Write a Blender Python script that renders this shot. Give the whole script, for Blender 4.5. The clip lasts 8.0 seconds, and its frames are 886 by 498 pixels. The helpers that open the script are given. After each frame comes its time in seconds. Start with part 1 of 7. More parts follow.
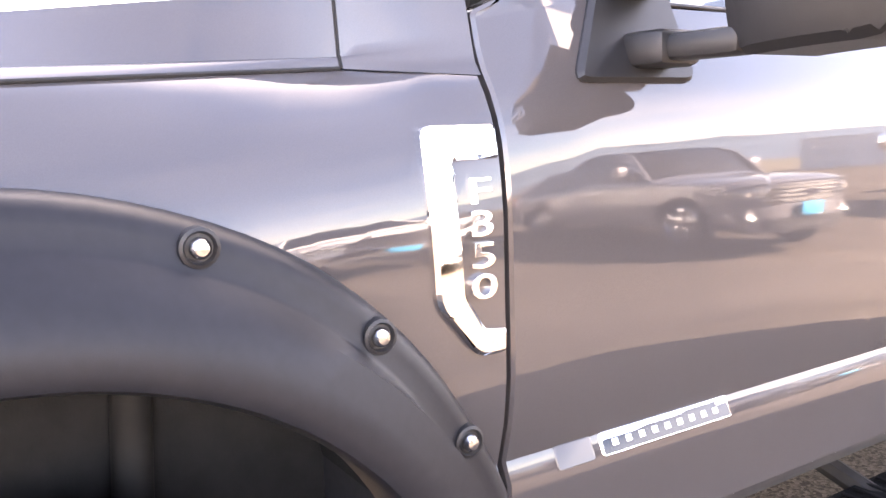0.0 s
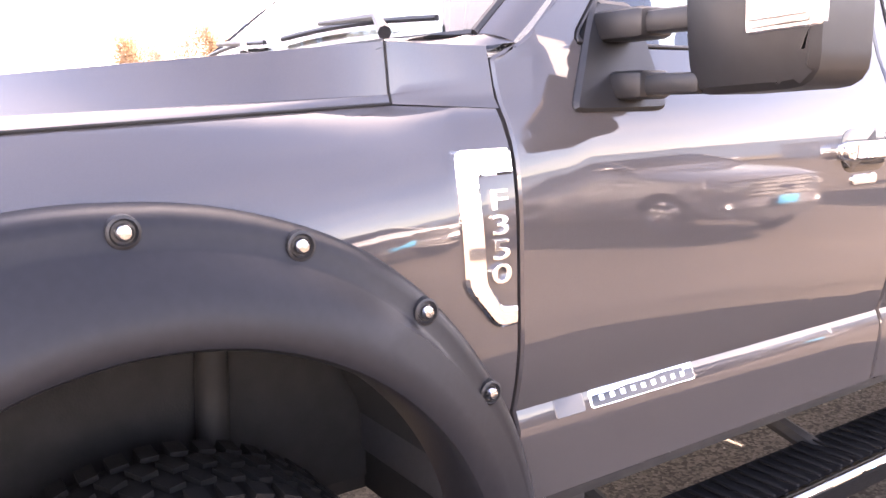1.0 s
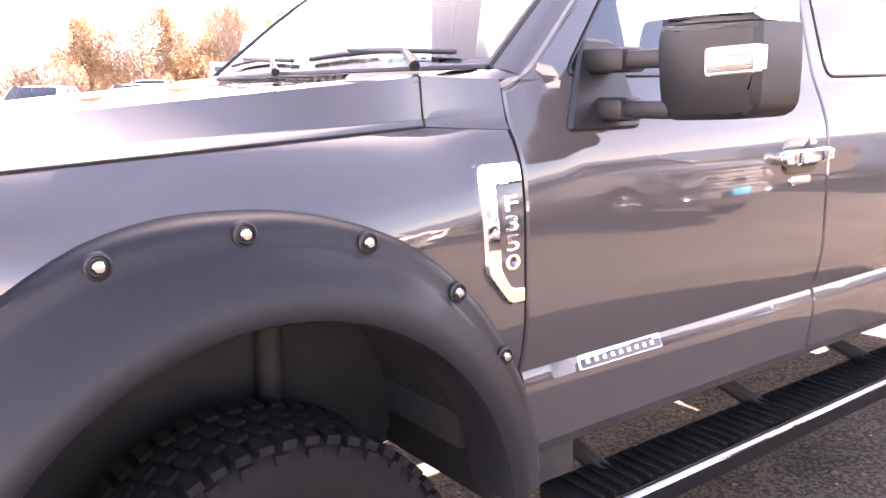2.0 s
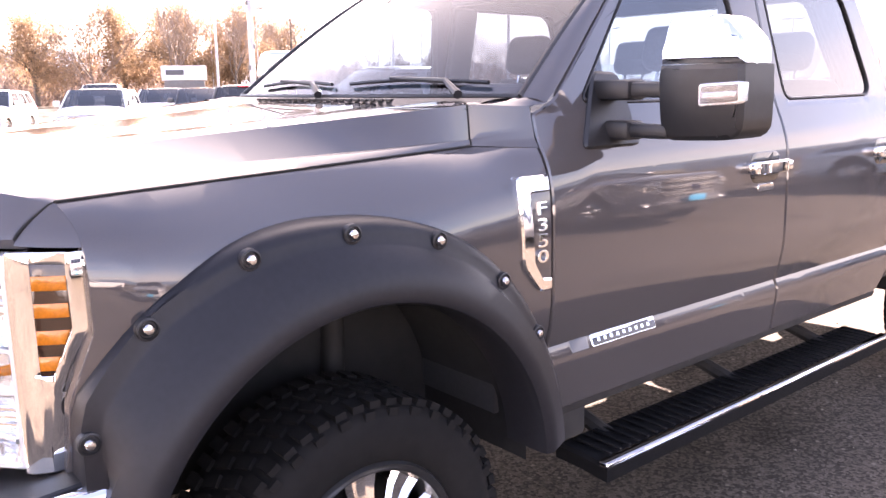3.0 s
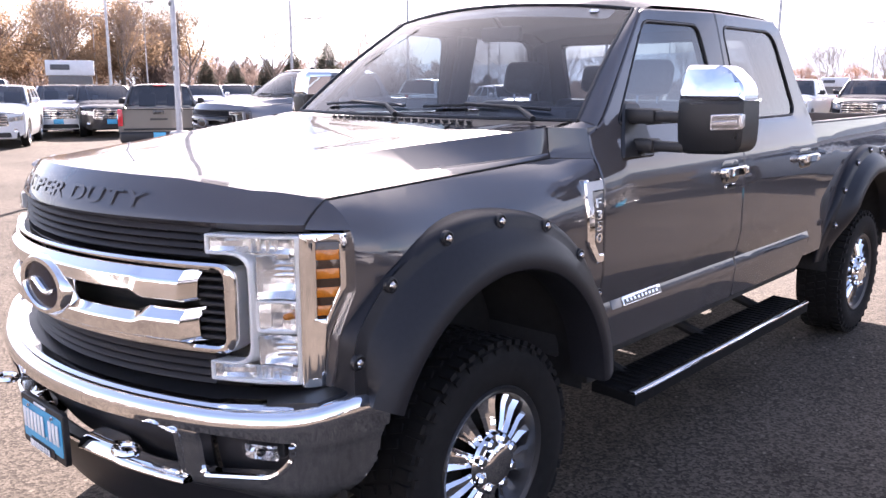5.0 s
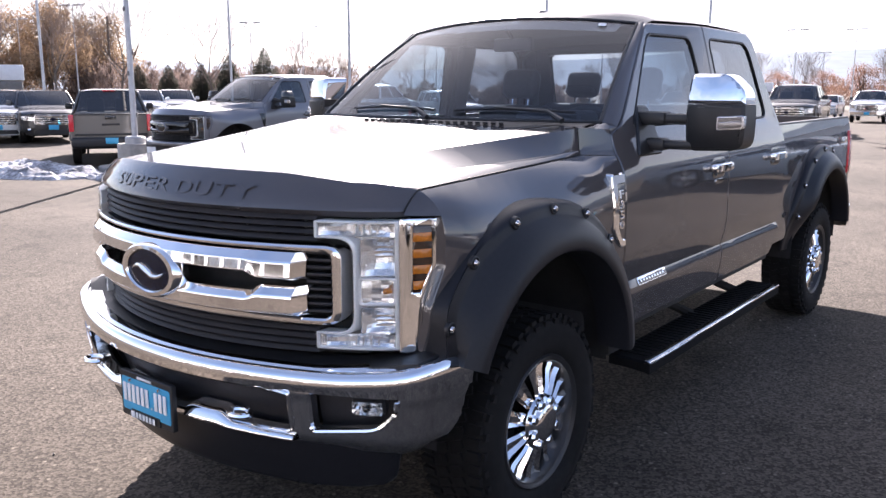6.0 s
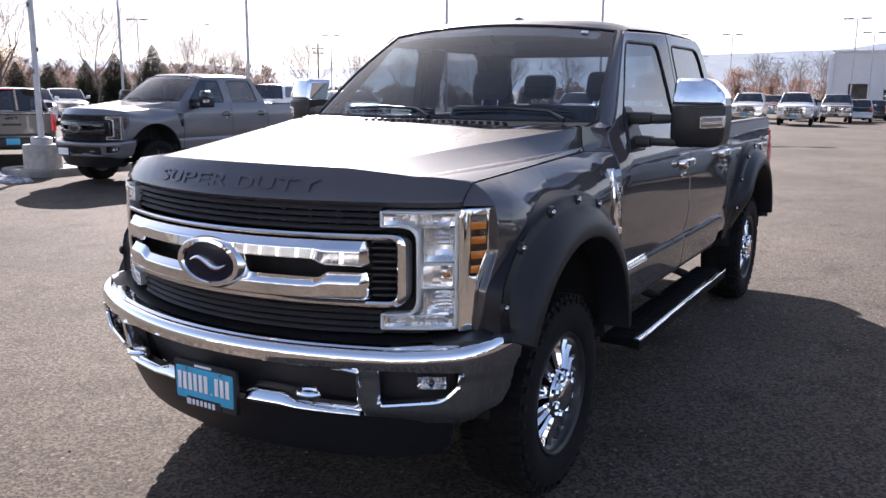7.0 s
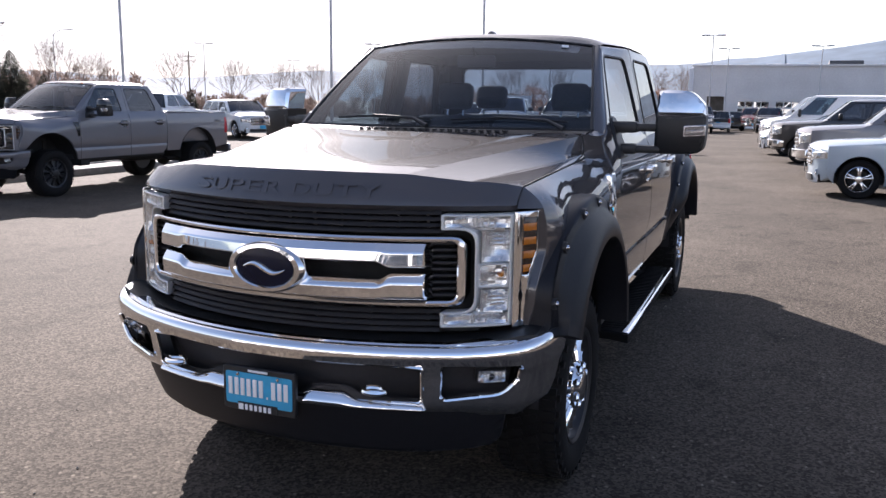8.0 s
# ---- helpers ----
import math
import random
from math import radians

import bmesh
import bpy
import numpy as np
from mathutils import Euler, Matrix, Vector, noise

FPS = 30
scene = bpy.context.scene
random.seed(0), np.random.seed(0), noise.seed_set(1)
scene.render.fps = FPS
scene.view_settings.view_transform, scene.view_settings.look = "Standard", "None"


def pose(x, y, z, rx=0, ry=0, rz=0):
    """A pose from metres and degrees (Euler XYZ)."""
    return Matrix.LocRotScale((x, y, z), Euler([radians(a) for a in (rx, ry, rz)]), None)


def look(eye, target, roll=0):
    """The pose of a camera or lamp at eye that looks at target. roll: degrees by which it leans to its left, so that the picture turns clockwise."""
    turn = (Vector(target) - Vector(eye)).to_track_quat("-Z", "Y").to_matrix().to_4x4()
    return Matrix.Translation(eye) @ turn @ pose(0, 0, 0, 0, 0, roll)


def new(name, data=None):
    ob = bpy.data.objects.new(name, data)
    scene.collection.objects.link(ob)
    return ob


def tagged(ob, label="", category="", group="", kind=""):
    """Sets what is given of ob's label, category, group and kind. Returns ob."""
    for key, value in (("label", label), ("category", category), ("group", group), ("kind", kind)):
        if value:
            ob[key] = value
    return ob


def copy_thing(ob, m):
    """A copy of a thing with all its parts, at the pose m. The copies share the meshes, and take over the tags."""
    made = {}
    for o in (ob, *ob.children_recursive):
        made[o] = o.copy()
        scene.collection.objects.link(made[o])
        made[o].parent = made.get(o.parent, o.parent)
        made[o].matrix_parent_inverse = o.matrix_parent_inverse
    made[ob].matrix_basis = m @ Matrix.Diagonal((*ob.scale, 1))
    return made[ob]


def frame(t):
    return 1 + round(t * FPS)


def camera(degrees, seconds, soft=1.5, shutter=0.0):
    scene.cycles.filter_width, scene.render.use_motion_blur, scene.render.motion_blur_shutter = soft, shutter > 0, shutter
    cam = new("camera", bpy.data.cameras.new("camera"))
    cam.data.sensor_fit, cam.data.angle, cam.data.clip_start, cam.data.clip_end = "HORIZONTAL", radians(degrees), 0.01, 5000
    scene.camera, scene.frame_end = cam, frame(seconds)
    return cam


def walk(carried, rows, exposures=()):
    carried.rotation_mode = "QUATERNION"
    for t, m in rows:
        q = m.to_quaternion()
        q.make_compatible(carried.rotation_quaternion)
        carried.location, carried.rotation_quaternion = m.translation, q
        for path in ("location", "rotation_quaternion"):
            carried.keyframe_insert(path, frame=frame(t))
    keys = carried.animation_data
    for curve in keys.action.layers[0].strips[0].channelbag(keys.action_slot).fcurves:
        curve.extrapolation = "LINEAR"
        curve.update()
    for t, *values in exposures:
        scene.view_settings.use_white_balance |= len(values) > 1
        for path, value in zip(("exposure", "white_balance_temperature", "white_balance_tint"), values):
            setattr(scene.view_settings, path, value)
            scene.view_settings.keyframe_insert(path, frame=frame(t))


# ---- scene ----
cam = camera(56.4, 8.0)
PATH = [
    (0, (1.939, 0.854, 1.391), (0.272, 1.915, 1.08), -1.5),
    (0.5, (2.06, 0.744, 1.424), (0.397, 1.808, 1.104), -1.5),
    (1, (2.172, 0.615, 1.465), (0.531, 1.704, 1.115), -1.2),
    (1.5, (2.29, 0.464, 1.52), (0.681, 1.586, 1.128), -0.8),
    (2, (2.394, 0.296, 1.558), (0.815, 1.46, 1.165), -0.9),
    (3.5, (2.607, -0.381, 1.66), (1.147, 0.929, 1.274), -0.4),
    (4, (2.636, -0.627, 1.699), (1.229, 0.74, 1.312), -0.1),
    (4.5, (2.665, -0.889, 1.726), (1.3, 0.52, 1.333), 0.05),
    (6, (2.578, -1.764, 1.736), (1.371, -0.215, 1.356), 0.1),
    (6.5, (2.45, -2.037, 1.74), (1.335, -0.421, 1.36), 0.2),
    (7, (2.277, -2.299, 1.739), (1.28, -0.607, 1.361), 0.4),
    (7.5, (2.047, -2.537, 1.739), (1.18, -0.773, 1.371), 0.6),
    (8, (1.761, -2.738, 1.732), (1.029, -0.911, 1.38), 0.75),
]
walk(cam, [(t, look(eye, target, roll)) for t, eye, target, roll in PATH],
     exposures=[(0, 5.07, 8300, 30), (0.8, 4.90, 8300, 34), (2, 4.63, 8150, 38), (3.5, 3.62, 7300, 35), (4.5, 3.14, 6850, 31), (6, 2.36, 6450, 23), (8, 1.77, 6350, 21)])

# ---- world, sun, exposure ----
SUN_AZ, SUN_EL = -38.5, 26.0        # degrees from +y towards +x, and above the horizon
sun_way = Vector((math.sin(radians(SUN_AZ)) * math.cos(radians(SUN_EL)),
                  math.cos(radians(SUN_AZ)) * math.cos(radians(SUN_EL)), math.sin(radians(SUN_EL))))
world = bpy.data.worlds.new("world")
scene.world = world
world.use_nodes = True
wn, wl = world.node_tree.nodes, world.node_tree.links
sky = wn.new("ShaderNodeTexSky")
sky.sky_type, sky.sun_disc = "NISHITA", False
sky.sun_elevation, sky.sun_rotation = radians(SUN_EL), radians(SUN_AZ)
sky.dust_density, sky.air_density = 0.4, 0.9
coord = wn.new("ShaderNodeTexCoord")
squash = wn.new("ShaderNodeMapping")
squash.inputs["Scale"].default_value = (1.6, 1.6, 5.0)
cloud = wn.new("ShaderNodeTexNoise")
cloud.inputs["Scale"].default_value, cloud.inputs["Detail"].default_value = 1.1, 3.0
cloud.inputs["Roughness"].default_value = 0.58
ramp = wn.new("ShaderNodeValToRGB")
ramp.color_ramp.elements[0].position, ramp.color_ramp.elements[1].position = 0.34, 0.68
mixc = wn.new("ShaderNodeMix")
mixc.data_type = "RGBA"
wl.new(coord.outputs["Generated"], squash.inputs["Vector"])
wl.new(squash.outputs[0], cloud.inputs["Vector"])
wl.new(cloud.outputs["Fac"], ramp.inputs[0])
# clouds are lit through from behind towards the sun, and thin out overhead
split = wn.new("ShaderNodeSeparateXYZ")
thin = wn.new("ShaderNodeMapRange")
thin.inputs["From Min"].default_value, thin.inputs["From Max"].default_value = 0.06, 0.40
thin.inputs["To Min"].default_value, thin.inputs["To Max"].default_value = 1.0, 0.10
dot = wn.new("ShaderNodeVectorMath")
dot.operation = "DOT_PRODUCT"
dot.inputs[1].default_value = sun_way
halo = wn.new("ShaderNodeMapRange")
halo.interpolation_type = "SMOOTHSTEP"
halo.inputs["From Min"].default_value, halo.inputs["From Max"].default_value = 0.56, 1.0
glow = wn.new("ShaderNodeMapRange")
glow.inputs["To Min"].default_value, glow.inputs["To Max"].default_value = 5.2, 6.5
fade, most = wn.new("ShaderNodeMath"), wn.new("ShaderNodeMath")
fade.operation, most.operation = "MULTIPLY", "MAXIMUM"
tone = wn.new("ShaderNodeVectorMath")
tone.operation = "SCALE"
tone.inputs[0].default_value = (1.0, 1.01, 1.03)
wl.new(coord.outputs["Generated"], split.inputs[0])
wl.new(coord.outputs["Generated"], dot.inputs[0])
wl.new(split.outputs["Z"], thin.inputs["Value"])
wl.new(ramp.outputs[0], fade.inputs[0])
wl.new(thin.outputs[0], fade.inputs[1])
wl.new(dot.outputs["Value"], halo.inputs["Value"])
wl.new(halo.outputs[0], glow.inputs["Value"])
wl.new(glow.outputs[0], tone.inputs["Scale"])
wl.new(tone.outputs[0], mixc.inputs[7])
wl.new(fade.outputs[0], most.inputs[0])
wl.new(halo.outputs[0], most.inputs[1])
wl.new(most.outputs[0], mixc.inputs[0])
wl.new(sky.outputs[0], mixc.inputs[6])
wl.new(mixc.outputs[2], wn["Background"].inputs["Color"])
wn["Background"].inputs["Strength"].default_value = 0.062

sun = new("sun", bpy.data.lights.new("sun", "SUN"))
sun.data.energy, sun.data.angle, sun.data.color = 4.3, radians(0.53), (1.0, 0.95, 0.87)
sun.matrix_world = look(tuple(sun_way * 60), (0, 0, 0))


# ---- materials ----
def material(name, color, rough=0.5, metal=0.0, coat=0.0, grain=0.0, grain_size=8.0, stain=0.0, stain_size=0.7,
             bump=0.0, bump_size=120.0, spec=0.5, per_object=0.0):
    """A principled material with colour variation at two scales and fine relief, in object space metres."""
    m = bpy.data.materials.new(name)
    m.use_nodes = True
    n, l = m.node_tree.nodes, m.node_tree.links
    p = n["Principled BSDF"]
    p.inputs["Base Color"].default_value = (*color, 1)
    p.inputs["Roughness"].default_value, p.inputs["Metallic"].default_value = rough, metal
    p.inputs["Coat Weight"].default_value, p.inputs["Coat Roughness"].default_value = coat, 0.03
    p.inputs["Specular IOR Level"].default_value = spec
    geo = n.new("ShaderNodeTexCoord")
    last = None
    for amount, size, detail in ((grain, grain_size, 4.0), (stain, stain_size, 5.0)):
        if amount <= 0:
            continue
        tex = n.new("ShaderNodeTexNoise")
        tex.inputs["Scale"].default_value, tex.inputs["Detail"].default_value = size, detail
        l.new(geo.outputs["Object"], tex.inputs["Vector"])
        rng = n.new("ShaderNodeMapRange")
        rng.inputs["From Min"].default_value, rng.inputs["From Max"].default_value = 0.3, 0.7
        rng.inputs["To Min"].default_value, rng.inputs["To Max"].default_value = 1 - amount, 1 + amount
        l.new(tex.outputs["Fac"], rng.inputs["Value"])
        mul = n.new("ShaderNodeMix")
        mul.data_type, mul.blend_type = "RGBA", "MULTIPLY"
        mul.inputs[0].default_value = 1.0
        if last is None:
            mul.inputs[6].default_value = (*color, 1)
        else:
            l.new(last, mul.inputs[6])
        l.new(rng.outputs["Result"], mul.inputs[7])
        last = mul.outputs[2]
    if per_object > 0:
        info = n.new("ShaderNodeObjectInfo")
        rng = n.new("ShaderNodeMapRange")
        rng.inputs["To Min"].default_value, rng.inputs["To Max"].default_value = 1 - per_object, 1 + per_object
        l.new(info.outputs["Random"], rng.inputs["Value"])
        mul = n.new("ShaderNodeMix")
        mul.data_type, mul.blend_type = "RGBA", "MULTIPLY"
        mul.inputs[0].default_value = 1.0
        if last is None:
            mul.inputs[6].default_value = (*color, 1)
        else:
            l.new(last, mul.inputs[6])
        l.new(rng.outputs["Result"], mul.inputs[7])
        last = mul.outputs[2]
    if last is not None:
        l.new(last, p.inputs["Base Color"])
    if bump > 0:
        tex = n.new("ShaderNodeTexNoise")
        tex.inputs["Scale"].default_value, tex.inputs["Detail"].default_value = bump_size, 3.0
        l.new(geo.outputs["Object"], tex.inputs["Vector"])
        b = n.new("ShaderNodeBump")
        b.inputs["Strength"].default_value, b.inputs["Distance"].default_value = bump, 0.004
        l.new(tex.outputs["Fac"], b.inputs["Height"])
        l.new(b.outputs["Normal"], p.inputs["Normal"])
    return m


def glass(name, tint, gloss_rough=0.01, base=0.06):
    """A thin pane: tinted see-through with a mirror gloss that grows at grazing angles."""
    m = bpy.data.materials.new(name)
    m.use_nodes = True
    n, l = m.node_tree.nodes, m.node_tree.links
    n.remove(n["Principled BSDF"])
    see, gloss, mix, edge = (n.new("ShaderNodeBsdfTransparent"), n.new("ShaderNodeBsdfGlossy"),
                             n.new("ShaderNodeMixShader"), n.new("ShaderNodeLayerWeight"))
    rise, lift = n.new("ShaderNodeMath"), n.new("ShaderNodeMath")
    rise.operation, rise.inputs[1].default_value = "POWER", 4.0
    lift.operation, lift.inputs[1].default_value, lift.inputs[2].default_value = "MULTIPLY_ADD", 0.92, base
    see.inputs["Color"].default_value = (*tint, 1)
    gloss.inputs["Roughness"].default_value = gloss_rough
    l.new(edge.outputs["Facing"], rise.inputs[0])
    l.new(rise.outputs[0], lift.inputs[0])
    l.new(lift.outputs[0], mix.inputs[0])
    l.new(see.outputs[0], mix.inputs[1])
    l.new(gloss.outputs[0], mix.inputs[2])
    l.new(mix.outputs[0], n["Material Output"].inputs["Surface"])
    return m


def car_paint(name, color, rough=0.38, metal=0.55):
    """Metallic paint with flakes under clear coat, and a thin dust film."""
    m = material(name, color, rough, metal, 1.0, grain=0.10, grain_size=900.0, stain=0.05, stain_size=1.5)
    return m


GREY_PAINT = car_paint("dark_stone_metallic_paint", (0.063, 0.057, 0.057), rough=0.46, metal=0.045)
GREY_PAINT.node_tree.nodes["Principled BSDF"].inputs["Coat IOR"].default_value = 1.75
GREY_PAINT.node_tree.nodes["Principled BSDF"].inputs["Specular IOR Level"].default_value = 0.015
GREY_PAINT.node_tree.nodes["Principled BSDF"].inputs["Coat Roughness"].default_value = 0.032
GREY_PAINT_B = car_paint("steel_grey_paint", (0.165, 0.165, 0.178), metal=0.35)
BLUE_PAINT = car_paint("ice_blue_paint", (0.42, 0.50, 0.56), metal=0.3)
WHITE_PAINT = car_paint("white_paint", (0.75, 0.75, 0.74), metal=0.0)
BLACK_PAINT = car_paint("black_paint", (0.012, 0.012, 0.014), metal=0.1)
TAN_PAINT = car_paint("bronze_paint", (0.15, 0.14, 0.125), metal=0.4)
RED_PAINT = car_paint("dark_red_paint", (0.16, 0.03, 0.03), metal=0.2)
SILVER_PAINT = car_paint("silver_paint", (0.45, 0.45, 0.46), metal=0.5)
CHROME = material("chrome", (0.93, 0.925, 0.92), 0.045, 1.0)
REFLECTOR = material("lamp_reflector", (0.84, 0.85, 0.86), 0.13, 0.92)
GRILLE_BLACK = material("grille_black", (0.026, 0.024, 0.025), 0.55, 0, grain=0.1, grain_size=40, spec=0.4)
LAMP_CHROME = material("faceted_reflector", (0.84, 0.845, 0.85), 0.20, 0.8)
CHROME_DARK = material("smoked_chrome", (0.30, 0.30, 0.31), 0.22, 0.9)
BUMPER_CHROME = material("bumper_chrome", (0.90, 0.895, 0.89), 0.10, 1.0)
CHROME_DULL = material("reflector_chrome", (0.84, 0.85, 0.86), 0.24, 0.9)
RIM_DARK = material("dark_rim", (0.05, 0.05, 0.052), 0.35, 0.6)
STEEL = material("bolt_steel", (0.62, 0.62, 0.63), 0.22, 1.0)
ALUMINIUM = material("polished_aluminium", (0.72, 0.73, 0.75), 0.14, 1.0, stain=0.08, stain_size=9.0)
FLARE = material("satin_black_plastic", (0.0115, 0.0118, 0.0145), 0.41, 0, grain=0.12, grain_size=60, bump=0.05, bump_size=600, spec=0.26)
PLASTIC = material("black_plastic", (0.012, 0.012, 0.013), 0.46, 0, grain=0.15, grain_size=40, bump=0.10, bump_size=500)
STEP_PAD = material("step_pad_rubber", (0.007, 0.007, 0.0075), 0.75, 0, grain=0.2, grain_size=40, bump=0.15, bump_size=400, spec=0.12)
GLOSS_BLACK = material("gloss_black", (0.012, 0.012, 0.013), 0.12, 0, 0.5)
RUBBER = material("tyre_rubber", (0.0085, 0.0080, 0.0078), 0.85, 0, grain=0.25, grain_size=25, stain=0.2, stain_size=4, bump=0.15, bump_size=300, spec=0.22)
UNDER = material("dirty_underbody", (0.018, 0.017, 0.016), 0.8, 0, grain=0.3, grain_size=14)
WELL = material("wheel_well_liner", (0.012, 0.012, 0.012), 0.85, 0, grain=0.3, grain_size=20, bump=0.2, bump_size=200)
INTERIOR = material("dark_interior_trim", (0.035, 0.034, 0.036), 0.62, 0, grain=0.12, grain_size=60, bump=0.1, bump_size=300)
SEAT = material("charcoal_seat_cloth", (0.045, 0.044, 0.047), 0.85, 0, grain=0.2, grain_size=90, bump=0.2, bump_size=400)
WINDSHIELD = glass("windshield_glass", (0.60, 0.68, 0.77), 0.012, 0.055)
SIDE_GLASS = glass("side_glass", (0.26, 0.34, 0.38), 0.01, 0.12)
PRIVACY = glass("privacy_glass", (0.20, 0.22, 0.24), 0.01, 0.13)
PRIVACY_REAR = glass("tinted_rear_glass", (0.47, 0.52, 0.56), 0.01, 0.06)
LAMP_GLASS = glass("clear_lamp_lens", (0.95, 0.96, 0.96), 0.02, 0.04)
LAMP_EDGE = material("bright_lamp_edge", (0.78, 0.78, 0.77), 0.32, 0.35)
AMBER = material("amber_lens", (0.50, 0.150, 0.012), 0.20, 0, 0.4, grain=0.15, grain_size=150)
AMBER_DARK = material("dark_amber_lens", (0.034, 0.014, 0.007), 0.18, 0, 0.5, grain=0.15, grain_size=150)
RED_LENS = material("red_lens", (0.55, 0.02, 0.03), 0.16, 0, 0.6, grain=0.15, grain_size=150)
WHITE_LENS = material("white_lens", (0.75, 0.75, 0.75), 0.15, 0, 0.5)
BADGE_BLUE = material("badge_blue_black", (0.004, 0.006, 0.020), 0.22, 0, 0.1, spec=0.25)
PLATE_BLUE = material("plate_blue", (0.03, 0.36, 0.60), 0.35, 0, 0.3, grain=0.04, grain_size=30)
PLATE_WHITE = material("plate_white", (0.80, 0.80, 0.80), 0.4)
EMBOSS = material("letter_gloss_grey", (0.060, 0.054, 0.052), 0.45, 0.28, 1.0)
MIRROR = material("mirror_glass", (0.85, 0.86, 0.87), 0.02, 1.0)
"""structure"""
CONCRETE = material("weathered_concrete", (0.36, 0.34, 0.31), 0.85, 0, grain=0.18, grain_size=9, stain=0.2, stain_size=1.2, bump=0.5, bump_size=60)
KERB = material("kerb_concrete", (0.27, 0.255, 0.235), 0.85, 0, grain=0.15, grain_size=8, stain=0.2, stain_size=0.8, bump=0.4, bump_size=70)
SNOW = material("old_snow", (0.36, 0.36, 0.375), 0.9, 0, grain=0.55, grain_size=14, stain=0.55, stain_size=3.0, bump=0.9, bump_size=35, spec=0.1)
GRAVEL = material("gravel", (0.26, 0.24, 0.21), 0.9, 0, grain=0.5, grain_size=26, stain=0.2, stain_size=1.0, bump=0.8, bump_size=45)
CHIPPING = material("pale_chippings", (0.30, 0.26, 0.21), 0.9, 0, grain=0.4, grain_size=14)
GRASS = material("dry_winter_grass", (0.11, 0.092, 0.058), 0.9, 0, grain=0.35, grain_size=2.0, stain=0.25, stain_size=0.05)
POLE = material("galvanised_pole", (0.46, 0.46, 0.47), 0.45, 0.3, grain=0.08, grain_size=12, stain=0.12, stain_size=2)
POLE_DARK = material("dark_pole", (0.16, 0.15, 0.14), 0.6, 0.1, grain=0.12, grain_size=8)
WALL = material("grey_stucco_wall", (0.72, 0.70, 0.68), 0.85, 0, grain=0.05, grain_size=6, stain=0.08, stain_size=0.35, bump=0.2, bump_size=60)
WALL_LIGHT = material("white_metal_panel", (0.72, 0.72, 0.72), 0.5, 0, grain=0.04, grain_size=4, stain=0.06, stain_size=0.5)
TRIM_DARK = material("dark_roof_trim", (0.09, 0.09, 0.095), 0.5, 0, grain=0.1, grain_size=5)
PANE = glass("building_pane", (0.30, 0.33, 0.35), 0.01, 0.45)
ROOM = material("dim_room", (0.30, 0.28, 0.26), 0.8, 0, grain=0.3, grain_size=1.5)
BARK = material("bark", (0.13, 0.105, 0.085), 0.9, 0, grain=0.3, grain_size=12, stain=0.2, stain_size=2)


def leaf(name, color, grain=0.35, grain_size=1.2, thin=0.5, per_object=0.2):
    """Thin foliage that scatters light on both sides."""
    m = material(name, color, 0.85, 0, grain=grain, grain_size=grain_size, stain=0.2, stain_size=0.25, per_object=per_object, spec=0.2)
    n, l = m.node_tree.nodes, m.node_tree.links
    p = n["Principled BSDF"]
    back, mix = n.new("ShaderNodeBsdfTranslucent"), n.new("ShaderNodeMixShader")
    mix.inputs[0].default_value = thin
    l.new(p.inputs["Base Color"].links[0].from_socket, back.inputs["Color"])
    l.new(p.outputs[0], mix.inputs[1])
    l.new(back.outputs[0], mix.inputs[2])
    l.new(mix.outputs[0], n["Material Output"].inputs["Surface"])
    return m


TWIG = material("bare_twigs", (0.21, 0.16, 0.13), 0.9, 0, per_object=0.2, grain=0.3, grain_size=1.0)
NEEDLES = leaf("conifer_needles", (0.062, 0.066, 0.048), 0.35, 2.0, 0.30)
WILLOW = leaf("autumn_willow_leaves", (0.34, 0.235, 0.15))
RUSSET = leaf("russet_leaves", (0.28, 0.15, 0.10))
SCRUB = leaf("brown_scrub", (0.185, 0.142, 0.124), 0.35, 0.8, 0.45)
# Distance haze is put into the ridge's base colour as pale blue.
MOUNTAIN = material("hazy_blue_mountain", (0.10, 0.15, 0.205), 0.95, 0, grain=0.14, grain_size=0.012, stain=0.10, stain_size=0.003)


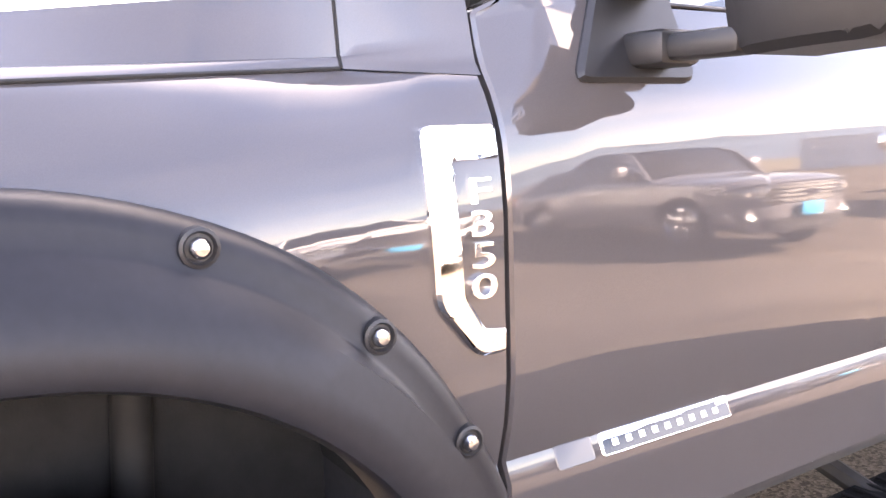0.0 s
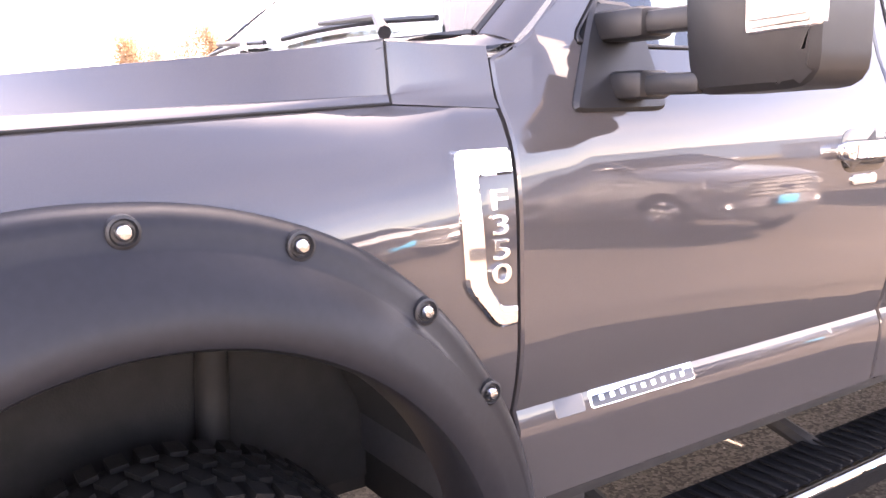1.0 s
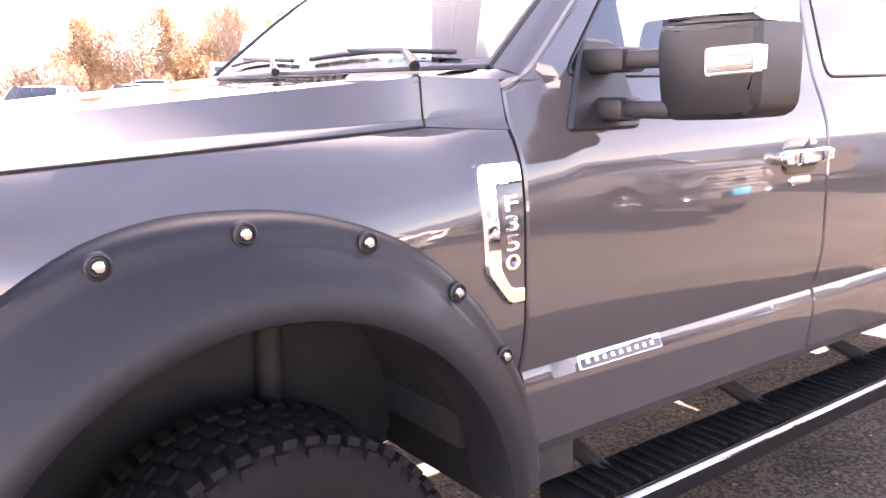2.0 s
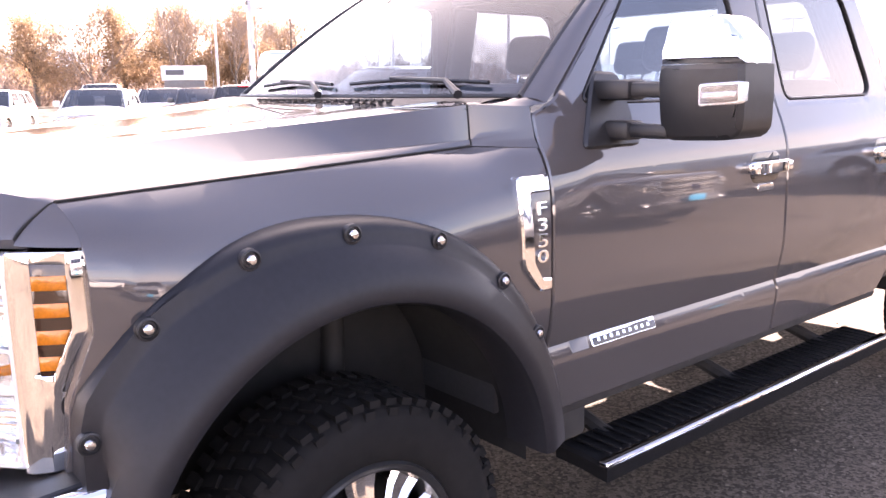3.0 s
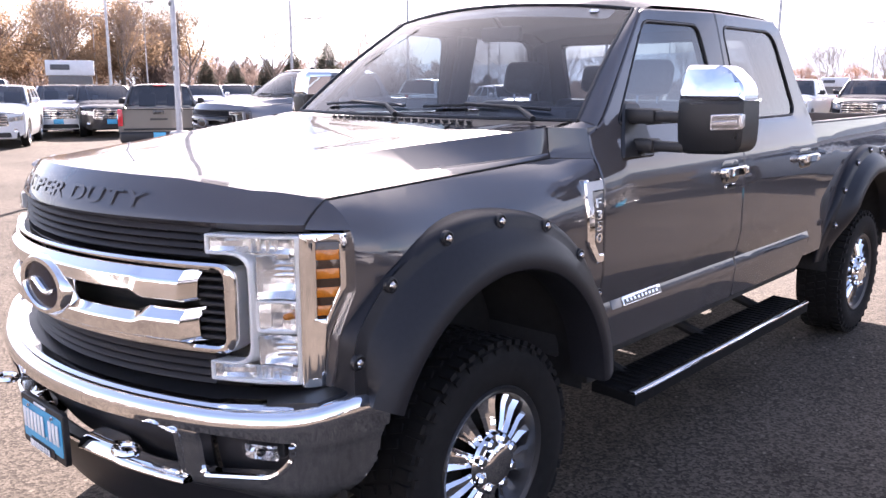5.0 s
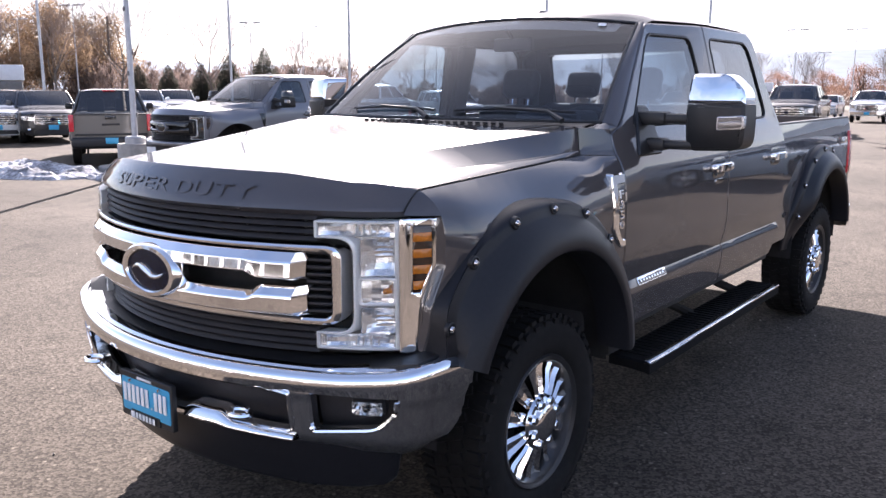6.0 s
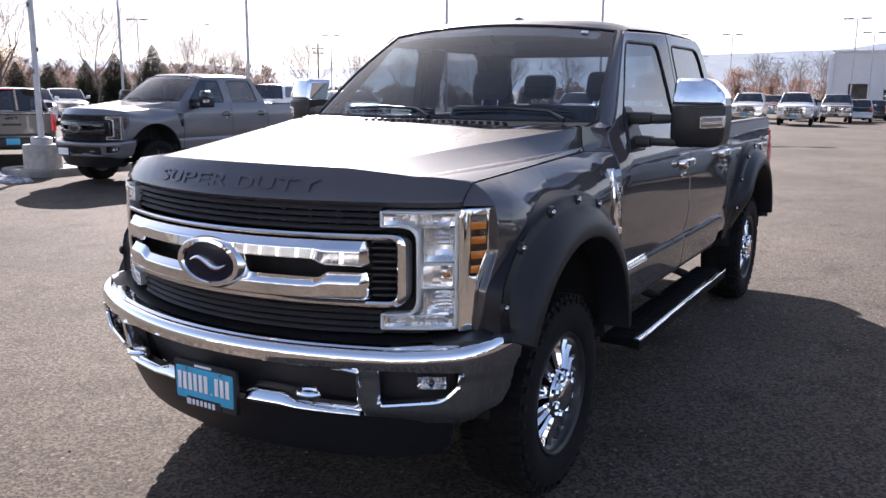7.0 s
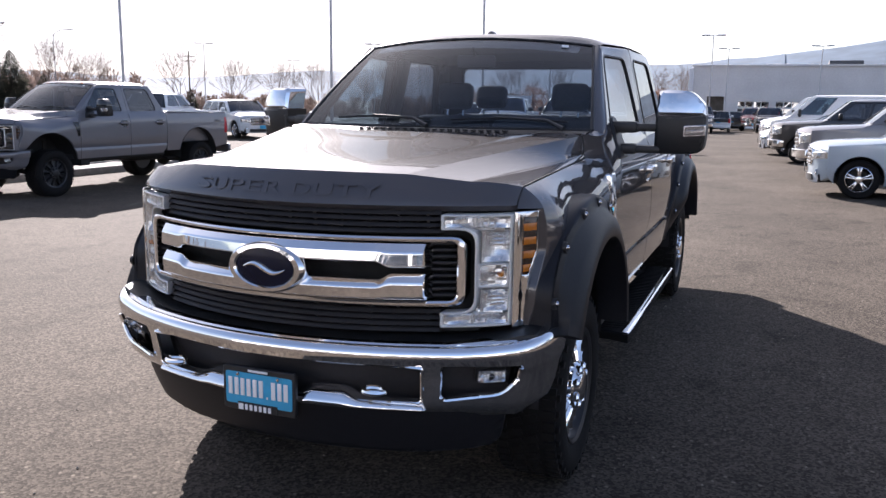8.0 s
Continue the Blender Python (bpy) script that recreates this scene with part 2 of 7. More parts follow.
def asphalt_material():
    """Worn parking-lot asphalt: light stone chips in grey binder, patches, oil stains and fine relief."""
    m = bpy.data.materials.new("worn_asphalt")
    m.use_nodes = True
    n, l = m.node_tree.nodes, m.node_tree.links
    p = n["Principled BSDF"]
    geo = n.new("ShaderNodeTexCoord")
    chips = n.new("ShaderNodeTexVoronoi")
    chips.inputs["Scale"].default_value = 75.0
    fine = n.new("ShaderNodeTexNoise")
    fine.inputs["Scale"].default_value, fine.inputs["Detail"].default_value = 140.0, 3.0
    wide = n.new("ShaderNodeTexNoise")
    wide.inputs["Scale"].default_value, wide.inputs["Detail"].default_value = 0.35, 6.0
    drips = n.new("ShaderNodeTexNoise")
    drips.inputs["Scale"].default_value, drips.inputs["Detail"].default_value = 2.2, 4.0
    for t in (chips, fine, wide, drips):
        l.new(geo.outputs["Object"], t.inputs["Vector"])
    chip = n.new("ShaderNodeValToRGB")
    chip.color_ramp.elements[0].position, chip.color_ramp.elements[1].position = 0.28, 0.74
    chip.color_ramp.elements[0].color = (0.0425, 0.0350, 0.0278, 1)
    chip.color_ramp.elements[1].color = (0.1110, 0.0930, 0.0750, 1)
    l.new(chips.outputs["Color"], chip.inputs[0])
    last = chip.outputs[0]
    for src, lo, hi, a, b in ((wide, 0.74, 1.24, 0.32, 0.68), (fine, 0.75, 1.25, 0.35, 0.65), (drips, 0.72, 1.05, 0.30, 0.46)):
        rng = n.new("ShaderNodeMapRange")
        rng.inputs["From Min"].default_value, rng.inputs["From Max"].default_value = a, b
        rng.inputs["To Min"].default_value, rng.inputs["To Max"].default_value = lo, hi
        l.new(src.outputs["Fac"], rng.inputs["Value"])
        mul = n.new("ShaderNodeMix")
        mul.data_type, mul.blend_type = "RGBA", "MULTIPLY"
        mul.inputs[0].default_value = 1.0
        l.new(last, mul.inputs[6])
        l.new(rng.outputs["Result"], mul.inputs[7])
        last = mul.outputs[2]
    # sparse pale stones worn out of the binder
    stone, pick, few = n.new("ShaderNodeTexVoronoi"), n.new("ShaderNodeSeparateColor"), n.new("ShaderNodeMapRange")
    stone.inputs["Scale"].default_value = 26.0
    l.new(geo.outputs["Object"], stone.inputs["Vector"])
    l.new(stone.outputs["Color"], pick.inputs[0])
    l.new(pick.outputs[0], few.inputs["Value"])
    few.inputs["From Min"].default_value, few.inputs["From Max"].default_value = 0.84, 0.98
    near = n.new("ShaderNodeMapRange")
    near.inputs["From Min"].default_value, near.inputs["From Max"].default_value = 0.20, 0.32
    near.inputs["To Min"].default_value, near.inputs["To Max"].default_value = 1.0, 0.0
    l.new(stone.outputs["Distance"], near.inputs["Value"])
    both, pale = n.new("ShaderNodeMath"), n.new("ShaderNodeMix")
    both.operation, pale.data_type = "MULTIPLY", "RGBA"
    pale.inputs[7].default_value = (0.19, 0.163, 0.13, 1)
    l.new(few.outputs[0], both.inputs[0])
    l.new(near.outputs[0], both.inputs[1])
    l.new(both.outputs[0], pale.inputs[0])
    l.new(last, pale.inputs[6])
    l.new(pale.outputs[2], p.inputs["Base Color"])
    p.inputs["Roughness"].default_value, p.inputs["Specular IOR Level"].default_value = 0.88, 0.10
    b = n.new("ShaderNodeBump")
    b.inputs["Strength"].default_value, b.inputs["Distance"].default_value = 0.36, 0.006
    l.new(chips.outputs["Distance"], b.inputs["Height"])
    l.new(b.outputs["Normal"], p.inputs["Normal"])
    return m


ASPHALT = asphalt_material()


# ---- mesh helpers ----
def part(name, bm, mat, parent=None, label="", angle=32.0, flip=False):
    """Links a bmesh as one mesh object, smooth but for edges sharper than angle, under a thing or a part."""
    if flip:
        bmesh.ops.reverse_faces(bm, faces=bm.faces[:])
    bm.normal_update()
    lim = radians(angle)
    for f in bm.faces:
        f.smooth = True
    for e in bm.edges:
        if len(e.link_faces) == 2 and e.calc_face_angle(0) > lim:
            e.smooth = False
    me = bpy.data.meshes.new(name)
    bm.to_mesh(me)
    bm.free()
    me.materials.append(mat)
    ob = new(name, me)
    if parent is not None:
        ob.parent = parent
    if label:
        ob["label"] = label
    return ob


def empty(name, m=None):
    ob = new(name)
    ob.empty_display_size = 0.2
    if m is not None:
        ob.matrix_basis = m
    return ob


def round_poly(pts, r, n=5):
    """A closed outline with its corners rounded by r (one radius, or one a corner)."""
    out, k = [], len(pts)
    for i in range(k):
        a, b, c = Vector(pts[i - 1]), Vector(pts[i]), Vector(pts[(i + 1) % k])
        rr = r[i] if isinstance(r, (list, tuple)) else r
        u, v = (a - b), (c - b)
        d = min(rr, u.length * 0.48, v.length * 0.48)
        p, q = b + u.normalized() * d, b + v.normalized() * d
        for j in range(n + 1):
            t = j / n
            w = p * (1 - t) ** 2 + b * 2 * t * (1 - t) + q * t * t
            out.append((w.x, w.y))
    return out


def arc(cy, cz, r, a0, a1, n):
    """Points on a circle, angles in degrees from +u towards +v."""
    return [(cy + r * math.cos(radians(a0 + (a1 - a0) * i / n)), cz + r * math.sin(radians(a0 + (a1 - a0) * i / n)))
            for i in range(n + 1)]


def steps(a, b, d):
    k = max(1, int(abs(b - a) / d))
    return [a + (b - a) * i / k for i in range(1, k)]


def slab(outline, warp, holes=(), thick=0.02, bev=0.004, du=0.0, dv=0.0, back=False, bm=None, flip=False):
    """A plate with rounded rims: an outline in (u, v) with holes, cut every du and dv, and bent by warp(u, v, w)."""
    b = bmesh.new()
    for loop in (outline, *holes):
        vs = [b.verts.new((p[0], p[1], 0)) for p in loop]
        for i in range(len(vs)):
            b.edges.new((vs[i - 1], vs[i]))
    bmesh.ops.triangle_fill(b, use_beauty=True, edges=b.edges[:])
    b.normal_update()
    for f in b.faces:
        if f.normal.z < 0:
            f.normal_flip()
    us, ws = [p[0] for p in outline], [p[1] for p in outline]
    if du > 0:
        for u in steps(min(us), max(us), du):
            bmesh.ops.bisect_plane(b, geom=b.verts[:] + b.edges[:] + b.faces[:], dist=1e-5, plane_co=(u, 0, 0), plane_no=(1, 0, 0))
    if dv > 0:
        for v in steps(min(ws), max(ws), dv):
            bmesh.ops.bisect_plane(b, geom=b.verts[:] + b.edges[:] + b.faces[:], dist=1e-5, plane_co=(0, v, 0), plane_no=(0, 1, 0))
    if bev > 0:
        bmesh.ops.inset_region(b, faces=b.faces[:], thickness=bev, depth=0, use_even_offset=True, use_boundary=True)
        for v in {v for e in b.edges if e.is_boundary for v in e.verts}:
            v.co.z -= bev
    rim = [e for e in b.edges if e.is_boundary]
    got = bmesh.ops.extrude_edge_only(b, edges=rim)
    for v in [g for g in got["geom"] if isinstance(g, bmesh.types.BMVert)]:
        v.co.z = -thick
    if back:
        bmesh.ops.triangle_fill(b, use_beauty=True, edges=[e for e in b.edges if e.is_boundary])
        b.normal_update()
        for f in b.faces:
            if all(abs(v.co.z + thick) < 1e-6 for v in f.verts) and f.normal.z > 0:
                f.normal_flip()
    for v in b.verts:
        v.co = Vector(warp(*v.co))
    if flip:
        bmesh.ops.reverse_faces(b, faces=b.faces[:])
    if bm is None:
        return b
    merge(bm, b)
    return bm


def merge(bm, other):
    me = bpy.data.meshes.new("tmp")
    other.to_mesh(me)
    other.free()
    bm.from_mesh(me)
    bpy.data.meshes.remove(me)


def grid(fn, nu, nv, flip=False, bm=None):
    """A sheet fn(s, t) over the unit square."""
    b = bm if bm is not None else bmesh.new()
    vs = [[b.verts.new(fn(i / nu, j / nv)) for j in range(nv + 1)] for i in range(nu + 1)]
    for i in range(nu):
        for j in range(nv):
            q = (vs[i][j], vs[i + 1][j], vs[i + 1][j + 1], vs[i][j + 1])
            b.faces.new(q[::-1] if flip else q)
    return b


def facets(fn, nu, nv, deep, seed, flip=False):
    """A reflector fn(s, t) cut into small flat mirrors, each tilted its own way."""
    b, rng = bmesh.new(), random.Random(seed)
    for i in range(nu):
        for j in range(nv):
            tu, tv = rng.uniform(-deep, deep), rng.uniform(-deep, deep)
            vs = []
            for du, dv in ((0, 0), (1, 0), (1, 1), (0, 1)):
                p = Vector(fn((i + du) / nu, (j + dv) / nv))
                vs.append(b.verts.new(p + Vector((0, tu * (du - 0.5) + tv * (dv - 0.5), 0))))
            b.faces.new(vs[::-1] if flip else vs)
    return b


def box(bm, c, size, bev=0.0, m=None, seg=2):
    """A box with rounded edges, added to bm."""
    b = bmesh.new()
    bmesh.ops.create_cube(b, size=1.0)
    for v in b.verts:
        v.co = Vector((v.co.x * size[0], v.co.y * size[1], v.co.z * size[2]))
    if bev > 0:
        bmesh.ops.bevel(b, geom=b.edges[:], offset=min(bev, min(size) * 0.45), segments=seg, affect="EDGES", profile=0.5)
    for v in b.verts:
        v.co = (m @ v.co if m is not None else v.co) + Vector(c)
    merge(bm, b)
    return bm


def lathe(profile, n, at=(0, 0, 0), axis="x", bm=None, sx=1.0, sy=1.0, closed=False):
    """A body turned round an axis from (radius, height) pairs."""
    b = bm if bm is not None else bmesh.new()
    rings = []
    for r, h in profile:
        ring = []
        for i in range(n):
            a = 2 * math.pi * i / n
            c, s = r * math.cos(a) * sx, r * math.sin(a) * sy
            p = {"x": (h, c, s), "y": (s, h, c), "z": (c, s, h)}[axis]
            ring.append(b.verts.new((p[0] + at[0], p[1] + at[1], p[2] + at[2])))
        rings.append(ring)
    pairs = list(zip(rings[:-1], rings[1:])) + ([(rings[-1], rings[0])] if closed else [])
    for a, c in pairs:
        for i in range(n):
            b.faces.new((a[i - 1], a[i], c[i], c[i - 1]))
    if not closed:
        for ring in (rings[0], rings[-1]):
            b.faces.new(ring)
    bmesh.ops.recalc_face_normals(b, faces=b.faces[:])
    return b


def tube(bm, pts, radius, n=8, caps=True):
    """A round bar along points; radius one number or one a point."""
    rings = []
    for i, p in enumerate(pts):
        p = Vector(p)
        d = (Vector(pts[min(i + 1, len(pts) - 1)]) - Vector(pts[max(i - 1, 0)])).normalized()
        side = d.cross(Vector((0, 0, 1)) if abs(d.z) < 0.9 else Vector((1, 0, 0))).normalized()
        up = side.cross(d)
        r = radius[i] if isinstance(radius, (list, tuple)) else radius
        rings.append([bm.verts.new(p + side * math.cos(2 * math.pi * k / n) * r + up * math.sin(2 * math.pi * k / n) * r) for k in range(n)])
    for a, c in zip(rings[:-1], rings[1:]):
        for k in range(n):
            bm.faces.new((a[k - 1], a[k], c[k], c[k - 1]))
    if caps:
        bm.faces.new(rings[0])
        bm.faces.new(rings[-1][::-1])
    return bm


def lerp_table(tab, z):
    if z <= tab[0][0]:
        return tab[0][1]
    for (a, va), (b, vb) in zip(tab[:-1], tab[1:]):
        if z <= b:
            return va + (vb - va) * (z - a) / (b - a)
    return tab[-1][1]


def smooth01(a, b, v):
    t = min(1.0, max(0.0, (v - a) / (b - a)))
    return t * t * (3 - 2 * t)


def letters(text, size, depth, spacing=1.0):
    """A mesh of raised letters in the built-in font, in the xy plane."""
    cu = bpy.data.curves.new("letters", "FONT")
    cu.body, cu.size, cu.extrude, cu.align_x, cu.align_y, cu.space_character = text, size, depth, "CENTER", "CENTER", spacing
    cu.bevel_depth, cu.resolution_u = size * 0.012, 3
    ob = bpy.data.objects.new("letters", cu)
    scene.collection.objects.link(ob)
    dg = bpy.context.evaluated_depsgraph_get()
    me = bpy.data.meshes.new_from_object(ob.evaluated_get(dg))
    bm = bmesh.new()
    bm.from_mesh(me)
    bpy.data.objects.remove(ob)
    bpy.data.curves.remove(cu)
    bpy.data.meshes.remove(me)
    return bm


# ---- the crew-cab pickup: shapes shared by its panels (front at y = 0, driver's side at +x) ----
HUB_F, HUB_R, HUB_Z, TYRE_R = 0.93, 5.02, 0.435, 0.435


def front_y(x):
    """Plan curve of grille and headlights."""
    return -0.10 + 0.37 * x * x + 0.08 * (abs(x) / 0.94) ** 16


def seam_z(y):
    """Height of the seam between hood and fender."""
    return 1.402 + 0.045 * y


CAB_SIDE = [(0.60, 0.955), (0.66, 0.976), (0.834, 0.9955), (0.870, 0.9790), (0.905, 0.9885), (0.935, 0.9965), (1.02, 1.0085), (1.25, 1.0055),
            (1.36, 1.0005), (1.41, 0.993), (1.47, 0.972), (1.56, 0.936), (2.00, 0.832), (2.05, 0.816), (2.09, 0.795)]
BED_SIDE = [(0.60, 0.935), (0.72, 0.950), (0.90, 0.966), (1.10, 0.974), (1.30, 0.970), (1.40, 0.955), (1.52, 0.928)]


def side_x(y, z):
    """Half width of the body at a place of its side."""
    q = min(1.0, max(0.0, (z - 1.18) / (seam_z(y) - 1.18)))
    fender = 1.004 - 0.132 * q ** (1.8 + 1.5 * smooth01(0.85, 1.42, y) + 1.5 * smooth01(0.85, 0.35, y))
    if z < 1.18:
        fender = min(1.004, lerp_table(CAB_SIDE, z))
    d = 0.42 - y
    fender -= (0.20 * (d + math.sqrt(d * d + 0.002)) - 0.002) * (1 - q * q)
    cab = lerp_table(CAB_SIDE, z)
    cab -= 0.068 * min(1.0, max(0.0, (z - 1.56) / 0.48)) * smooth01(2.9, 2.1, y)
    w = smooth01(1.36, 1.70, y)
    v = smooth01(3.90, 3.96, y)
    bed = lerp_table(BED_SIDE, z) - 0.012 * max(0.0, y - 4.0)
    return (fender * (1 - w) + cab * w) * (1 - v) + bed * v


def side_warp(s):
    return lambda u, v, w: (s * (side_x(u, v) + w), u, v)


def front_warp(off=0.0):
    return lambda u, v, w: (u, front_y(u) + off - w, v)


def hood_lines(y):
    """Crease of the dome, foot of its slope, and the seam, as (x, z) at a station."""
    t = min(1.0, max(0.0, y / 1.35))
    return ((0.47 + 0.385 * t ** 1.15, 1.456 + 0.092 * y - 0.008 * t), (0.66 + 0.205 * t ** 0.75, 1.431 + 0.036 * y), (0.872, seam_z(y)))


def hood_at(c, y):
    """c from 0 at the centre line: 1 at the crease, 2 at the slope's foot, 3 at the seam. Gives x and z."""
    (xa, za), (xb, zb), (xc, zc) = hood_lines(y)
    if c <= 1:
        return c * xa, za + 0.014 * (1 - c * c) - 0.015 * smooth01(0.15, 0.9, y) * (1 - smooth01(0.50, 0.86, c))
    if c <= 2:
        t = c - 1
        return xa + (xb - xa) * t, za + (zb - za) * t
    t = c - 2
    return xb + (xc - xb) * t, zb + (zc - zb) * t ** 2.0


NOSE_Z, NOSE_Y, NOSE_DEEP = 1.10, 1.22, 0.075


def hood_mesh():
    """The hood with a folded lip below its nose and crisp creases along the dome, its foot and the nose's brow."""
    nu, nv = 72, 60
    bm = bmesh.new()
    lip = [tuple(Vector(hood_point(i / nu, 0)) + Vector((0, 0.030, -0.022))) for i in range(nu + 1)]
    rows = [[bm.verts.new(p) for p in lip]] + [[bm.verts.new(hood_point(i / nu, j / nv)) for i in range(nu + 1)] for j in range(nv + 1)]
    for a, b in zip(rows[:-1], rows[1:]):
        for i in range(nu):
            bm.faces.new((a[i], a[i + 1], b[i + 1], b[i]))
    pairs = [(rows[j][i], rows[j + 1][i]) for i in (12, 24, 48, 60) for j in range(16, nv + 1)]
    pairs += [(rows[19][i], rows[19][i + 1]) for i in range(8, nu - 8)]
    for a, b in pairs:
        bm.edges.get((a, b)).smooth = False
    return bm


def hood_point(s, t):
    """s across, t from the lip over the nose to the cowl."""
    k = (-1 + 2 * s) * 3
    sign, c = (1 if k >= 0 else -1), abs(k)
    xf = hood_at(c, 0.10 + 0.12 * (c / 3) ** 2)[0]
    y0 = front_y(xf) + 0.012
    back = 1.41 - 0.04 * (c / 3) ** 2
    yt = y0 + NOSE_DEEP
    if t < 0.3:
        q = t / 0.3
        x, zt = hood_at(c, yt)
        f = 1 - (1 - q) ** NOSE_Z
        return (sign * x, y0 + NOSE_DEEP * q ** NOSE_Y, 1.352 + (zt - 1.352) * f)
    y = yt + (back - yt) * (t - 0.3) / 0.7
    x, z = hood_at(c, y)
    return (sign * x, y, z)


def nose_point(x, z):
    """The place on the hood's nose at x and z."""
    y0 = front_y(x) + 0.012
    zt = 1.456 + 0.03
    f = min(1.0, max(0.0, (z - 1.352) / (zt - 1.352)))
    q = 1 - (1 - f) ** (1 / NOSE_Z)
    return Vector((x, y0 + NOSE_DEEP * q ** NOSE_Y, z))


def windshield_point(s, t, grow=0.0):
    a = -1 + 2 * s
    w = 0.862 + grow + (0.716 - 0.862) * t
    y = 1.475 + 0.09 * a * a + (2.105 + 0.095 * a * a - 1.475 - 0.09 * a * a) * t
    z = 1.592 + (2.078 - 0.045 * a * a - 1.592) * t + 0.022 * math.sin(math.pi * t)
    return (a * w, y, z)


def roof_point(s, t):
    a = -1 + 2 * s
    front = 2.115 + 0.095 * min(1.0, (a / 0.86) ** 2)
    y = front + (3.62 - front) * t
    x = a * (0.806 - 0.066 * smooth01(2.9, 2.1, y))
    glass = 2.080 - 0.045 * (a / 0.88) ** 2
    top = 2.112 - 0.020 * a * a - 0.042 * abs(a) ** 9 + 0.012 * math.sin(math.pi * t) - 0.055 * smooth01(0.86, 1.0, t) ** 2
    return (x, y, glass + (top - glass) * smooth01(-0.015, 0.075, t))


def wheel_parts(root, at, s, rim_mat, spokes=10):
    """Tyre with lugs, turned rim with spokes, hub cap and nuts; s is the side it faces."""
    wheel = empty("wheel")
    wheel.parent = root
    wheel.matrix_basis = Matrix.Translation(at) @ (pose(0, 0, 0) if s > 0 else pose(0, 0, 0, 0, 0, 180))
    R = TYRE_R
    bm = lathe([(0.262, -0.225), (0.285, -0.245), (0.34, -0.258), (0.395, -0.250), (R - 0.016, -0.225), (R - 0.008, -0.19), (R - 0.008, -0.01),
                (R - 0.016, 0.025), (0.395, 0.050), (0.34, 0.058), (0.285, 0.045), (0.262, 0.022)], 72, closed=True)
    tyre = part("tyre", bm, RUBBER, wheel, "black all-terrain tyre", 40)
    bm = bmesh.new()
    for k in range(54):
        for j, (h, wd) in enumerate(((-0.205, 0.055), (-0.135, 0.05), (-0.065, 0.05), (0.008, 0.055))):
            a = 2 * math.pi * (k + 0.5 * (j % 2)) / 54
            m = Matrix.Rotation(a, 3, "X")
            tilt = Matrix.Rotation(0.35 if j in (1, 2) else 0.0, 3, "Z")
            box(bm, m @ Vector((h, 0, R - 0.008)), (wd, 0.031, 0.019), 0, m @ tilt)
    for k in range(36):
        m = Matrix.Rotation(2 * math.pi * k / 36, 3, "X")
        box(bm, m @ Vector((0.044, 0, 0.402)), (0.012, 0.028, 0.03), 0, m)
    tagged(part("tread", bm, RUBBER, tyre, "blocky tread lugs", 40), kind="stuff")
    bm = lathe([(0.215, -0.21), (0.262, -0.215), (0.270, -0.20), (0.262, 0.02), (0.272, 0.034), (0.262, 0.040), (0.248, 0.034), (0.236, 0.0), (0.228, -0.10), (0.215, -0.205)], 64)
    rim = part("rim", bm, RIM_DARK, wheel, "dark wheel barrel with bright clad spokes")
    part("brake_disc", lathe([(0.05, -0.14), (0.205, -0.14), (0.205, -0.11), (0.05, -0.11)], 40), UNDER, rim)
    for k in range(spokes):
        a = 2 * math.pi * k / spokes
        m = Matrix.Rotation(a, 3, "X")
        b = bmesh.new()
        rows = ((0.086, 0.020, 0.026, 0.060), (0.140, 0.030, 0.018, 0.046), (0.200, 0.045, 0.004, 0.036), (0.243, 0.053, 0.006, 0.036), (0.250, 0.050, -0.006, 0.026))
        prev = None
        for r, hw, h, d in rows:
            ring = [b.verts.new(m @ Vector(p)) for p in ((h - d, -hw, r), (h - 0.006, -hw, r), (h + 0.006, -0.70 * hw, r), (h - 0.008, -0.30 * hw, r), (h - 0.008, 0.30 * hw, r),
                                                         (h + 0.006, 0.70 * hw, r), (h - 0.006, hw, r), (h - d, hw, r))]
            if prev:
                for i in range(8):
                    b.faces.new((prev[i - 1], prev[i], ring[i], ring[i - 1]))
            else:
                b.faces.new(ring)
            prev = ring
        b.faces.new(prev[::-1])
        bmesh.ops.recalc_face_normals(b, faces=b.faces[:])
        part("spoke", b, rim_mat, rim, angle=18)
    part("rim_lip", lathe([(0.246, 0.018), (0.262, 0.022), (0.274, 0.034), (0.268, 0.044), (0.258, 0.040), (0.248, 0.030)], 64, closed=True), RIM_DARK, rim)
    cap = part("hub_cap", lathe([(0.112, -0.02), (0.112, 0.028), (0.104, 0.040), (0.078, 0.043), (0.072, 0.058), (0.060, 0.066), (0.03, 0.068), (0.004, 0.068)], 40),
               rim_mat, rim)
    for k in range(8):
        a = 2 * math.pi * (k + 0.5) / 8
        part("lug_nut", lathe([(0.024, 0.0), (0.022, 0.052), (0.014, 0.062), (0.001, 0.063)], 8, (0, 0.088 * math.cos(a), 0.088 * math.sin(a))), rim_mat, rim)
    return wheel


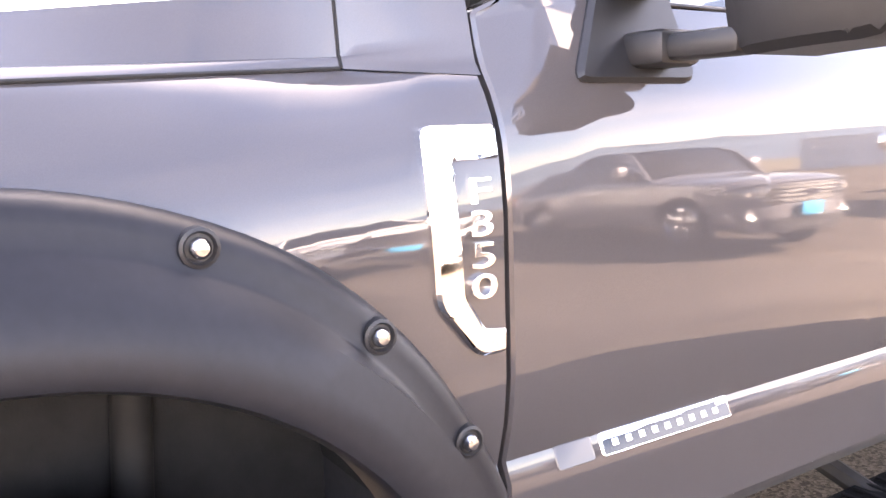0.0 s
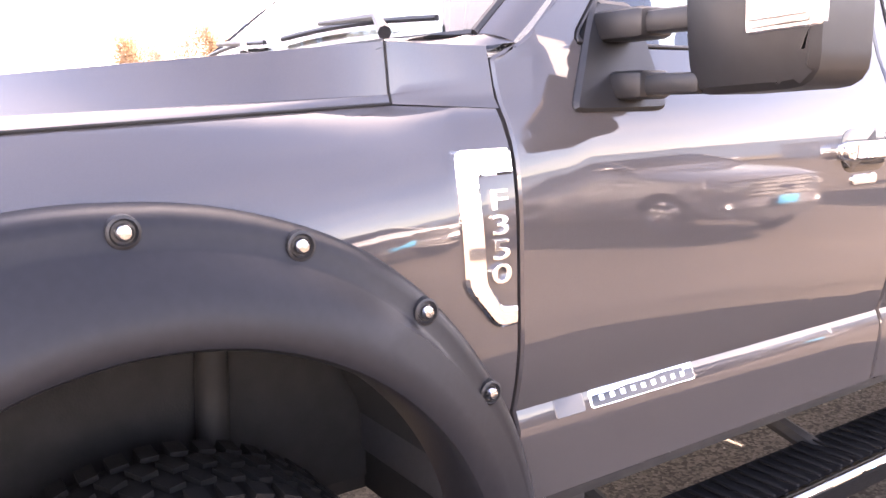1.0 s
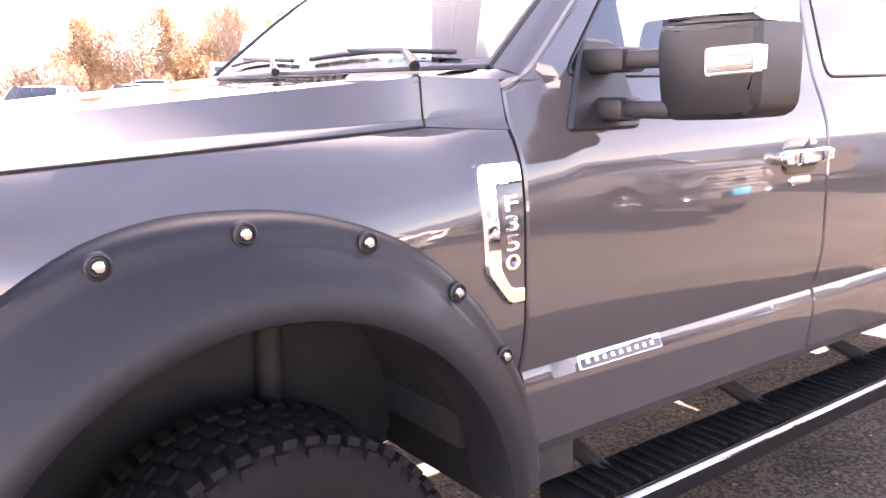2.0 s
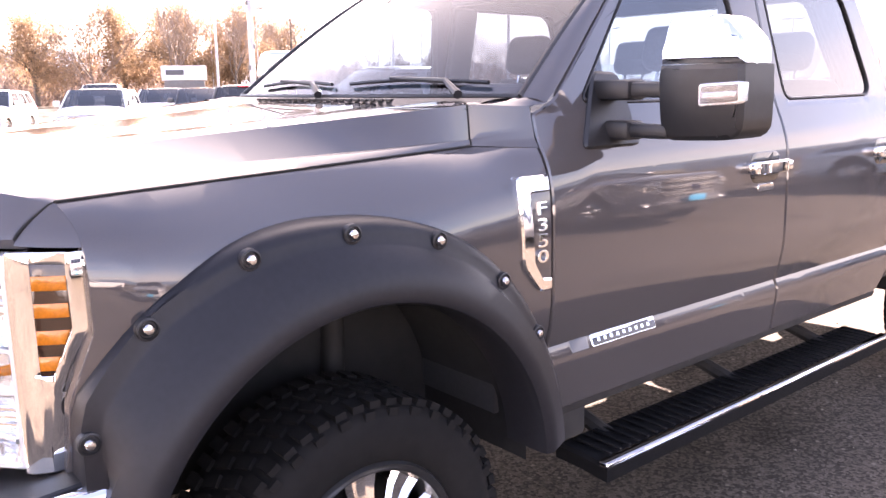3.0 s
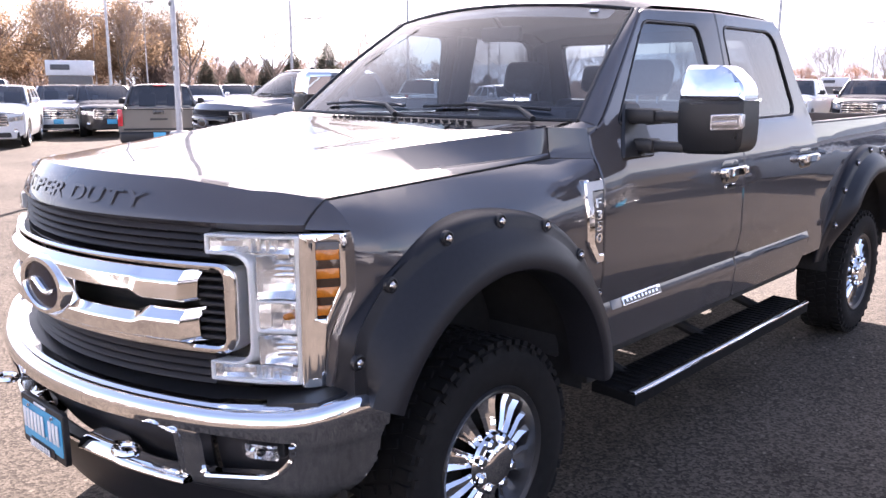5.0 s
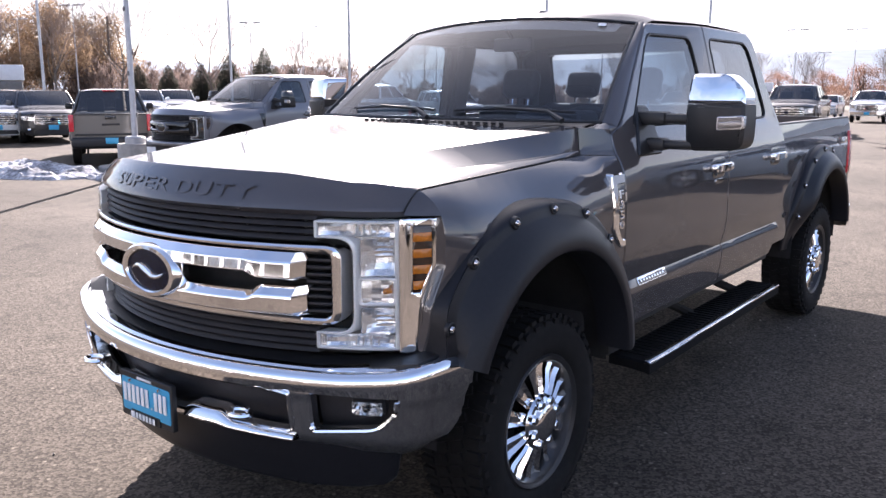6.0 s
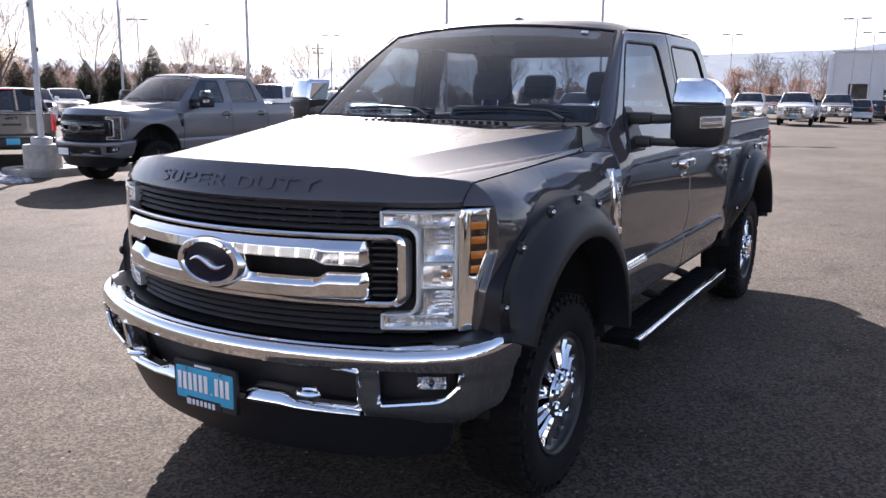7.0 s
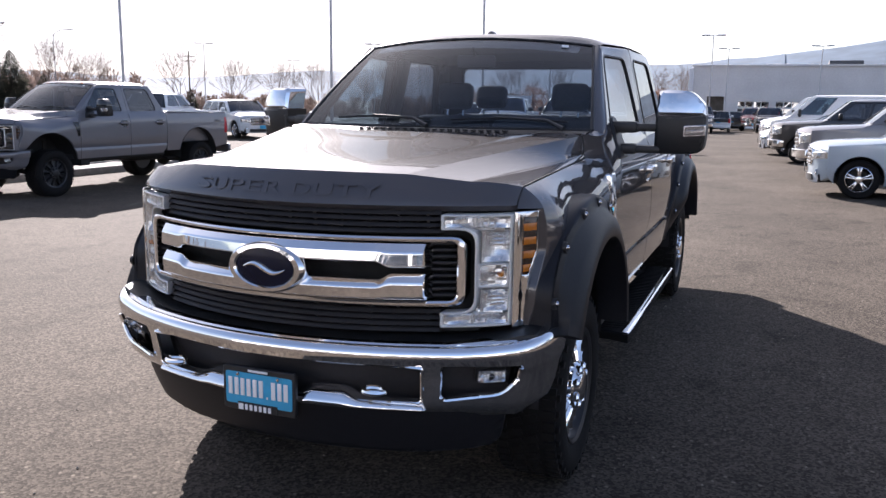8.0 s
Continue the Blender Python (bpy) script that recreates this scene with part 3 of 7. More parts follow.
def flare(root, s, cy, front):
    """Pocket-style fender flare with its bolts, over one wheel."""
    cz = 0.59

    def bolt_r(th):
        return lerp_table([(0, 0.680), (32, 0.683), (60, 0.705), (91, 0.716), (112, 0.742), (128, 0.752), (150, 0.735), (165, 0.735)], th) if th < 138 else min(lerp_table([(128, 0.752), (150, 0.735)], th), 0.598 / math.cos(radians(180 - th)))
    lo, hi = (4.0, 156.0) if front else (9.0, 178.0)
    n = 44

    def prof(th):
        rb = bolt_r(th) if front else 0.712
        ro = rb + 0.030 - (0.019 * smooth01(105, 140, th) if front else 0.0)
        c, q = math.cos(radians(th)), math.sin(radians(th))
        base = side_x(cy + ro * c, cz + ro * q)
        k = 0.0 if front else -0.03
        xb = (1.050 - 0.032 * smooth01(100, 135, th) if front else 1.006)
        ring = [(ro, base - 0.02), (ro, max(base + 0.006, xb - 0.035)), (ro - 0.007, xb - 0.014), (rb + 0.012, xb - 0.004), (rb, xb), (rb - 0.022, xb + 0.005), (rb - 0.030, xb + 0.010),
                (0.655, 0.5 * (xb + 1.112 + k) + 0.008), (0.612, 1.106 + k), (0.578, 1.116 + k), (0.560, 1.110 + k), (0.553, 1.095 + k), (0.553, 0.96)]
        if not front:
            close = 0.85 * smooth01(138, 176, th)
            ring = [(r + close * 0.55 * max(0.0, 0.60 - r), x - close * max(0.0, x - base + 0.012)) for r, x in ring]
        return [(s * x, cy + r * c, cz + r * q) for r, x in ring]
    m = 12
    bm = grid(lambda u, v: prof(lo + (hi - lo) * u)[round(v * m)], n, m, flip=s < 0)
    body = part("fender_flare", bm, FLARE, root, "satin black bolt-on fender flare", 40)
    angles = (147.2, 129.0, 110.7, 91.4, 71.0, 50.2, 32.5) if front else (12.0, 33.0, 54.0, 75.0, 95.0, 116.0, 138.0, 158.0)
    for th in angles:
        r = bolt_r(th) if front else 0.712
        x = 1.052 - 0.032 * smooth01(100, 135, th) if front else 1.008
        p = (s * x, cy + r * math.cos(radians(th)), cz + r * math.sin(radians(th)))
        part("bolt_pocket", lathe([(0.024, -0.01), (0.023, 0.0045), (0.019, 0.006), (0.016, 0.001), (0.001, 0.001)], 16, p) if s > 0 else
             lathe([(0.024, 0.01), (0.023, -0.0045), (0.019, -0.006), (0.016, -0.001), (0.001, -0.001)], 16, p), PLASTIC, body)
        part("bolt", lathe([(0.0125, 0.0), (0.012, s * 0.008), (0.008, s * 0.0135), (0.001, s * 0.015)], 14, p), STEEL, body, "bright steel button-head bolt")


def seat(root, x, y, z, wide, tall=0.62):
    thing = empty("seat")
    thing.parent = root
    box1 = box(bmesh.new(), (x, y, z + 0.10), (wide, 0.50, 0.18), 0.05, seg=3)
    part("cushion", box1, SEAT, thing)
    m = Matrix.Rotation(radians(-14), 3, "X")
    part("backrest", box(bmesh.new(), (x, y + 0.28, z + 0.16 + tall * 0.5), (wide, 0.15, tall), 0.06, m, 3), SEAT, thing)
    for hx in ([x] if wide < 0.8 else [x - wide * 0.30, x + wide * 0.30]):
        head = part("headrest", box(bmesh.new(), (hx, y + 0.40, z + 0.29 + tall), (0.26, 0.11, 0.19), 0.05, m, 3), SEAT, thing)
        part("headrest_post", tube(tube(bmesh.new(), [(hx - 0.06, y + 0.37, z + 0.08 + tall), (hx - 0.06, y + 0.395, z + 0.22 + tall)], 0.007), [(hx + 0.06, y + 0.37, z + 0.08 + tall), (hx + 0.06, y + 0.395, z + 0.22 + tall)], 0.007), STEEL, head)


def pickup_cab(root, paint):
    """Doors with windows, roof, pillars, glass and the inside."""
    f_win = round_poly([(1.745, 1.572), (2.705, 1.560), (2.628, 1.985), (2.185, 1.985)], [0.05, 0.05, 0.05, 0.05])
    r_win = round_poly([(2.925, 1.560), (3.685, 1.565), (3.505, 1.990), (2.860, 1.990)], [0.05, 0.09, 0.10, 0.05])
    f_out = [(1.563, 0.665), (2.848, 0.665), (2.848, 1.50), (2.802, 2.050), (2.205, 2.034), (1.640, 1.580), (1.563, 1.545)]
    r_out = [(2.856, 0.665), (3.80, 0.665), (3.905, 0.80), (3.912, 1.50), (3.60, 2.046), (2.810, 2.050), (2.856, 1.50)]
    r_rad = [0.02, 0.05, 0.05, 0.08, 0.10, 0.01, 0.02]
    f_rad = [0.02, 0.02, 0.02, 0.01, 0.05, 0.03, 0.01]
    for s in (1, -1):
        for name, out, win, hy, gl in (("front_door", f_out, f_win, 2.69, SIDE_GLASS), ("rear_door", r_out, r_win, 3.70, PRIVACY)):
            door = part(name, slab(round_poly(out, f_rad if name == "front_door" else r_rad, 4), side_warp(s), [win], 0.05, 0.005, 0.11, 0.034, flip=s < 0), paint, root)
            cy = sum(p[0] for p in win) / len(win)
            cz = sum(p[1] for p in win) / len(win)
            inner = [(cy + (p[0] - cy) * 0.984, cz + (p[1] - cz) * 0.968) for p in win]
            part("window_seal", slab([(cy + (p[0] - cy) * 1.004, cz + (p[1] - cz) * 1.006) for p in win], lambda u, v, w, s=s: (s * (side_x(u, v) + w + 0.0045), u, v), [inner], 0.03, 0.003, 0.2, 0.1, flip=s < 0),
                 PLASTIC, door)
            part("window_pane", slab(win, lambda u, v, w, s=s: (s * (side_x(u, v) - 0.007 + w), u, v), (), 0.004, 0, 0.2, 0.1, flip=s < 0), gl, door)
            hb = bmesh.new()
            slab(round_poly([(hy - 0.135, 1.302), (hy + 0.135, 1.302), (hy + 0.135, 1.348), (hy - 0.135, 1.348)], 0.018, 4),
                 lambda u, v, w, s=s, hy=hy: (s * (1.004 + 0.046 * (1 - ((u - hy) / 0.16) ** 4) + w), u, v), (), 0.018, 0.006, 0.03, back=True, bm=hb, flip=s < 0)
            box(hb, (s * 1.018, hy - 0.115, 1.325), (0.05, 0.035, 0.036), 0.008)
            box(hb, (s * 1.018, hy + 0.115, 1.325), (0.05, 0.035, 0.036), 0.008)
            handle = part("door_handle", hb, CHROME, door, "chrome pull handle") if paint is GREY_PAINT else part("door_handle", hb, paint, door)
            part("handle_cup", slab(round_poly([(hy - 0.105, 1.268), (hy + 0.105, 1.268), (hy + 0.105, 1.378), (hy - 0.105, 1.378)], 0.05, 5),
                 lambda u, v, w, s=s: (s * (side_x(u, v) + 0.0015 + w * 0.3), u, v), (), 0.006, 0.004, 0.05, 0.03, flip=s < 0), GLOSS_BLACK, handle)
            if name == "front_door":
                part("lock_bezel", slab(round_poly([(hy - 0.055, 1.235), (hy + 0.055, 1.235), (hy + 0.055, 1.262), (hy - 0.055, 1.262)], 0.01, 3),
                     lambda u, v, w, s=s: (s * (side_x(u, v) + 0.006 + w), u, v), (), 0.006, 0.002, flip=s < 0), CHROME, door)
        # A-pillar
        def apillar(u, v, s=s):
            p = Vector(windshield_point(1.0 if s > 0 else 0.0, v))
            yq, zq = 1.615 + (2.200 - 1.615) * v, 1.575 + (2.038 - 1.575) * v
            q = Vector((s * (side_x(yq, zq) - 0.002), yq, zq))
            r = p * (1 - u) + q * u
            r += Vector((s * 0.7, -0.25, 0.25)) * 0.012 * math.sin(math.pi * u)
            return r
        part("a_pillar", grid(apillar, 6, 12, flip=s < 0), paint, root)
        def quarter(u, v, s=s):
            hx, hz = hood_at(1 + 2 * v, 1.372)
            z = 1.566 + (1.452 - 1.566) * v
            p, q = Vector((s * hx, 1.374, hz)), Vector((s * (side_x(1.557, z)), 1.557, z))
            return p * (1 - u) + q * u
        part("cowl_quarter", grid(quarter, 8, 12, flip=s > 0), paint, root)

        def corner(u, v, s=s):
            yq = 1.374 + (1.618 - 1.374) * u
            zq = 1.575 - 0.009 * smooth01(0, 0.75, u) + 0.008 * smooth01(0.75, 1.0, u)
            p = Vector((s * (hood_at(1, 1.372)[0] * (1 - u) + side_x(1.615, 1.573) * u), yq, zq))
            q = Vector((s * (0.80 + 0.062 * u), 1.40 + 0.165 * u, 1.574 + 0.018 * u))
            return p * (1 - v) + q * v + Vector((0, 0, 0.006 * math.sin(math.pi * v)))
        part("cowl_corner", grid(corner, 8, 5, flip=s < 0), paint, root)
    part("roof", grid(roof_point, 40, 30), paint, root)
    part("windshield", grid(windshield_point, 16, 10), WINDSHIELD, root, "clear laminated windshield")
    bm = bmesh.new()
    for pts in ([windshield_point(i / 12, 0) for i in range(13)], [windshield_point(i / 12, 1) for i in range(13)],
                [windshield_point(0, i / 8) for i in range(9)], [windshield_point(1, i / 8) for i in range(9)]):
        tube(bm, pts, 0.009, 6)
    part("windshield_seal", bm, PLASTIC, root)
    shade = slab([(-0.66, 0.86), (0.66, 0.86), (0.68, 0.985), (-0.68, 0.985)], lambda u, v, w: tuple(Vector(windshield_point(0.5 + u / 1.5, v)) + Vector((0, 0.006 + w, 0))), (), 0.002, 0, 0.15, 0.05)
    part("shade_band", shade, PRIVACY, root, "dark tint band along the windshield's top")
    st = slab([(0.565, 0.925), (0.605, 0.925), (0.605, 0.96), (0.565, 0.96)], lambda u, v, w: tuple(Vector(windshield_point(0.5 + u / 1.5, v)) + Vector((0, -0.004 - w, 0.002))), (), 0.001, 0)
    part("sticker", st, PLATE_WHITE, root, "small white windshield sticker")

    # back wall of the cab with its window
    def back_warp(u, v, w):
        return (u, 3.93 - (max(v, 1.5) - 1.5) * 0.60 + w, v)
    part("cab_back", slab([(-0.93, 0.72), (0.93, 0.72), (0.955, 1.50), (0.80, 2.05), (-0.80, 2.05), (-0.955, 1.50)], back_warp,
         [round_poly([(-0.70, 1.60), (0.70, 1.60), (0.63, 1.96), (-0.63, 1.96)], 0.05)], 0.05, 0.004, 0.2, 0.15, flip=True), paint, root)
    part("rear_window", slab([(-0.71, 1.59), (0.71, 1.59), (0.64, 1.97), (-0.64, 1.97)], lambda u, v, w: (u, back_warp(u, v, 0)[1] - 0.02 + w, v), (), 0.004, 0, flip=True), PRIVACY_REAR, root)
    # inside
    part("cabin_floor", box(bmesh.new(), (0, 2.72, 0.72), (1.80, 2.36, 0.06), 0.01), INTERIOR, root)
    part("firewall", box(bmesh.new(), (0, 1.50, 1.105), (1.72, 0.06, 0.90), 0.01), INTERIOR, root)
    part("headliner", grid(lambda a, b: tuple(Vector(roof_point(0.04 + 0.92 * a, 0.05 + 0.92 * b)) - Vector((0, 0, 0.05))), 10, 10, flip=True), INTERIOR, root)
    for s in (1, -1):
        part("door_card", slab([(1.60, 0.72), (3.86, 0.72), (3.86, 1.54), (1.60, 1.54)], lambda u, v, w, s=s: (s * (side_x(u, v) - 0.075 + w), u, v), (), 0.02, 0.004, 0.3, 0.2, back=True, flip=s > 0), INTERIOR, root)
        part("b_pillar_trim", box(bmesh.new(), (s * 0.835, 2.82, 1.76), (0.05, 0.15, 0.48), 0.02, Matrix.Rotation(radians(-13 * s), 3, "Y")), INTERIOR, root)
        part("c_pillar_trim", box(bmesh.new(), (s * 0.80, 3.64, 1.76), (0.05, 0.12, 0.48), 0.02, Matrix.Rotation(radians(-13 * s), 3, "Y") @ Matrix.Rotation(radians(30), 3, "X")), INTERIOR, root)

    def dash(a, b):
        x = -0.84 + 1.68 * a
        return (x, 1.53 + 0.55 * min(1, b * 1.5) - 0.05 * max(0, b - 0.66), 1.545 + 0.012 * math.sin(3 * a) + 0.03 * math.sin(math.pi * min(1, b * 1.5)) - 0.55 * max(0, b - 0.66) / 0.34)
    d = part("dashboard", grid(dash, 16, 12), INTERIOR, root)
    part("binnacle", box(bmesh.new(), (0.40, 1.98, 1.585), (0.40, 0.20, 0.09), 0.035), INTERIOR, d)
    ring = bmesh.new()
    tilt = Matrix.Rotation(radians(62), 3, "X")
    pts = [Vector((0.40, 2.23, 1.47)) + tilt @ Vector((0.19 * math.cos(a), 0.19 * math.sin(a), 0)) for a in [2 * math.pi * i / 28 for i in range(29)]]
    tube(ring, pts, 0.016, 8, False)
    for a in (0, 180, 270):
        tube(ring, [Vector((0.40, 2.23, 1.47)) + tilt @ Vector((0.18 * math.cos(radians(a)), 0.18 * math.sin(radians(a)), 0)), (0.40, 2.22, 1.465)], 0.014)
    box(ring, (0.40, 2.225, 1.468), (0.14, 0.05, 0.11), 0.03, tilt)
    part("steering_wheel", ring, INTERIOR, root)
    seat(root, 0.42, 2.52, 0.86, 0.54)
    seat(root, -0.42, 2.52, 0.86, 0.54)
    seat(root, 0.0, 3.42, 0.86, 1.50)
    part("centre_console", box(bmesh.new(), (0, 2.50, 1.02), (0.26, 0.80, 0.30), 0.04), INTERIOR, root)
    m = part("inside_mirror", box(bmesh.new(), (0, 2.17, 1.955), (0.25, 0.035, 0.07), 0.02), INTERIOR, root)
    part("mirror_stalk", tube(bmesh.new(), [(0, 2.17, 1.98), (0, 2.10, 2.035)], 0.010), INTERIOR, m)
    # cowl with vents and wipers
    def cowl(a, b):
        x = -0.86 + 1.72 * a
        t = abs(x) / 0.86
        return (x, 1.385 - 0.03 * t * t + b * (0.10 + 0.12 * t * t), 1.560 + 0.026 * b + 0.014 * math.sin(math.pi * b))
    c = part("cowl_panel", grid(cowl, 24, 4), PLASTIC, root, "black plastic cowl below the windshield")
    for i in range(20):
        x = -0.42 + 0.84 * i / 19
        part("vent_slat", box(bmesh.new(), (x, 1.440, 1.583), (0.022, 0.085, 0.008), 0.0015, Matrix.Rotation(radians(34), 3, "Z")), PLASTIC, c)
    for x0, x1 in ((-0.62, -0.02), (0.10, 0.74)):
        w = tube(bmesh.new(), [(x1, 1.44, 1.600), (x1 - 0.10, 1.478, 1.640), (x0 + 0.25, 1.490, 1.652)], [0.014, 0.009, 0.006], 8)
        arm = part("wiper_arm", w, PLASTIC, root)
        bl = bmesh.new()
        pts = [windshield_point(0.5 + (x0 + (x1 - x0) * i / 8) / 1.724, 0.06 + 0.02 * math.sin(math.pi * i / 8)) for i in range(9)]
        tube(bl, [(p[0], p[1] - 0.012, p[2] + 0.010) for p in pts], 0.007, 6)
        part("wiper_blade", bl, PLASTIC, arm)
    fin = bmesh.new()
    lathe([(0.050, 0.0), (0.045, 0.016), (0.030, 0.030), (0.002, 0.038)], 20, (-0.02, 2.52, 2.122), "z", fin, 0.6, 1.5)
    part("antenna_base", fin, GLOSS_BLACK, root)


CAB_PARTS = ("front_door", "rear_door", "window_", "a_pillar", "roof", "windshield", "shade_band", "sticker", "cab_back", "rear_window", "headliner", "b_pillar", "c_pillar",
             "inside_mirror", "mirror_stalk", "antenna")


def raise_cab(root, rise=0.028):
    """Stretches the greenhouse from the belt to the roof by its rise."""
    done = set()
    for ob in root.children_recursive:
        if ob.type == "MESH" and ob.name.startswith(CAB_PARTS) and ob.data.name not in done:
            done.add(ob.data.name)
            for v in ob.data.vertices:
                v.co.z += rise * min(1.0, max(0.0, (v.co.z - 1.585) / 0.46))


def pickup_bed(root, paint, bright):
    for s in (1, -1):
        opening = arc(4.985, 0.56, 0.62, 13, 167, 22)
        out = [(3.962, 1.515), (3.958, 0.70)] + [(4.985 - 0.62 * math.cos(radians(13)), 0.70)] + opening[::-1][1:-1] + [(4.985 + 0.62 * math.cos(radians(13)), 0.70), (6.05, 0.76), (6.055, 1.505)]
        side = part("bed_side", slab(out, side_warp(s), (), 0.04, 0.006, 0.1, 0.045, flip=s < 0), paint, root)
        rail = bmesh.new()
        slab([(3.97, 0.0), (6.05, 0.0), (6.05, 0.11), (3.97, 0.11)], lambda u, v, w, s=s: (s * (side_x(u, 1.52) + 0.004 - v), u, 1.515 + w - 0.01 * (v / 0.11) ** 2), (), 0.03, 0.006, 0.3, back=True, bm=rail, flip=s > 0)
        part("rail_cap", rail, PLASTIC, side)
        part("bed_wall", box(bmesh.new(), (s * 0.80, 5.0, 1.18), (0.03, 2.05, 0.62), 0.004), paint, root)
        lamp = part("tail_lamp", slab(round_poly([(5.935, 1.035), (6.075, 1.035), (6.075, 1.40), (5.955, 1.40)], 0.015, 3),
                    lambda u, v, w, s=s: (s * (side_x(u, v) + 0.010 + w - 0.03 * smooth01(6.03, 6.075, u)), u, v), (), 0.09, 0.01, 0.02, 0.1, back=True, flip=s < 0), RED_LENS, root)
        part("reverse_lens", box(bmesh.new(), (s * 0.92, 6.072, 1.15), (0.06, 0.02, 0.09), 0.006), WHITE_LENS, lamp)
        part("side_badge", box(bmesh.new(), (s * 0.966, 5.70, 1.33), (0.006, 0.16, 0.05), 0.002), bright, side)
    part("bed_floor", box(bmesh.new(), (0, 5.0, 0.87), (1.62, 2.06, 0.05), 0.01), PLASTIC, root)
    part("bed_headboard", box(bmesh.new(), (0, 3.985, 1.18), (1.78, 0.045, 0.64), 0.008), paint, root)
    gate = part("tailgate", slab(round_poly([(-0.80, 0.80), (0.80, 0.80), (0.80, 1.505), (-0.80, 1.505)], 0.02, 3), lambda u, v, w: (u, 6.085 + w - 0.01 * (v > 1.42), v),
                [], 0.05, 0.008, 0.2, 0.1, back=True, flip=True), paint, root)
    # Added filler, out of view: stops sun slipping between tailgate and bumper.
    part("bed_sill", box(bmesh.new(), (0, 6.07, 0.775), (1.72, 0.12, 0.13), 0.01), UNDER, root)
    part("gate_handle", box(bmesh.new(), (0, 6.09, 1.38), (0.24, 0.02, 0.07), 0.01), PLASTIC, gate)
    bump = bmesh.new()
    slab(round_poly([(-0.97, 0.56), (0.97, 0.56), (0.97, 0.76), (-0.97, 0.76)], 0.03, 4), lambda u, v, w: (u, 6.24 + w - 0.10 * abs(u) ** 4, v), (), 0.10, 0.02, 0.1, back=True, bm=bump, flip=True)
    part("rear_bumper", bump, bright, root)


def pickup_under(root):
    for s in (1, -1):
        part("frame_rail", box(bmesh.new(), (s * 0.44, 3.10, 0.62), (0.08, 5.8, 0.17), 0.01), UNDER, root)
        for hub in (HUB_F, HUB_R):
            cy = hub - 0.05
            b = bmesh.new()
            def liner(u, v, s=s, cy=cy):
                th = radians(-4 + 188 * u)
                return (s * (0.97 - 0.50 * v), cy + 0.615 * math.cos(th), 0.585 + 0.60 * math.sin(th))
            grid(liner, 24, 4, flip=s > 0, bm=b)
            box(b, (s * 0.50, cy, 0.90), (0.03, 1.20, 0.62), 0)
            part("wheel_well", b, WELL, root)
        part("shock_absorber", tube(bmesh.new(), [(s * 0.56, HUB_F + 0.16, 0.48), (s * 0.52, HUB_F + 0.20, 1.05)], 0.035, 12), UNDER, root)
        part("leaf_spring", box(bmesh.new(), (s * 0.55, HUB_R, 0.50), (0.08, 1.35, 0.06), 0.01), UNDER, root)
        # Bracket made oversized to stop sun leaking past the rocker sill.
        part("mud_bracket", box(bmesh.new(), (s * 0.71, 1.69, 0.66), (0.46, 0.22, 0.27), 0.02), UNDER, root)
    for hub in (HUB_F, HUB_R):
        b = tube(bmesh.new(), [(-0.72, hub, HUB_Z), (0.72, hub, HUB_Z)], 0.05, 12)
        lathe([(0.02, -0.12), (0.13, -0.08), (0.16, 0.0), (0.13, 0.08), (0.02, 0.12)], 20, (-0.12, hub, HUB_Z), "y", b)
        part("axle", b, UNDER, root)
    part("cross_member", box(box(bmesh.new(), (0, 1.9, 0.60), (0.9, 0.14, 0.10), 0.01), (0, 3.7, 0.62), (0.9, 0.12, 0.10), 0.01), UNDER, root)
    part("engine_block", box(bmesh.new(), (0, 0.98, 0.92), (0.70, 0.95, 0.66), 0.06), UNDER, root)
    part("gearbox", box(bmesh.new(), (0, 2.1, 0.66), (0.40, 1.20, 0.30), 0.06), UNDER, root)
    part("fuel_tank", box(bmesh.new(), (0.20, 4.0, 0.62), (0.42, 1.1, 0.28), 0.05), UNDER, root)
    part("exhaust_pipe", tube(bmesh.new(), [(-0.3, 1.6, 0.52), (-0.35, 3.6, 0.55), (-0.6, 4.3, 0.62), (-0.62, 5.9, 0.60), (-0.85, 6.0, 0.58)], 0.05, 12), STEEL, root)
    part("prop_shaft", tube(bmesh.new(), [(-0.05, 2.6, 0.58), (-0.12, HUB_R - 0.1, 0.46)], 0.05, 12), UNDER, root)
    for s in (1, -1):
        part("rocker_sill", box(bmesh.new(), (s * 0.90, 2.72, 0.655), (0.10, 2.30, 0.07), 0.02), UNDER, root)


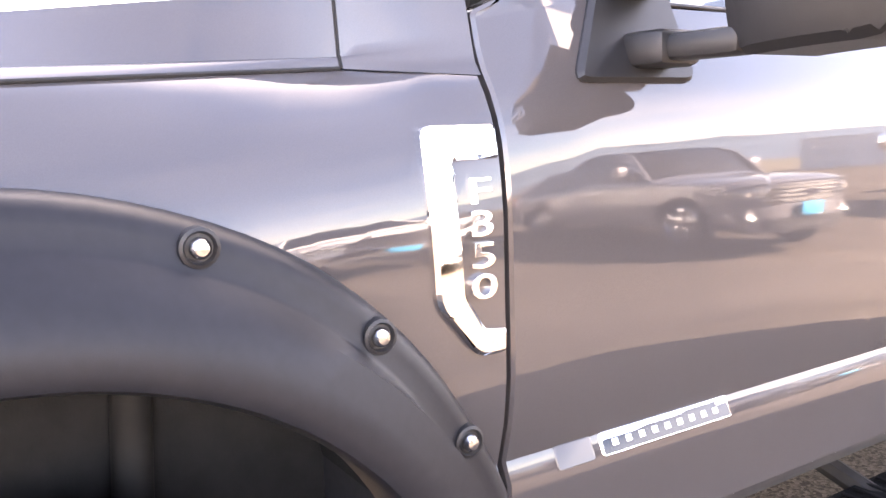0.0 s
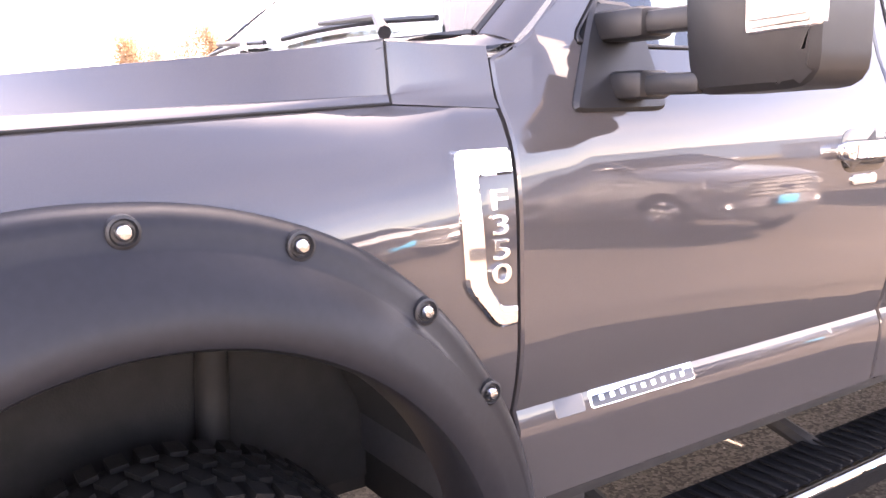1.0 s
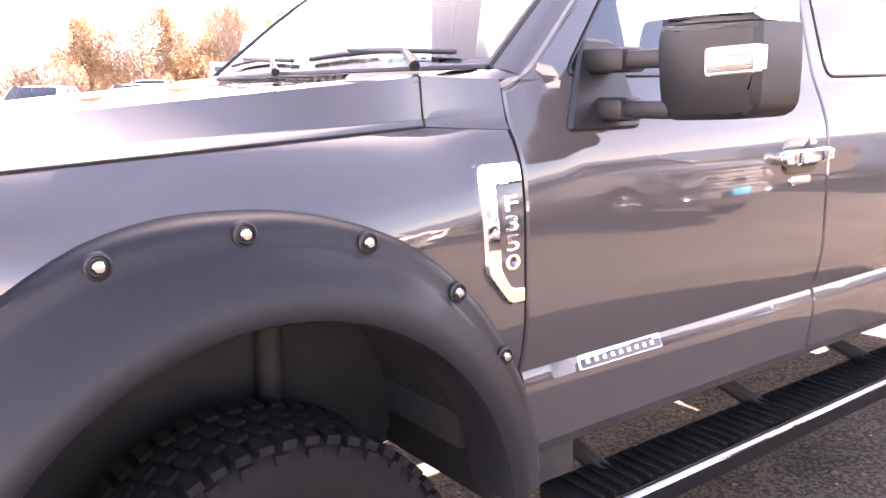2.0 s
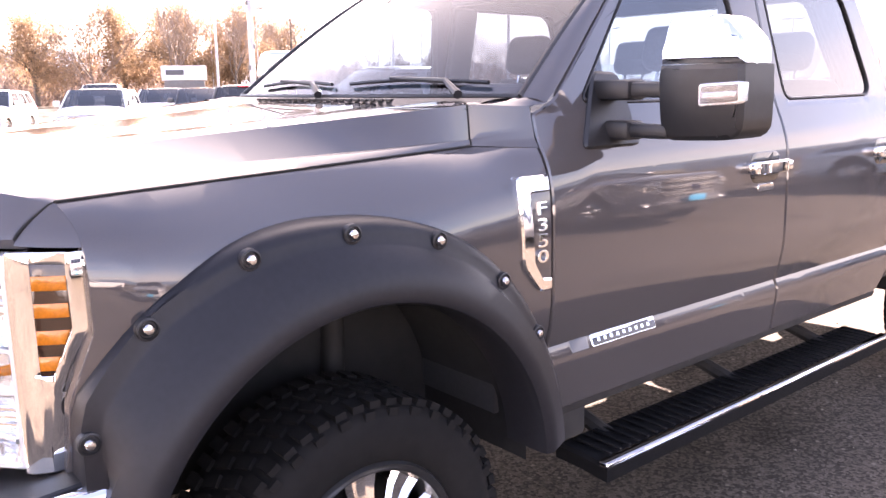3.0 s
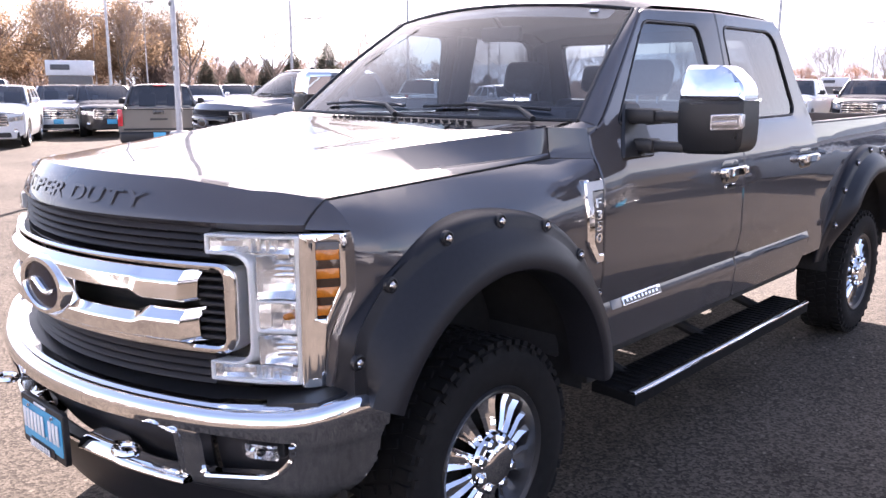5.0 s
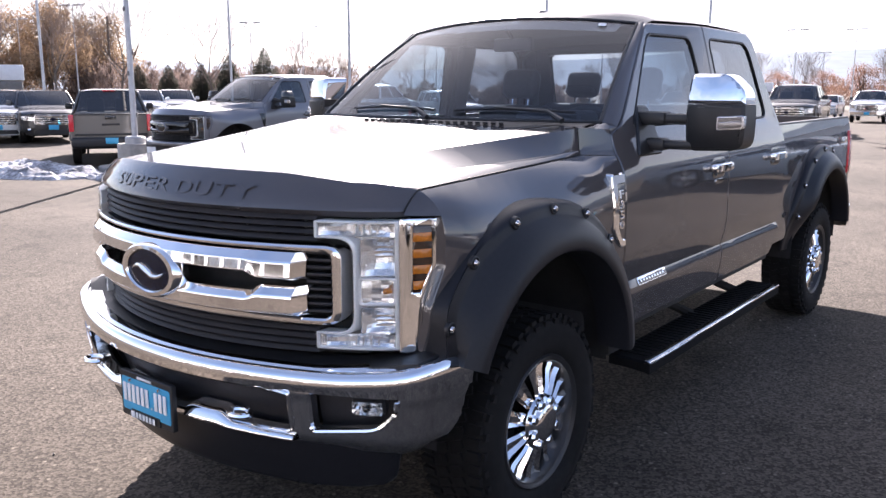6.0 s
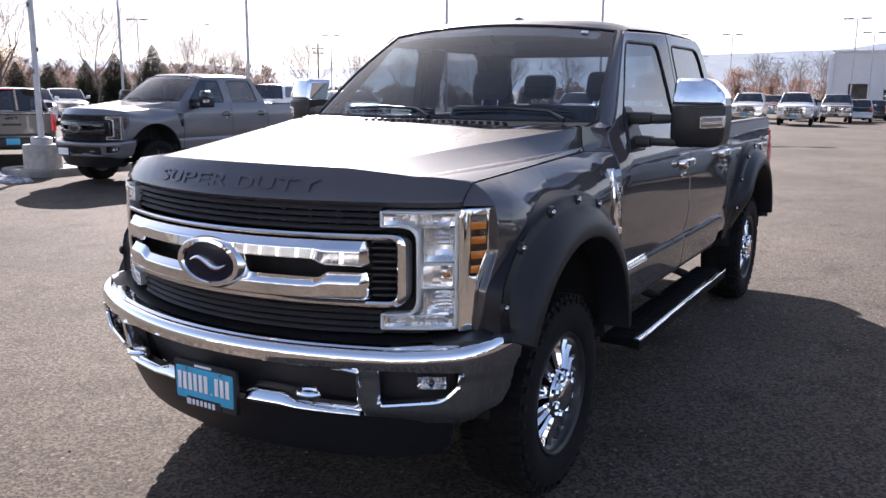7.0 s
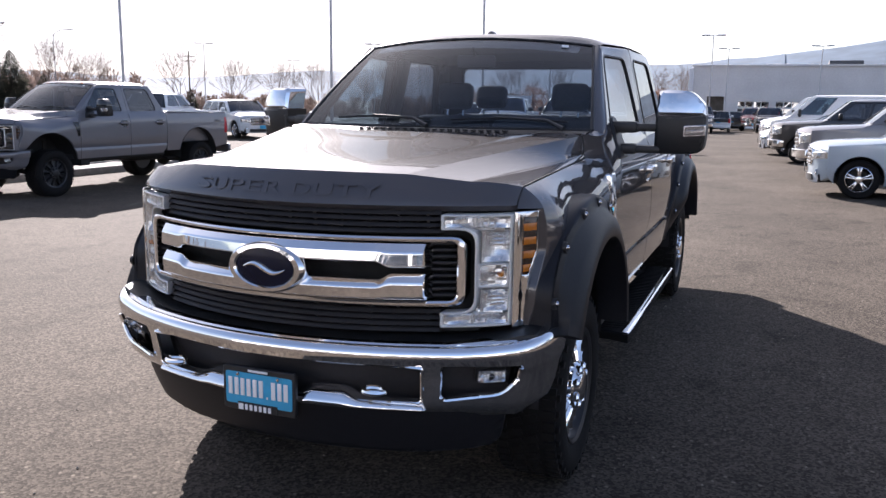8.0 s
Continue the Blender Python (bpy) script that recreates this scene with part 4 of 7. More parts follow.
def pickup_mirror(root, s, cap_mat):
    """Telescoping trailer-tow mirror on two arms."""
    thing = empty("side_mirror")
    thing.parent = root
    if s < 0:
        thing.matrix_basis = Matrix.Translation((-1.13, 1.86, 0)) @ Matrix.Rotation(radians(-24), 4, "Z") @ Matrix.Translation((1.13, -1.86, 0))
    cx, cz = 1.272, 1.628

    def shell(u, v, w):
        k = ((u - cx) / 0.16) ** 2 + ((v - cz) / 0.19) ** 2
        return (s * u, 1.795 + 0.045 * k - w, 1.628 + (v - 1.628) * 1.04)
    out = round_poly([(1.140, 1.472), (1.395, 1.482), (1.405, 1.60), (1.397, 1.725), (1.322, 1.796), (1.150, 1.798)], [0.05, 0.05, 0.03, 0.03, 0.035, 0.03], 4)
    def split(keep_top):
        pts = []
        k = len(out)
        for i in range(k):
            a, b = out[i], out[(i + 1) % k]
            if (a[1] >= 1.672) == keep_top:
                pts.append(a)
            if (a[1] >= 1.672) != (b[1] >= 1.672):
                t = (1.672 - a[1]) / (b[1] - a[1])
                pts.append((a[0] + t * (b[0] - a[0]), 1.672 + (0.0015 if keep_top else -0.0015)))
        return pts
    house = part("housing", slab(split(False), shell, (), 0.155, 0.012, 0.03, 0.03, back=True, flip=s < 0), PLASTIC, thing, "black plastic mirror housing")
    part("mirror_cap", slab(split(True), shell, (), 0.135, 0.014, 0.03, 0.025, back=True, flip=s < 0), cap_mat, house)
    sig = part("turn_signal", slab(round_poly([(1.290, 1.565), (1.400, 1.572), (1.402, 1.628), (1.292, 1.622)], 0.008, 3), lambda u, v, w: tuple(Vector(shell(u, v, 0)) + Vector((s * 0.003, -0.004 - w, 0))), (), 0.03, 0.003, 0.02, back=True, flip=s < 0), CHROME_DULL, house, "clear turn signal with bright bezel")
    def on_shell(out_by):
        return lambda u, v, w: tuple(Vector(shell(u, v, 0)) + Vector((s * 0.003, -out_by - w, 0)))
    part("signal_recess", slab(round_poly([(1.298, 1.572), (1.392, 1.579), (1.394, 1.621), (1.300, 1.616)], 0.006, 3), on_shell(0.0065), (), 0.006, 0.002, 0.02, flip=s < 0), CHROME_DARK, sig)
    part("signal_lens", slab(round_poly([(1.303, 1.584), (1.388, 1.590), (1.389, 1.604), (1.304, 1.599)], 0.004, 3), on_shell(0.0095), (), 0.008, 0.002, 0.02, flip=s < 0), LAMP_CHROME, sig, "bright bar of the turn signal")
    part("mirror_glass", box(bmesh.new(), (s * 1.262, 1.962, 1.64), (0.20, 0.012, 0.24), 0.004), MIRROR, house)
    for z, h in ((1.607, 0.060), (1.490, 0.056)):
        b = box(bmesh.new(), (s * 1.075, 1.86, z), (0.20, 0.06, h * 0.72), 0.012)
        arm = part("mirror_arm", b, PLASTIC, thing)
        part("arm_sleeve", box(bmesh.new(), (s * 0.965, 1.865, z), (0.17, 0.095, h), 0.015), PLASTIC, arm)
    part("mirror_mount", slab(round_poly([(1.70, 1.44), (1.97, 1.44), (1.95, 1.66), (1.83, 1.665)], 0.03, 4), lambda u, v, w: (s * (side_x(u, v) + 0.012 + w), u, v), (), 0.03, 0.008, 0.1, 0.06, flip=s < 0), PLASTIC, thing)


def pickup_front(root, paint, bright, letters_on, oval_mat, bars):
    """Grille, headlamps, bumper, plate holder and valance."""
    warp = front_warp
    part("grille_backing", slab([(-0.74, 0.86), (0.74, 0.86), (0.74, 1.385), (-0.74, 1.385)], warp(0.085), (), 0.02, 0, 0.08), WELL, root)
    gr = empty("grille")
    gr.parent = root
    part("grille_header", slab([(-0.64, 1.337), (0.64, 1.337), (0.64, 1.372), (-0.64, 1.372)], warp(0.052), (), 0.04, 0.002, 0.03), GRILLE_BLACK, gr)
    for zs, half in (((1.258, 1.281, 1.304, 1.327), 0.625), ((0.880, 0.904, 0.928, 0.952), 0.625)):
        for z in zs:
            part("grille_slat", slab([(-half, z - 0.008), (half, z - 0.008), (half, z + 0.006), (-half, z + 0.006)], lambda u, v, w, z=z: (u, front_y(u) + 0.030 - w + (v - z) * 0.9, v), (), 0.05, 0.002, 0.07), GRILLE_BLACK, gr)
    for k in range(12):
        x = -0.575 + 1.15 * k / 11
        for z in (1.305, 0.918):
            part("grille_web", box(bmesh.new(), (x, front_y(x) + 0.065, z), (0.012, 0.03, 0.10), 0), GRILLE_BLACK, gr)
    ring_o = round_poly([(-0.722, 0.979), (0.722, 0.979), (0.722, 1.240), (-0.722, 1.240)], 0.045, 5)
    ring_i = round_poly([(-0.694, 0.998), (0.694, 0.998), (0.694, 1.222), (-0.694, 1.222)], 0.03, 5)
    part("grille_surround", slab(ring_o, warp(-0.018), [ring_i], 0.06, 0.007, 0.06), bars, gr, "bright surround of the grille" if letters_on else "")
    for up in (True, False):
        def bar(a, b, up=up):
            x = -0.607 + 1.214 * a
            e = smooth01(0.43, 0.475, abs(x))
            lo = 1.143 - 0.021 * e if up else 1.003
            hi = 1.216 if up else 1.082 + 0.021 * e
            q = min(1.0, max(0.0, (b - 0.12) / 0.76))
            z = lo + (hi - lo) * q
            face = lerp_table([(0.0, 0.0), (0.06, 0.020), (0.14, 0.034), (0.64, 0.0285), (0.72, 0.025), (1.0, 0.003)] if up else
                              [(0.0, 0.0), (0.06, 0.016), (0.14, 0.028), (0.62, 0.031), (0.72, 0.028), (1.0, 0.004)], q)
            y = front_y(x) - 0.018 - face
            if b < 0.12 or b > 0.88:
                y += 0.05 * (0.12 - b if b < 0.5 else b - 0.88) / 0.12
            if a in (0.0, 1.0):
                y += 0.05
            return (x, y, z)
        part("grille_bar", grid(bar, 84, 50), bars, gr, angle=50)
    for s in (1, -1):
        for k in range(9):
            z = 1.012 + 0.0245 * k
            part("side_fin", slab([(s * 0.60, z), (s * 0.69, z), (s * 0.69, z + 0.010), (s * 0.60, z + 0.010)][::s], lambda u, v, w: (u, front_y(u) + 0.012 - w, v), (), 0.04, 0.002), GRILLE_BLACK, gr)
    # oval emblem as plain shapes
    em = empty("emblem")
    em.parent = root
    oy = -0.148
    part("emblem_ring", lathe([(0.72, 0.05), (1.0, 0.045), (1.02, 0.02), (0.98, 0.0), (0.91, -0.010), (0.79, -0.012), (0.745, -0.006), (0.73, 0.02)], 56, (0, oy, 1.105), "y", None, 0.098, 0.171, True), bright, em)
    part("emblem_field", lathe([(0.76, 0.03), (0.76, -0.001), (0.5, -0.005), (0.01, -0.007)], 48, (0, oy, 1.105), "y", None, 0.098, 0.171), oval_mat, em)
    if letters_on:
        b = bmesh.new()
        tube(b, [(-0.092 + 0.184 * i / 16, oy - 0.0085, 1.105 + 0.016 * math.sin(2 * math.pi * i / 16)) for i in range(17)], [0.002 + 0.010 * math.sin(math.pi * i / 16) for i in range(17)], 8)
        part("emblem_script", b, bright, em)
    # headlamps
    for s in (1, -1):
        hl = empty("headlight")
        hl.parent = root
        def wp(off, s=s):
            return lambda u, v, w: (s * u, front_y(u) + off - w, v)
        c = round_poly([(0.634, 0.893), (0.866, 0.893), (0.866, 1.322), (0.634, 1.322), (0.634, 1.264), (0.748, 1.264), (0.748, 0.952), (0.634, 0.952)], [0.006, 0.006, 0.006, 0.006, 0.006, 0.055, 0.055, 0.006], 5)
        cin = round_poly([(0.643, 0.902), (0.857, 0.902), (0.857, 1.313), (0.643, 1.313), (0.643, 1.273), (0.757, 1.273), (0.757, 0.943), (0.643, 0.943)], [0.004, 0.004, 0.004, 0.004, 0.004, 0.062, 0.062, 0.004], 5)
        part("lamp_housing", slab(c, wp(0.055), (), 0.02, 0, 0.04, 0.05, flip=s < 0), REFLECTOR if letters_on else GLOSS_BLACK, hl, "silvered headlamp reflector")
        part("lamp_frame", slab(c, wp(0.000), [cin], 0.055, 0.003, 0.03, flip=s < 0), LAMP_EDGE, hl)
        part("lamp_lens", slab(c, wp(-0.006), (), 0.006, 0.003, 0.03, 0.06, flip=s < 0), LAMP_GLASS, hl, "clear headlamp lens")
        o = [(0.870, 1.330), (0.937, 1.327), (0.938, 1.17), (0.914, 1.05), (0.905, 0.886), (0.870, 0.886)][::-1]
        def bezel(u, v, w, s=s):
            k = min(1.0, max(0.0, (u - 0.870) / 0.027))
            return (s * u, front_y(u) - 0.006 - w - 0.010 * math.sin(math.pi * k) ** 0.8 + 0.10 * max(0.0, v - 1.30), v)
        part("lamp_bezel", slab(round_poly(o, 0.006, 2), bezel, [round_poly([(0.897, 1.306), (0.9335, 1.303), (0.934, 1.18), (0.913, 1.085), (0.897, 1.085)], 0.003, 2)[::-1]], 0.05, 0.003, 0.0042, 0.05, flip=s < 0), bright, hl)
        mk = part("side_marker", slab([(0.896, 1.308), (0.9345, 1.305), (0.935, 1.178), (0.914, 1.083), (0.896, 1.083)][::-1], wp(-0.003), (), 0.03, 0.003, 0.008, flip=s < 0), AMBER_DARK, hl, "dark amber side lens")
        for z in (1.268, 1.215, 1.162, 1.110):
            lo, hi = [0.932 - 0.020 * max(0.0, 1.178 - h) / 0.096 for h in (z - 0.014, z + 0.014)]
            part("amber_bar", slab([(0.899, z - 0.014), (lo, z - 0.014), (hi, z + 0.014), (0.899, z + 0.014)], wp(-0.0045), (), 0.012, 0.001, 0.008, flip=s < 0), AMBER if letters_on else AMBER_DARK, mk)
        for z, h in ((1.215, 0.055), (0.985, 0.050)):
            for i in range(3):
                zz = z + (i - 1) * 0.016
                part("lamp_louvre", slab([(0.790, zz), (0.853, zz), (0.853, zz + 0.007), (0.790, zz + 0.007)], wp(0.035), (), 0.03, 0.001, flip=s < 0), CHROME if letters_on else GLOSS_BLACK, hl)
            part("lamp_chamber", box(bmesh.new(), (s * 0.790, front_y(0.79) + 0.040, z + 0.055 if z > 1.1 else z - 0.050), (0.10, 0.018, 0.040), 0.006, Matrix.Rotation(s * 0.45, 3, "Z")), CHROME_DULL if letters_on else GLOSS_BLACK, hl)
        for i in range(4, 9):
            xx = 0.655 + 0.021 * i
            for zz in (1.292, 0.922):
                part("lamp_rib", slab([(xx, zz - 0.018), (xx + 0.005, zz - 0.018), (xx + 0.005, zz + 0.018), (xx, zz + 0.018)], wp(0.022), (), 0.03, 0.001, flip=s < 0), CHROME_DULL if letters_on else GLOSS_BLACK, hl)
        for u0, u1, z0, z1, deep in ((0.768, 0.857, 1.140, 1.262, 0.050), (0.768, 0.857, 0.950, 1.034, 0.050), (0.645, 0.857, 1.270, 1.316, 0.034), (0.645, 0.857, 0.899, 0.944, 0.034)):
            def bowl(a, b, u0=u0, u1=u1, z0=z0, z1=z1, deep=deep, s=s):
                u, e, g = u0 + (u1 - u0) * a, 2 * a - 1, 2 * b - 1
                return (s * u, front_y(u) + 0.006 + deep * (1 - e * e) * (1 - 0.8 * g * g) ** 0.6, z0 + (z1 - z0) * b)
            part("lamp_bowl", facets(bowl, max(5, round((u1 - u0) / 0.0075)), 6 if z1 - z0 > 0.06 else 3, 0.0019, int(u0 * 900 + z0 * 100), s < 0), LAMP_CHROME if letters_on else GLOSS_BLACK, hl, angle=3)
        fr_o = round_poly([(0.754, 1.040), (0.856, 1.040), (0.856, 1.135), (0.754, 1.135)], 0.015, 3)
        fr_i = round_poly([(0.762, 1.048), (0.847, 1.048), (0.847, 1.127), (0.762, 1.127)], 0.012, 3)
        part("signal_frame", slab(fr_o, wp(0.014), [fr_i], 0.05, 0.003, 0.03, flip=s < 0), LAMP_EDGE if letters_on else GLOSS_BLACK, hl)
        part("signal_reflector", facets(lambda a, b, s=s: (s * (0.760 + 0.090 * a), front_y(0.760 + 0.090 * a) + 0.016 + 0.022 * (1 - (2 * a - 1) ** 2), 1.044 + 0.087 * b), 4, 8, 0.0022, 77, s < 0), LAMP_CHROME if letters_on else GLOSS_BLACK, hl, angle=3)
        bulb = lathe([(0.003, -0.024), (0.009, -0.018), (0.011, 0.0), (0.008, 0.02)], 14, (s * 0.828, front_y(0.828) + 0.030, 1.090), "y")
        part("signal_bulb", bulb, AMBER, hl)
        part("lamp_floor", slab([(0.645, 1.262), (0.858, 1.262), (0.858, 1.268), (0.645, 1.268)], wp(0.03), (), 0.05, 0.001, 0.05, flip=s < 0), CHROME_DULL, hl)
    # bumper
    bp = empty("front_bumper")
    bp.parent = root

    def wrap(u):
        a = abs(u)
        if a < 0.9:
            return u, -0.175 + 0.30 * a * a
        d = a - 0.9
        return math.copysign(0.9 + 0.146 * (1 - math.exp(-d / 0.146)), u), 0.068 + 0.54 * d + 0.55 * d * d

    def wrap_out(u):
        """Outward direction of the bumper in plan."""
        a = abs(u)
        dx, dy = (1.0, 0.6 * a) if a < 0.9 else (math.exp(-(a - 0.9) / 0.146), 0.54 + 1.1 * (a - 0.9))
        k = math.hypot(dx, dy)
        return math.copysign(dy / k, u), -dx / k

    def bump(u, v, w, off=0.0):
        x, y = wrap(u)
        roll = 0.040 * smooth01(0.795, 0.838, v) ** 2 + 0.008 * smooth01(0.77, 0.73, v) + 0.20 * max(0.0, 0.765 - v) ** 1.15 + 0.045 * smooth01(0.62, 0.53, v)
        ox, oy = wrap_out(u)
        k = w - roll - off
        return (x + ox * k, y + oy * k, v)
    lift = 0.042
    outl = [(-1.30, 0.80), (-1.275, 0.66), (-1.20, 0.575), (-1.0, 0.548), (1.0, 0.548), (1.20, 0.575), (1.275, 0.66), (1.30, 0.80), (1.30, 0.842 + lift), (1.0, 0.842 + lift * 0.7), (0.7, 0.842), (-0.7, 0.842), (-1.0, 0.842 + lift * 0.7), (-1.30, 0.842 + lift)]
    hole_c = round_poly([(-0.612, 0.620), (0.612, 0.620), (0.612, 0.764), (-0.612, 0.764)], [0.02, 0.02, 0.012, 0.012], 3)
    hole_l = round_poly([(0.682, 0.630), (0.885, 0.655), (0.952, 0.720), (0.952, 0.785), (0.682, 0.768)], [0.015, 0.03, 0.03, 0.02, 0.015], 3)
    hole_r = [(-p[0], p[1]) for p in hole_l[::-1]]
    part("bumper_bar", slab(round_poly(outl, 0.01, 2), bump, [hole_c, hole_l, hole_r], 0.05, 0.008, 0.020, 0.013), BUMPER_CHROME if letters_on else bright, bp, "bright wrap-around bumper bar")
    def cap(a, b):
        u = -1.302 + 2.604 * a
        x, y = wrap(u)
        zt = 0.842 + lift * smooth01(0.7, 1.25, abs(u))
        th = radians(-8 + 150 * b)
        r = 0.044
        zc = zt - 0.042
        ox, oy = wrap_out(u)
        if b < 0.2:
            k, z = 0.001 + 0.009 * (b / 0.2), 0.772 + (zc - 0.772) * b / 0.2
        else:
            th = radians(180 * (b - 0.2) / 0.8 * 0.86)
            k, z = 0.010 - 0.030 * (1 - math.cos(th)), zc + 0.042 * math.sin(th)
        return (x + ox * k, y + oy * k, z)
    part("bumper_cap", grid(cap, 150, 16), bright, bp)
    for h in (hole_c, hole_l, hole_r):
        cu, cv = sum(p[0] for p in h) / len(h), sum(p[1] for p in h) / len(h)
        part("opening_trim", slab([(cu + (p[0] - cu) * 1.05, cv - 0.02 + (p[1] - cv) * 1.45) for p in h], lambda u, v, w: bump(u, v, w, 0.085), (), 0.02, 0, 0.05), GRILLE_BLACK, bp)
    for h in (hole_c, hole_l, hole_r):
        lip = bmesh.new()
        tube(lip, [bump(u, v, 0.003) for u, v in (h[4:] + h[:4] if h is hole_c else (h[:13] if h is hole_l else h[-13:]))], 0.0075 if h is hole_c else 0.0105, 8)
        part("opening_lip", lip, bright, bp, "polished rolled lip")
    # the lower strip bends out either side of the plate
    for s in (1, -1):
        def strip(p, q, s=s):
            u = 0.152 + 0.455 * p
            hi = lerp_table([(0.152, 0.640), (0.170, 0.652), (0.30, 0.652), (0.365, 0.624), (0.607, 0.613)], u)
            z = 0.586 + (hi - 0.586) * q
            y = wrap(u)[1] + bump(0, 0.60, 0)[1] + 0.175 - 0.026 + 0.55 * (z - 0.588) + 0.05 * abs(2 * q - 1) ** 5
            return (s * u, y, z)
        part("lower_strip", grid(strip, 40, 12, flip=s < 0), bright, bp)
        hook = bmesh.new()
        hy = wrap(0.43)[1]
        pts = [(s * (0.45 + 0.042 * math.cos(a)), hy - 0.012 - 0.030 * math.sin(a), 0.678) for a in [math.pi * 2 * i / 20 for i in range(21)]]
        tube(hook, pts, 0.011, 8, False)
        part("tow_hook", hook, bright, bp)
        fog = part("fog_lamp", slab(round_poly([(s * 0.800, 0.690), (s * 0.905, 0.695), (s * 0.905, 0.756), (s * 0.800, 0.751)][::s], 0.008, 3), lambda u, v, w: bump(u, v, w, 0.045), (), 0.05, 0.004, 0.03), PLASTIC, bp, "rectangular clear fog lamp in a black bay")
        part("fog_lens", slab([(s * 0.803, 0.693), (s * 0.902, 0.698), (s * 0.902, 0.753), (s * 0.803, 0.748)][::s], lambda u, v, w: bump(u, v, w, 0.012), (), 0.006, 0.002, 0.03), LAMP_GLASS, fog)
        part("fog_reflector", facets(lambda a, b, s=s: bump(s * (0.806 + 0.092 * a), 0.697 + 0.048 * b + 0.005 * a, -0.018 - 0.02 * (1 - (2 * a - 1) ** 2) * (1 - (2 * b - 1) ** 2)), 9, 5, 0.008, 31, s < 0), LAMP_CHROME, fog, angle=3)
        bx, by, bz = bump(s * 0.852, 0.724, -0.014)
        part("fog_bulb", lathe([(0.003, -0.012), (0.010, -0.008), (0.012, 0.0), (0.008, 0.012)], 12, (bx, by, bz), "y"), GLOSS_BLACK, fog)
    part("bumper_pad", slab([(-0.98, 0.0), (0.98, 0.0), (0.98, 1.0), (-0.98, 1.0)], lambda u, v, w: (u, wrap(u)[1] * (1 - v) + v * (front_y(u) + 0.07) + 0.050 * (1 - v), 0.836 + 0.020 * v + w + lift * smooth01(0.7, 0.98, abs(u))), (), 0.02, 0.004, 0.06, 0.34), PLASTIC, bp)
    # valance below
    def tuck(u, v, w):
        k = w - 0.052 - 0.10 * smooth01(0.75, 1.1, abs(u)) - 0.55 * max(0.0, 0.612 - v) ** 1.3
        return (wrap(u)[0] + wrap_out(u)[0] * k, wrap(u)[1] + wrap_out(u)[1] * k, v)
    part("valance", slab(round_poly([(-1.08, 0.48), (-0.86, 0.395), (-0.60, 0.372), (0.60, 0.372), (0.86, 0.395), (1.08, 0.48), (1.12, 0.600), (-1.12, 0.600)], 0.04, 4),
         tuck, (), 0.05, 0.012, 0.06, 0.03), FLARE, bp, "black plastic lower valance")
    return bp, wrap


def plate(root, at, lettered):
    """Dealer plate in a frame: bars stand for the lettering."""
    pl = empty("licence_plate")
    pl.parent = root
    x, y, z = at
    part("plate_frame", slab(round_poly([(-0.163, -0.088), (0.163, -0.088), (0.163, 0.088), (-0.163, 0.088)], 0.012, 3), lambda u, v, w: (x + u, y - w + 0.25 * -v * 0.0, z + v), (), 0.018, 0.003, back=True), PLASTIC, pl)
    part("plate_face", slab(round_poly([(-0.150, -0.062), (0.150, -0.062), (0.150, 0.066), (-0.150, 0.066)], 0.010, 3), lambda u, v, w: (x + u, y - 0.002 - w, z + v), (), 0.003, 0.001), PLATE_BLUE if lettered else PLATE_WHITE, pl, "blue dealer plate insert" if lettered else "")
    if lettered:
        for i in range(10):
            wdt = 0.022 if i != 6 else 0.007
            u0 = -0.136 + 0.0278 * i
            part("plate_bar", box(bmesh.new(), (x + u0 + 0.011, y - 0.006, z + (0.010 if i != 6 else -0.022)), (wdt * 0.86, 0.003, 0.070 if i != 6 else 0.010), 0.002), PLATE_WHITE, pl)
        part("plate_lip", slab([(-0.095, -0.086), (0.085, -0.086), (0.085, -0.052), (-0.095, -0.052)], lambda u, v, w: (x + u, y - 0.0035 - w, z + v), (), 0.004, 0.001), PLASTIC, pl)
        for i in range(6):
            part("frame_bar", box(bmesh.new(), (x - 0.052 + 0.021 * i, y - 0.009, z - 0.069), (0.013, 0.003, 0.022), 0.001), PLATE_WHITE, pl)
        part("frame_mark", box(bmesh.new(), (x - 0.077, y - 0.009, z - 0.069), (0.022, 0.003, 0.024), 0.001), PLATE_WHITE, pl)
        part("frame_top_bar", box(bmesh.new(), (x, y - 0.004, z + 0.077), (0.088, 0.003, 0.009), 0.001), PLATE_WHITE, pl)
        for sx in (-0.09, 0.09):
            part("plate_screw", lathe([(0.007, 0.0), (0.006, -0.005), (0.001, -0.006)], 10, (x + sx, y - 0.004, z + 0.058), "y"), STEEL, pl)
    return pl


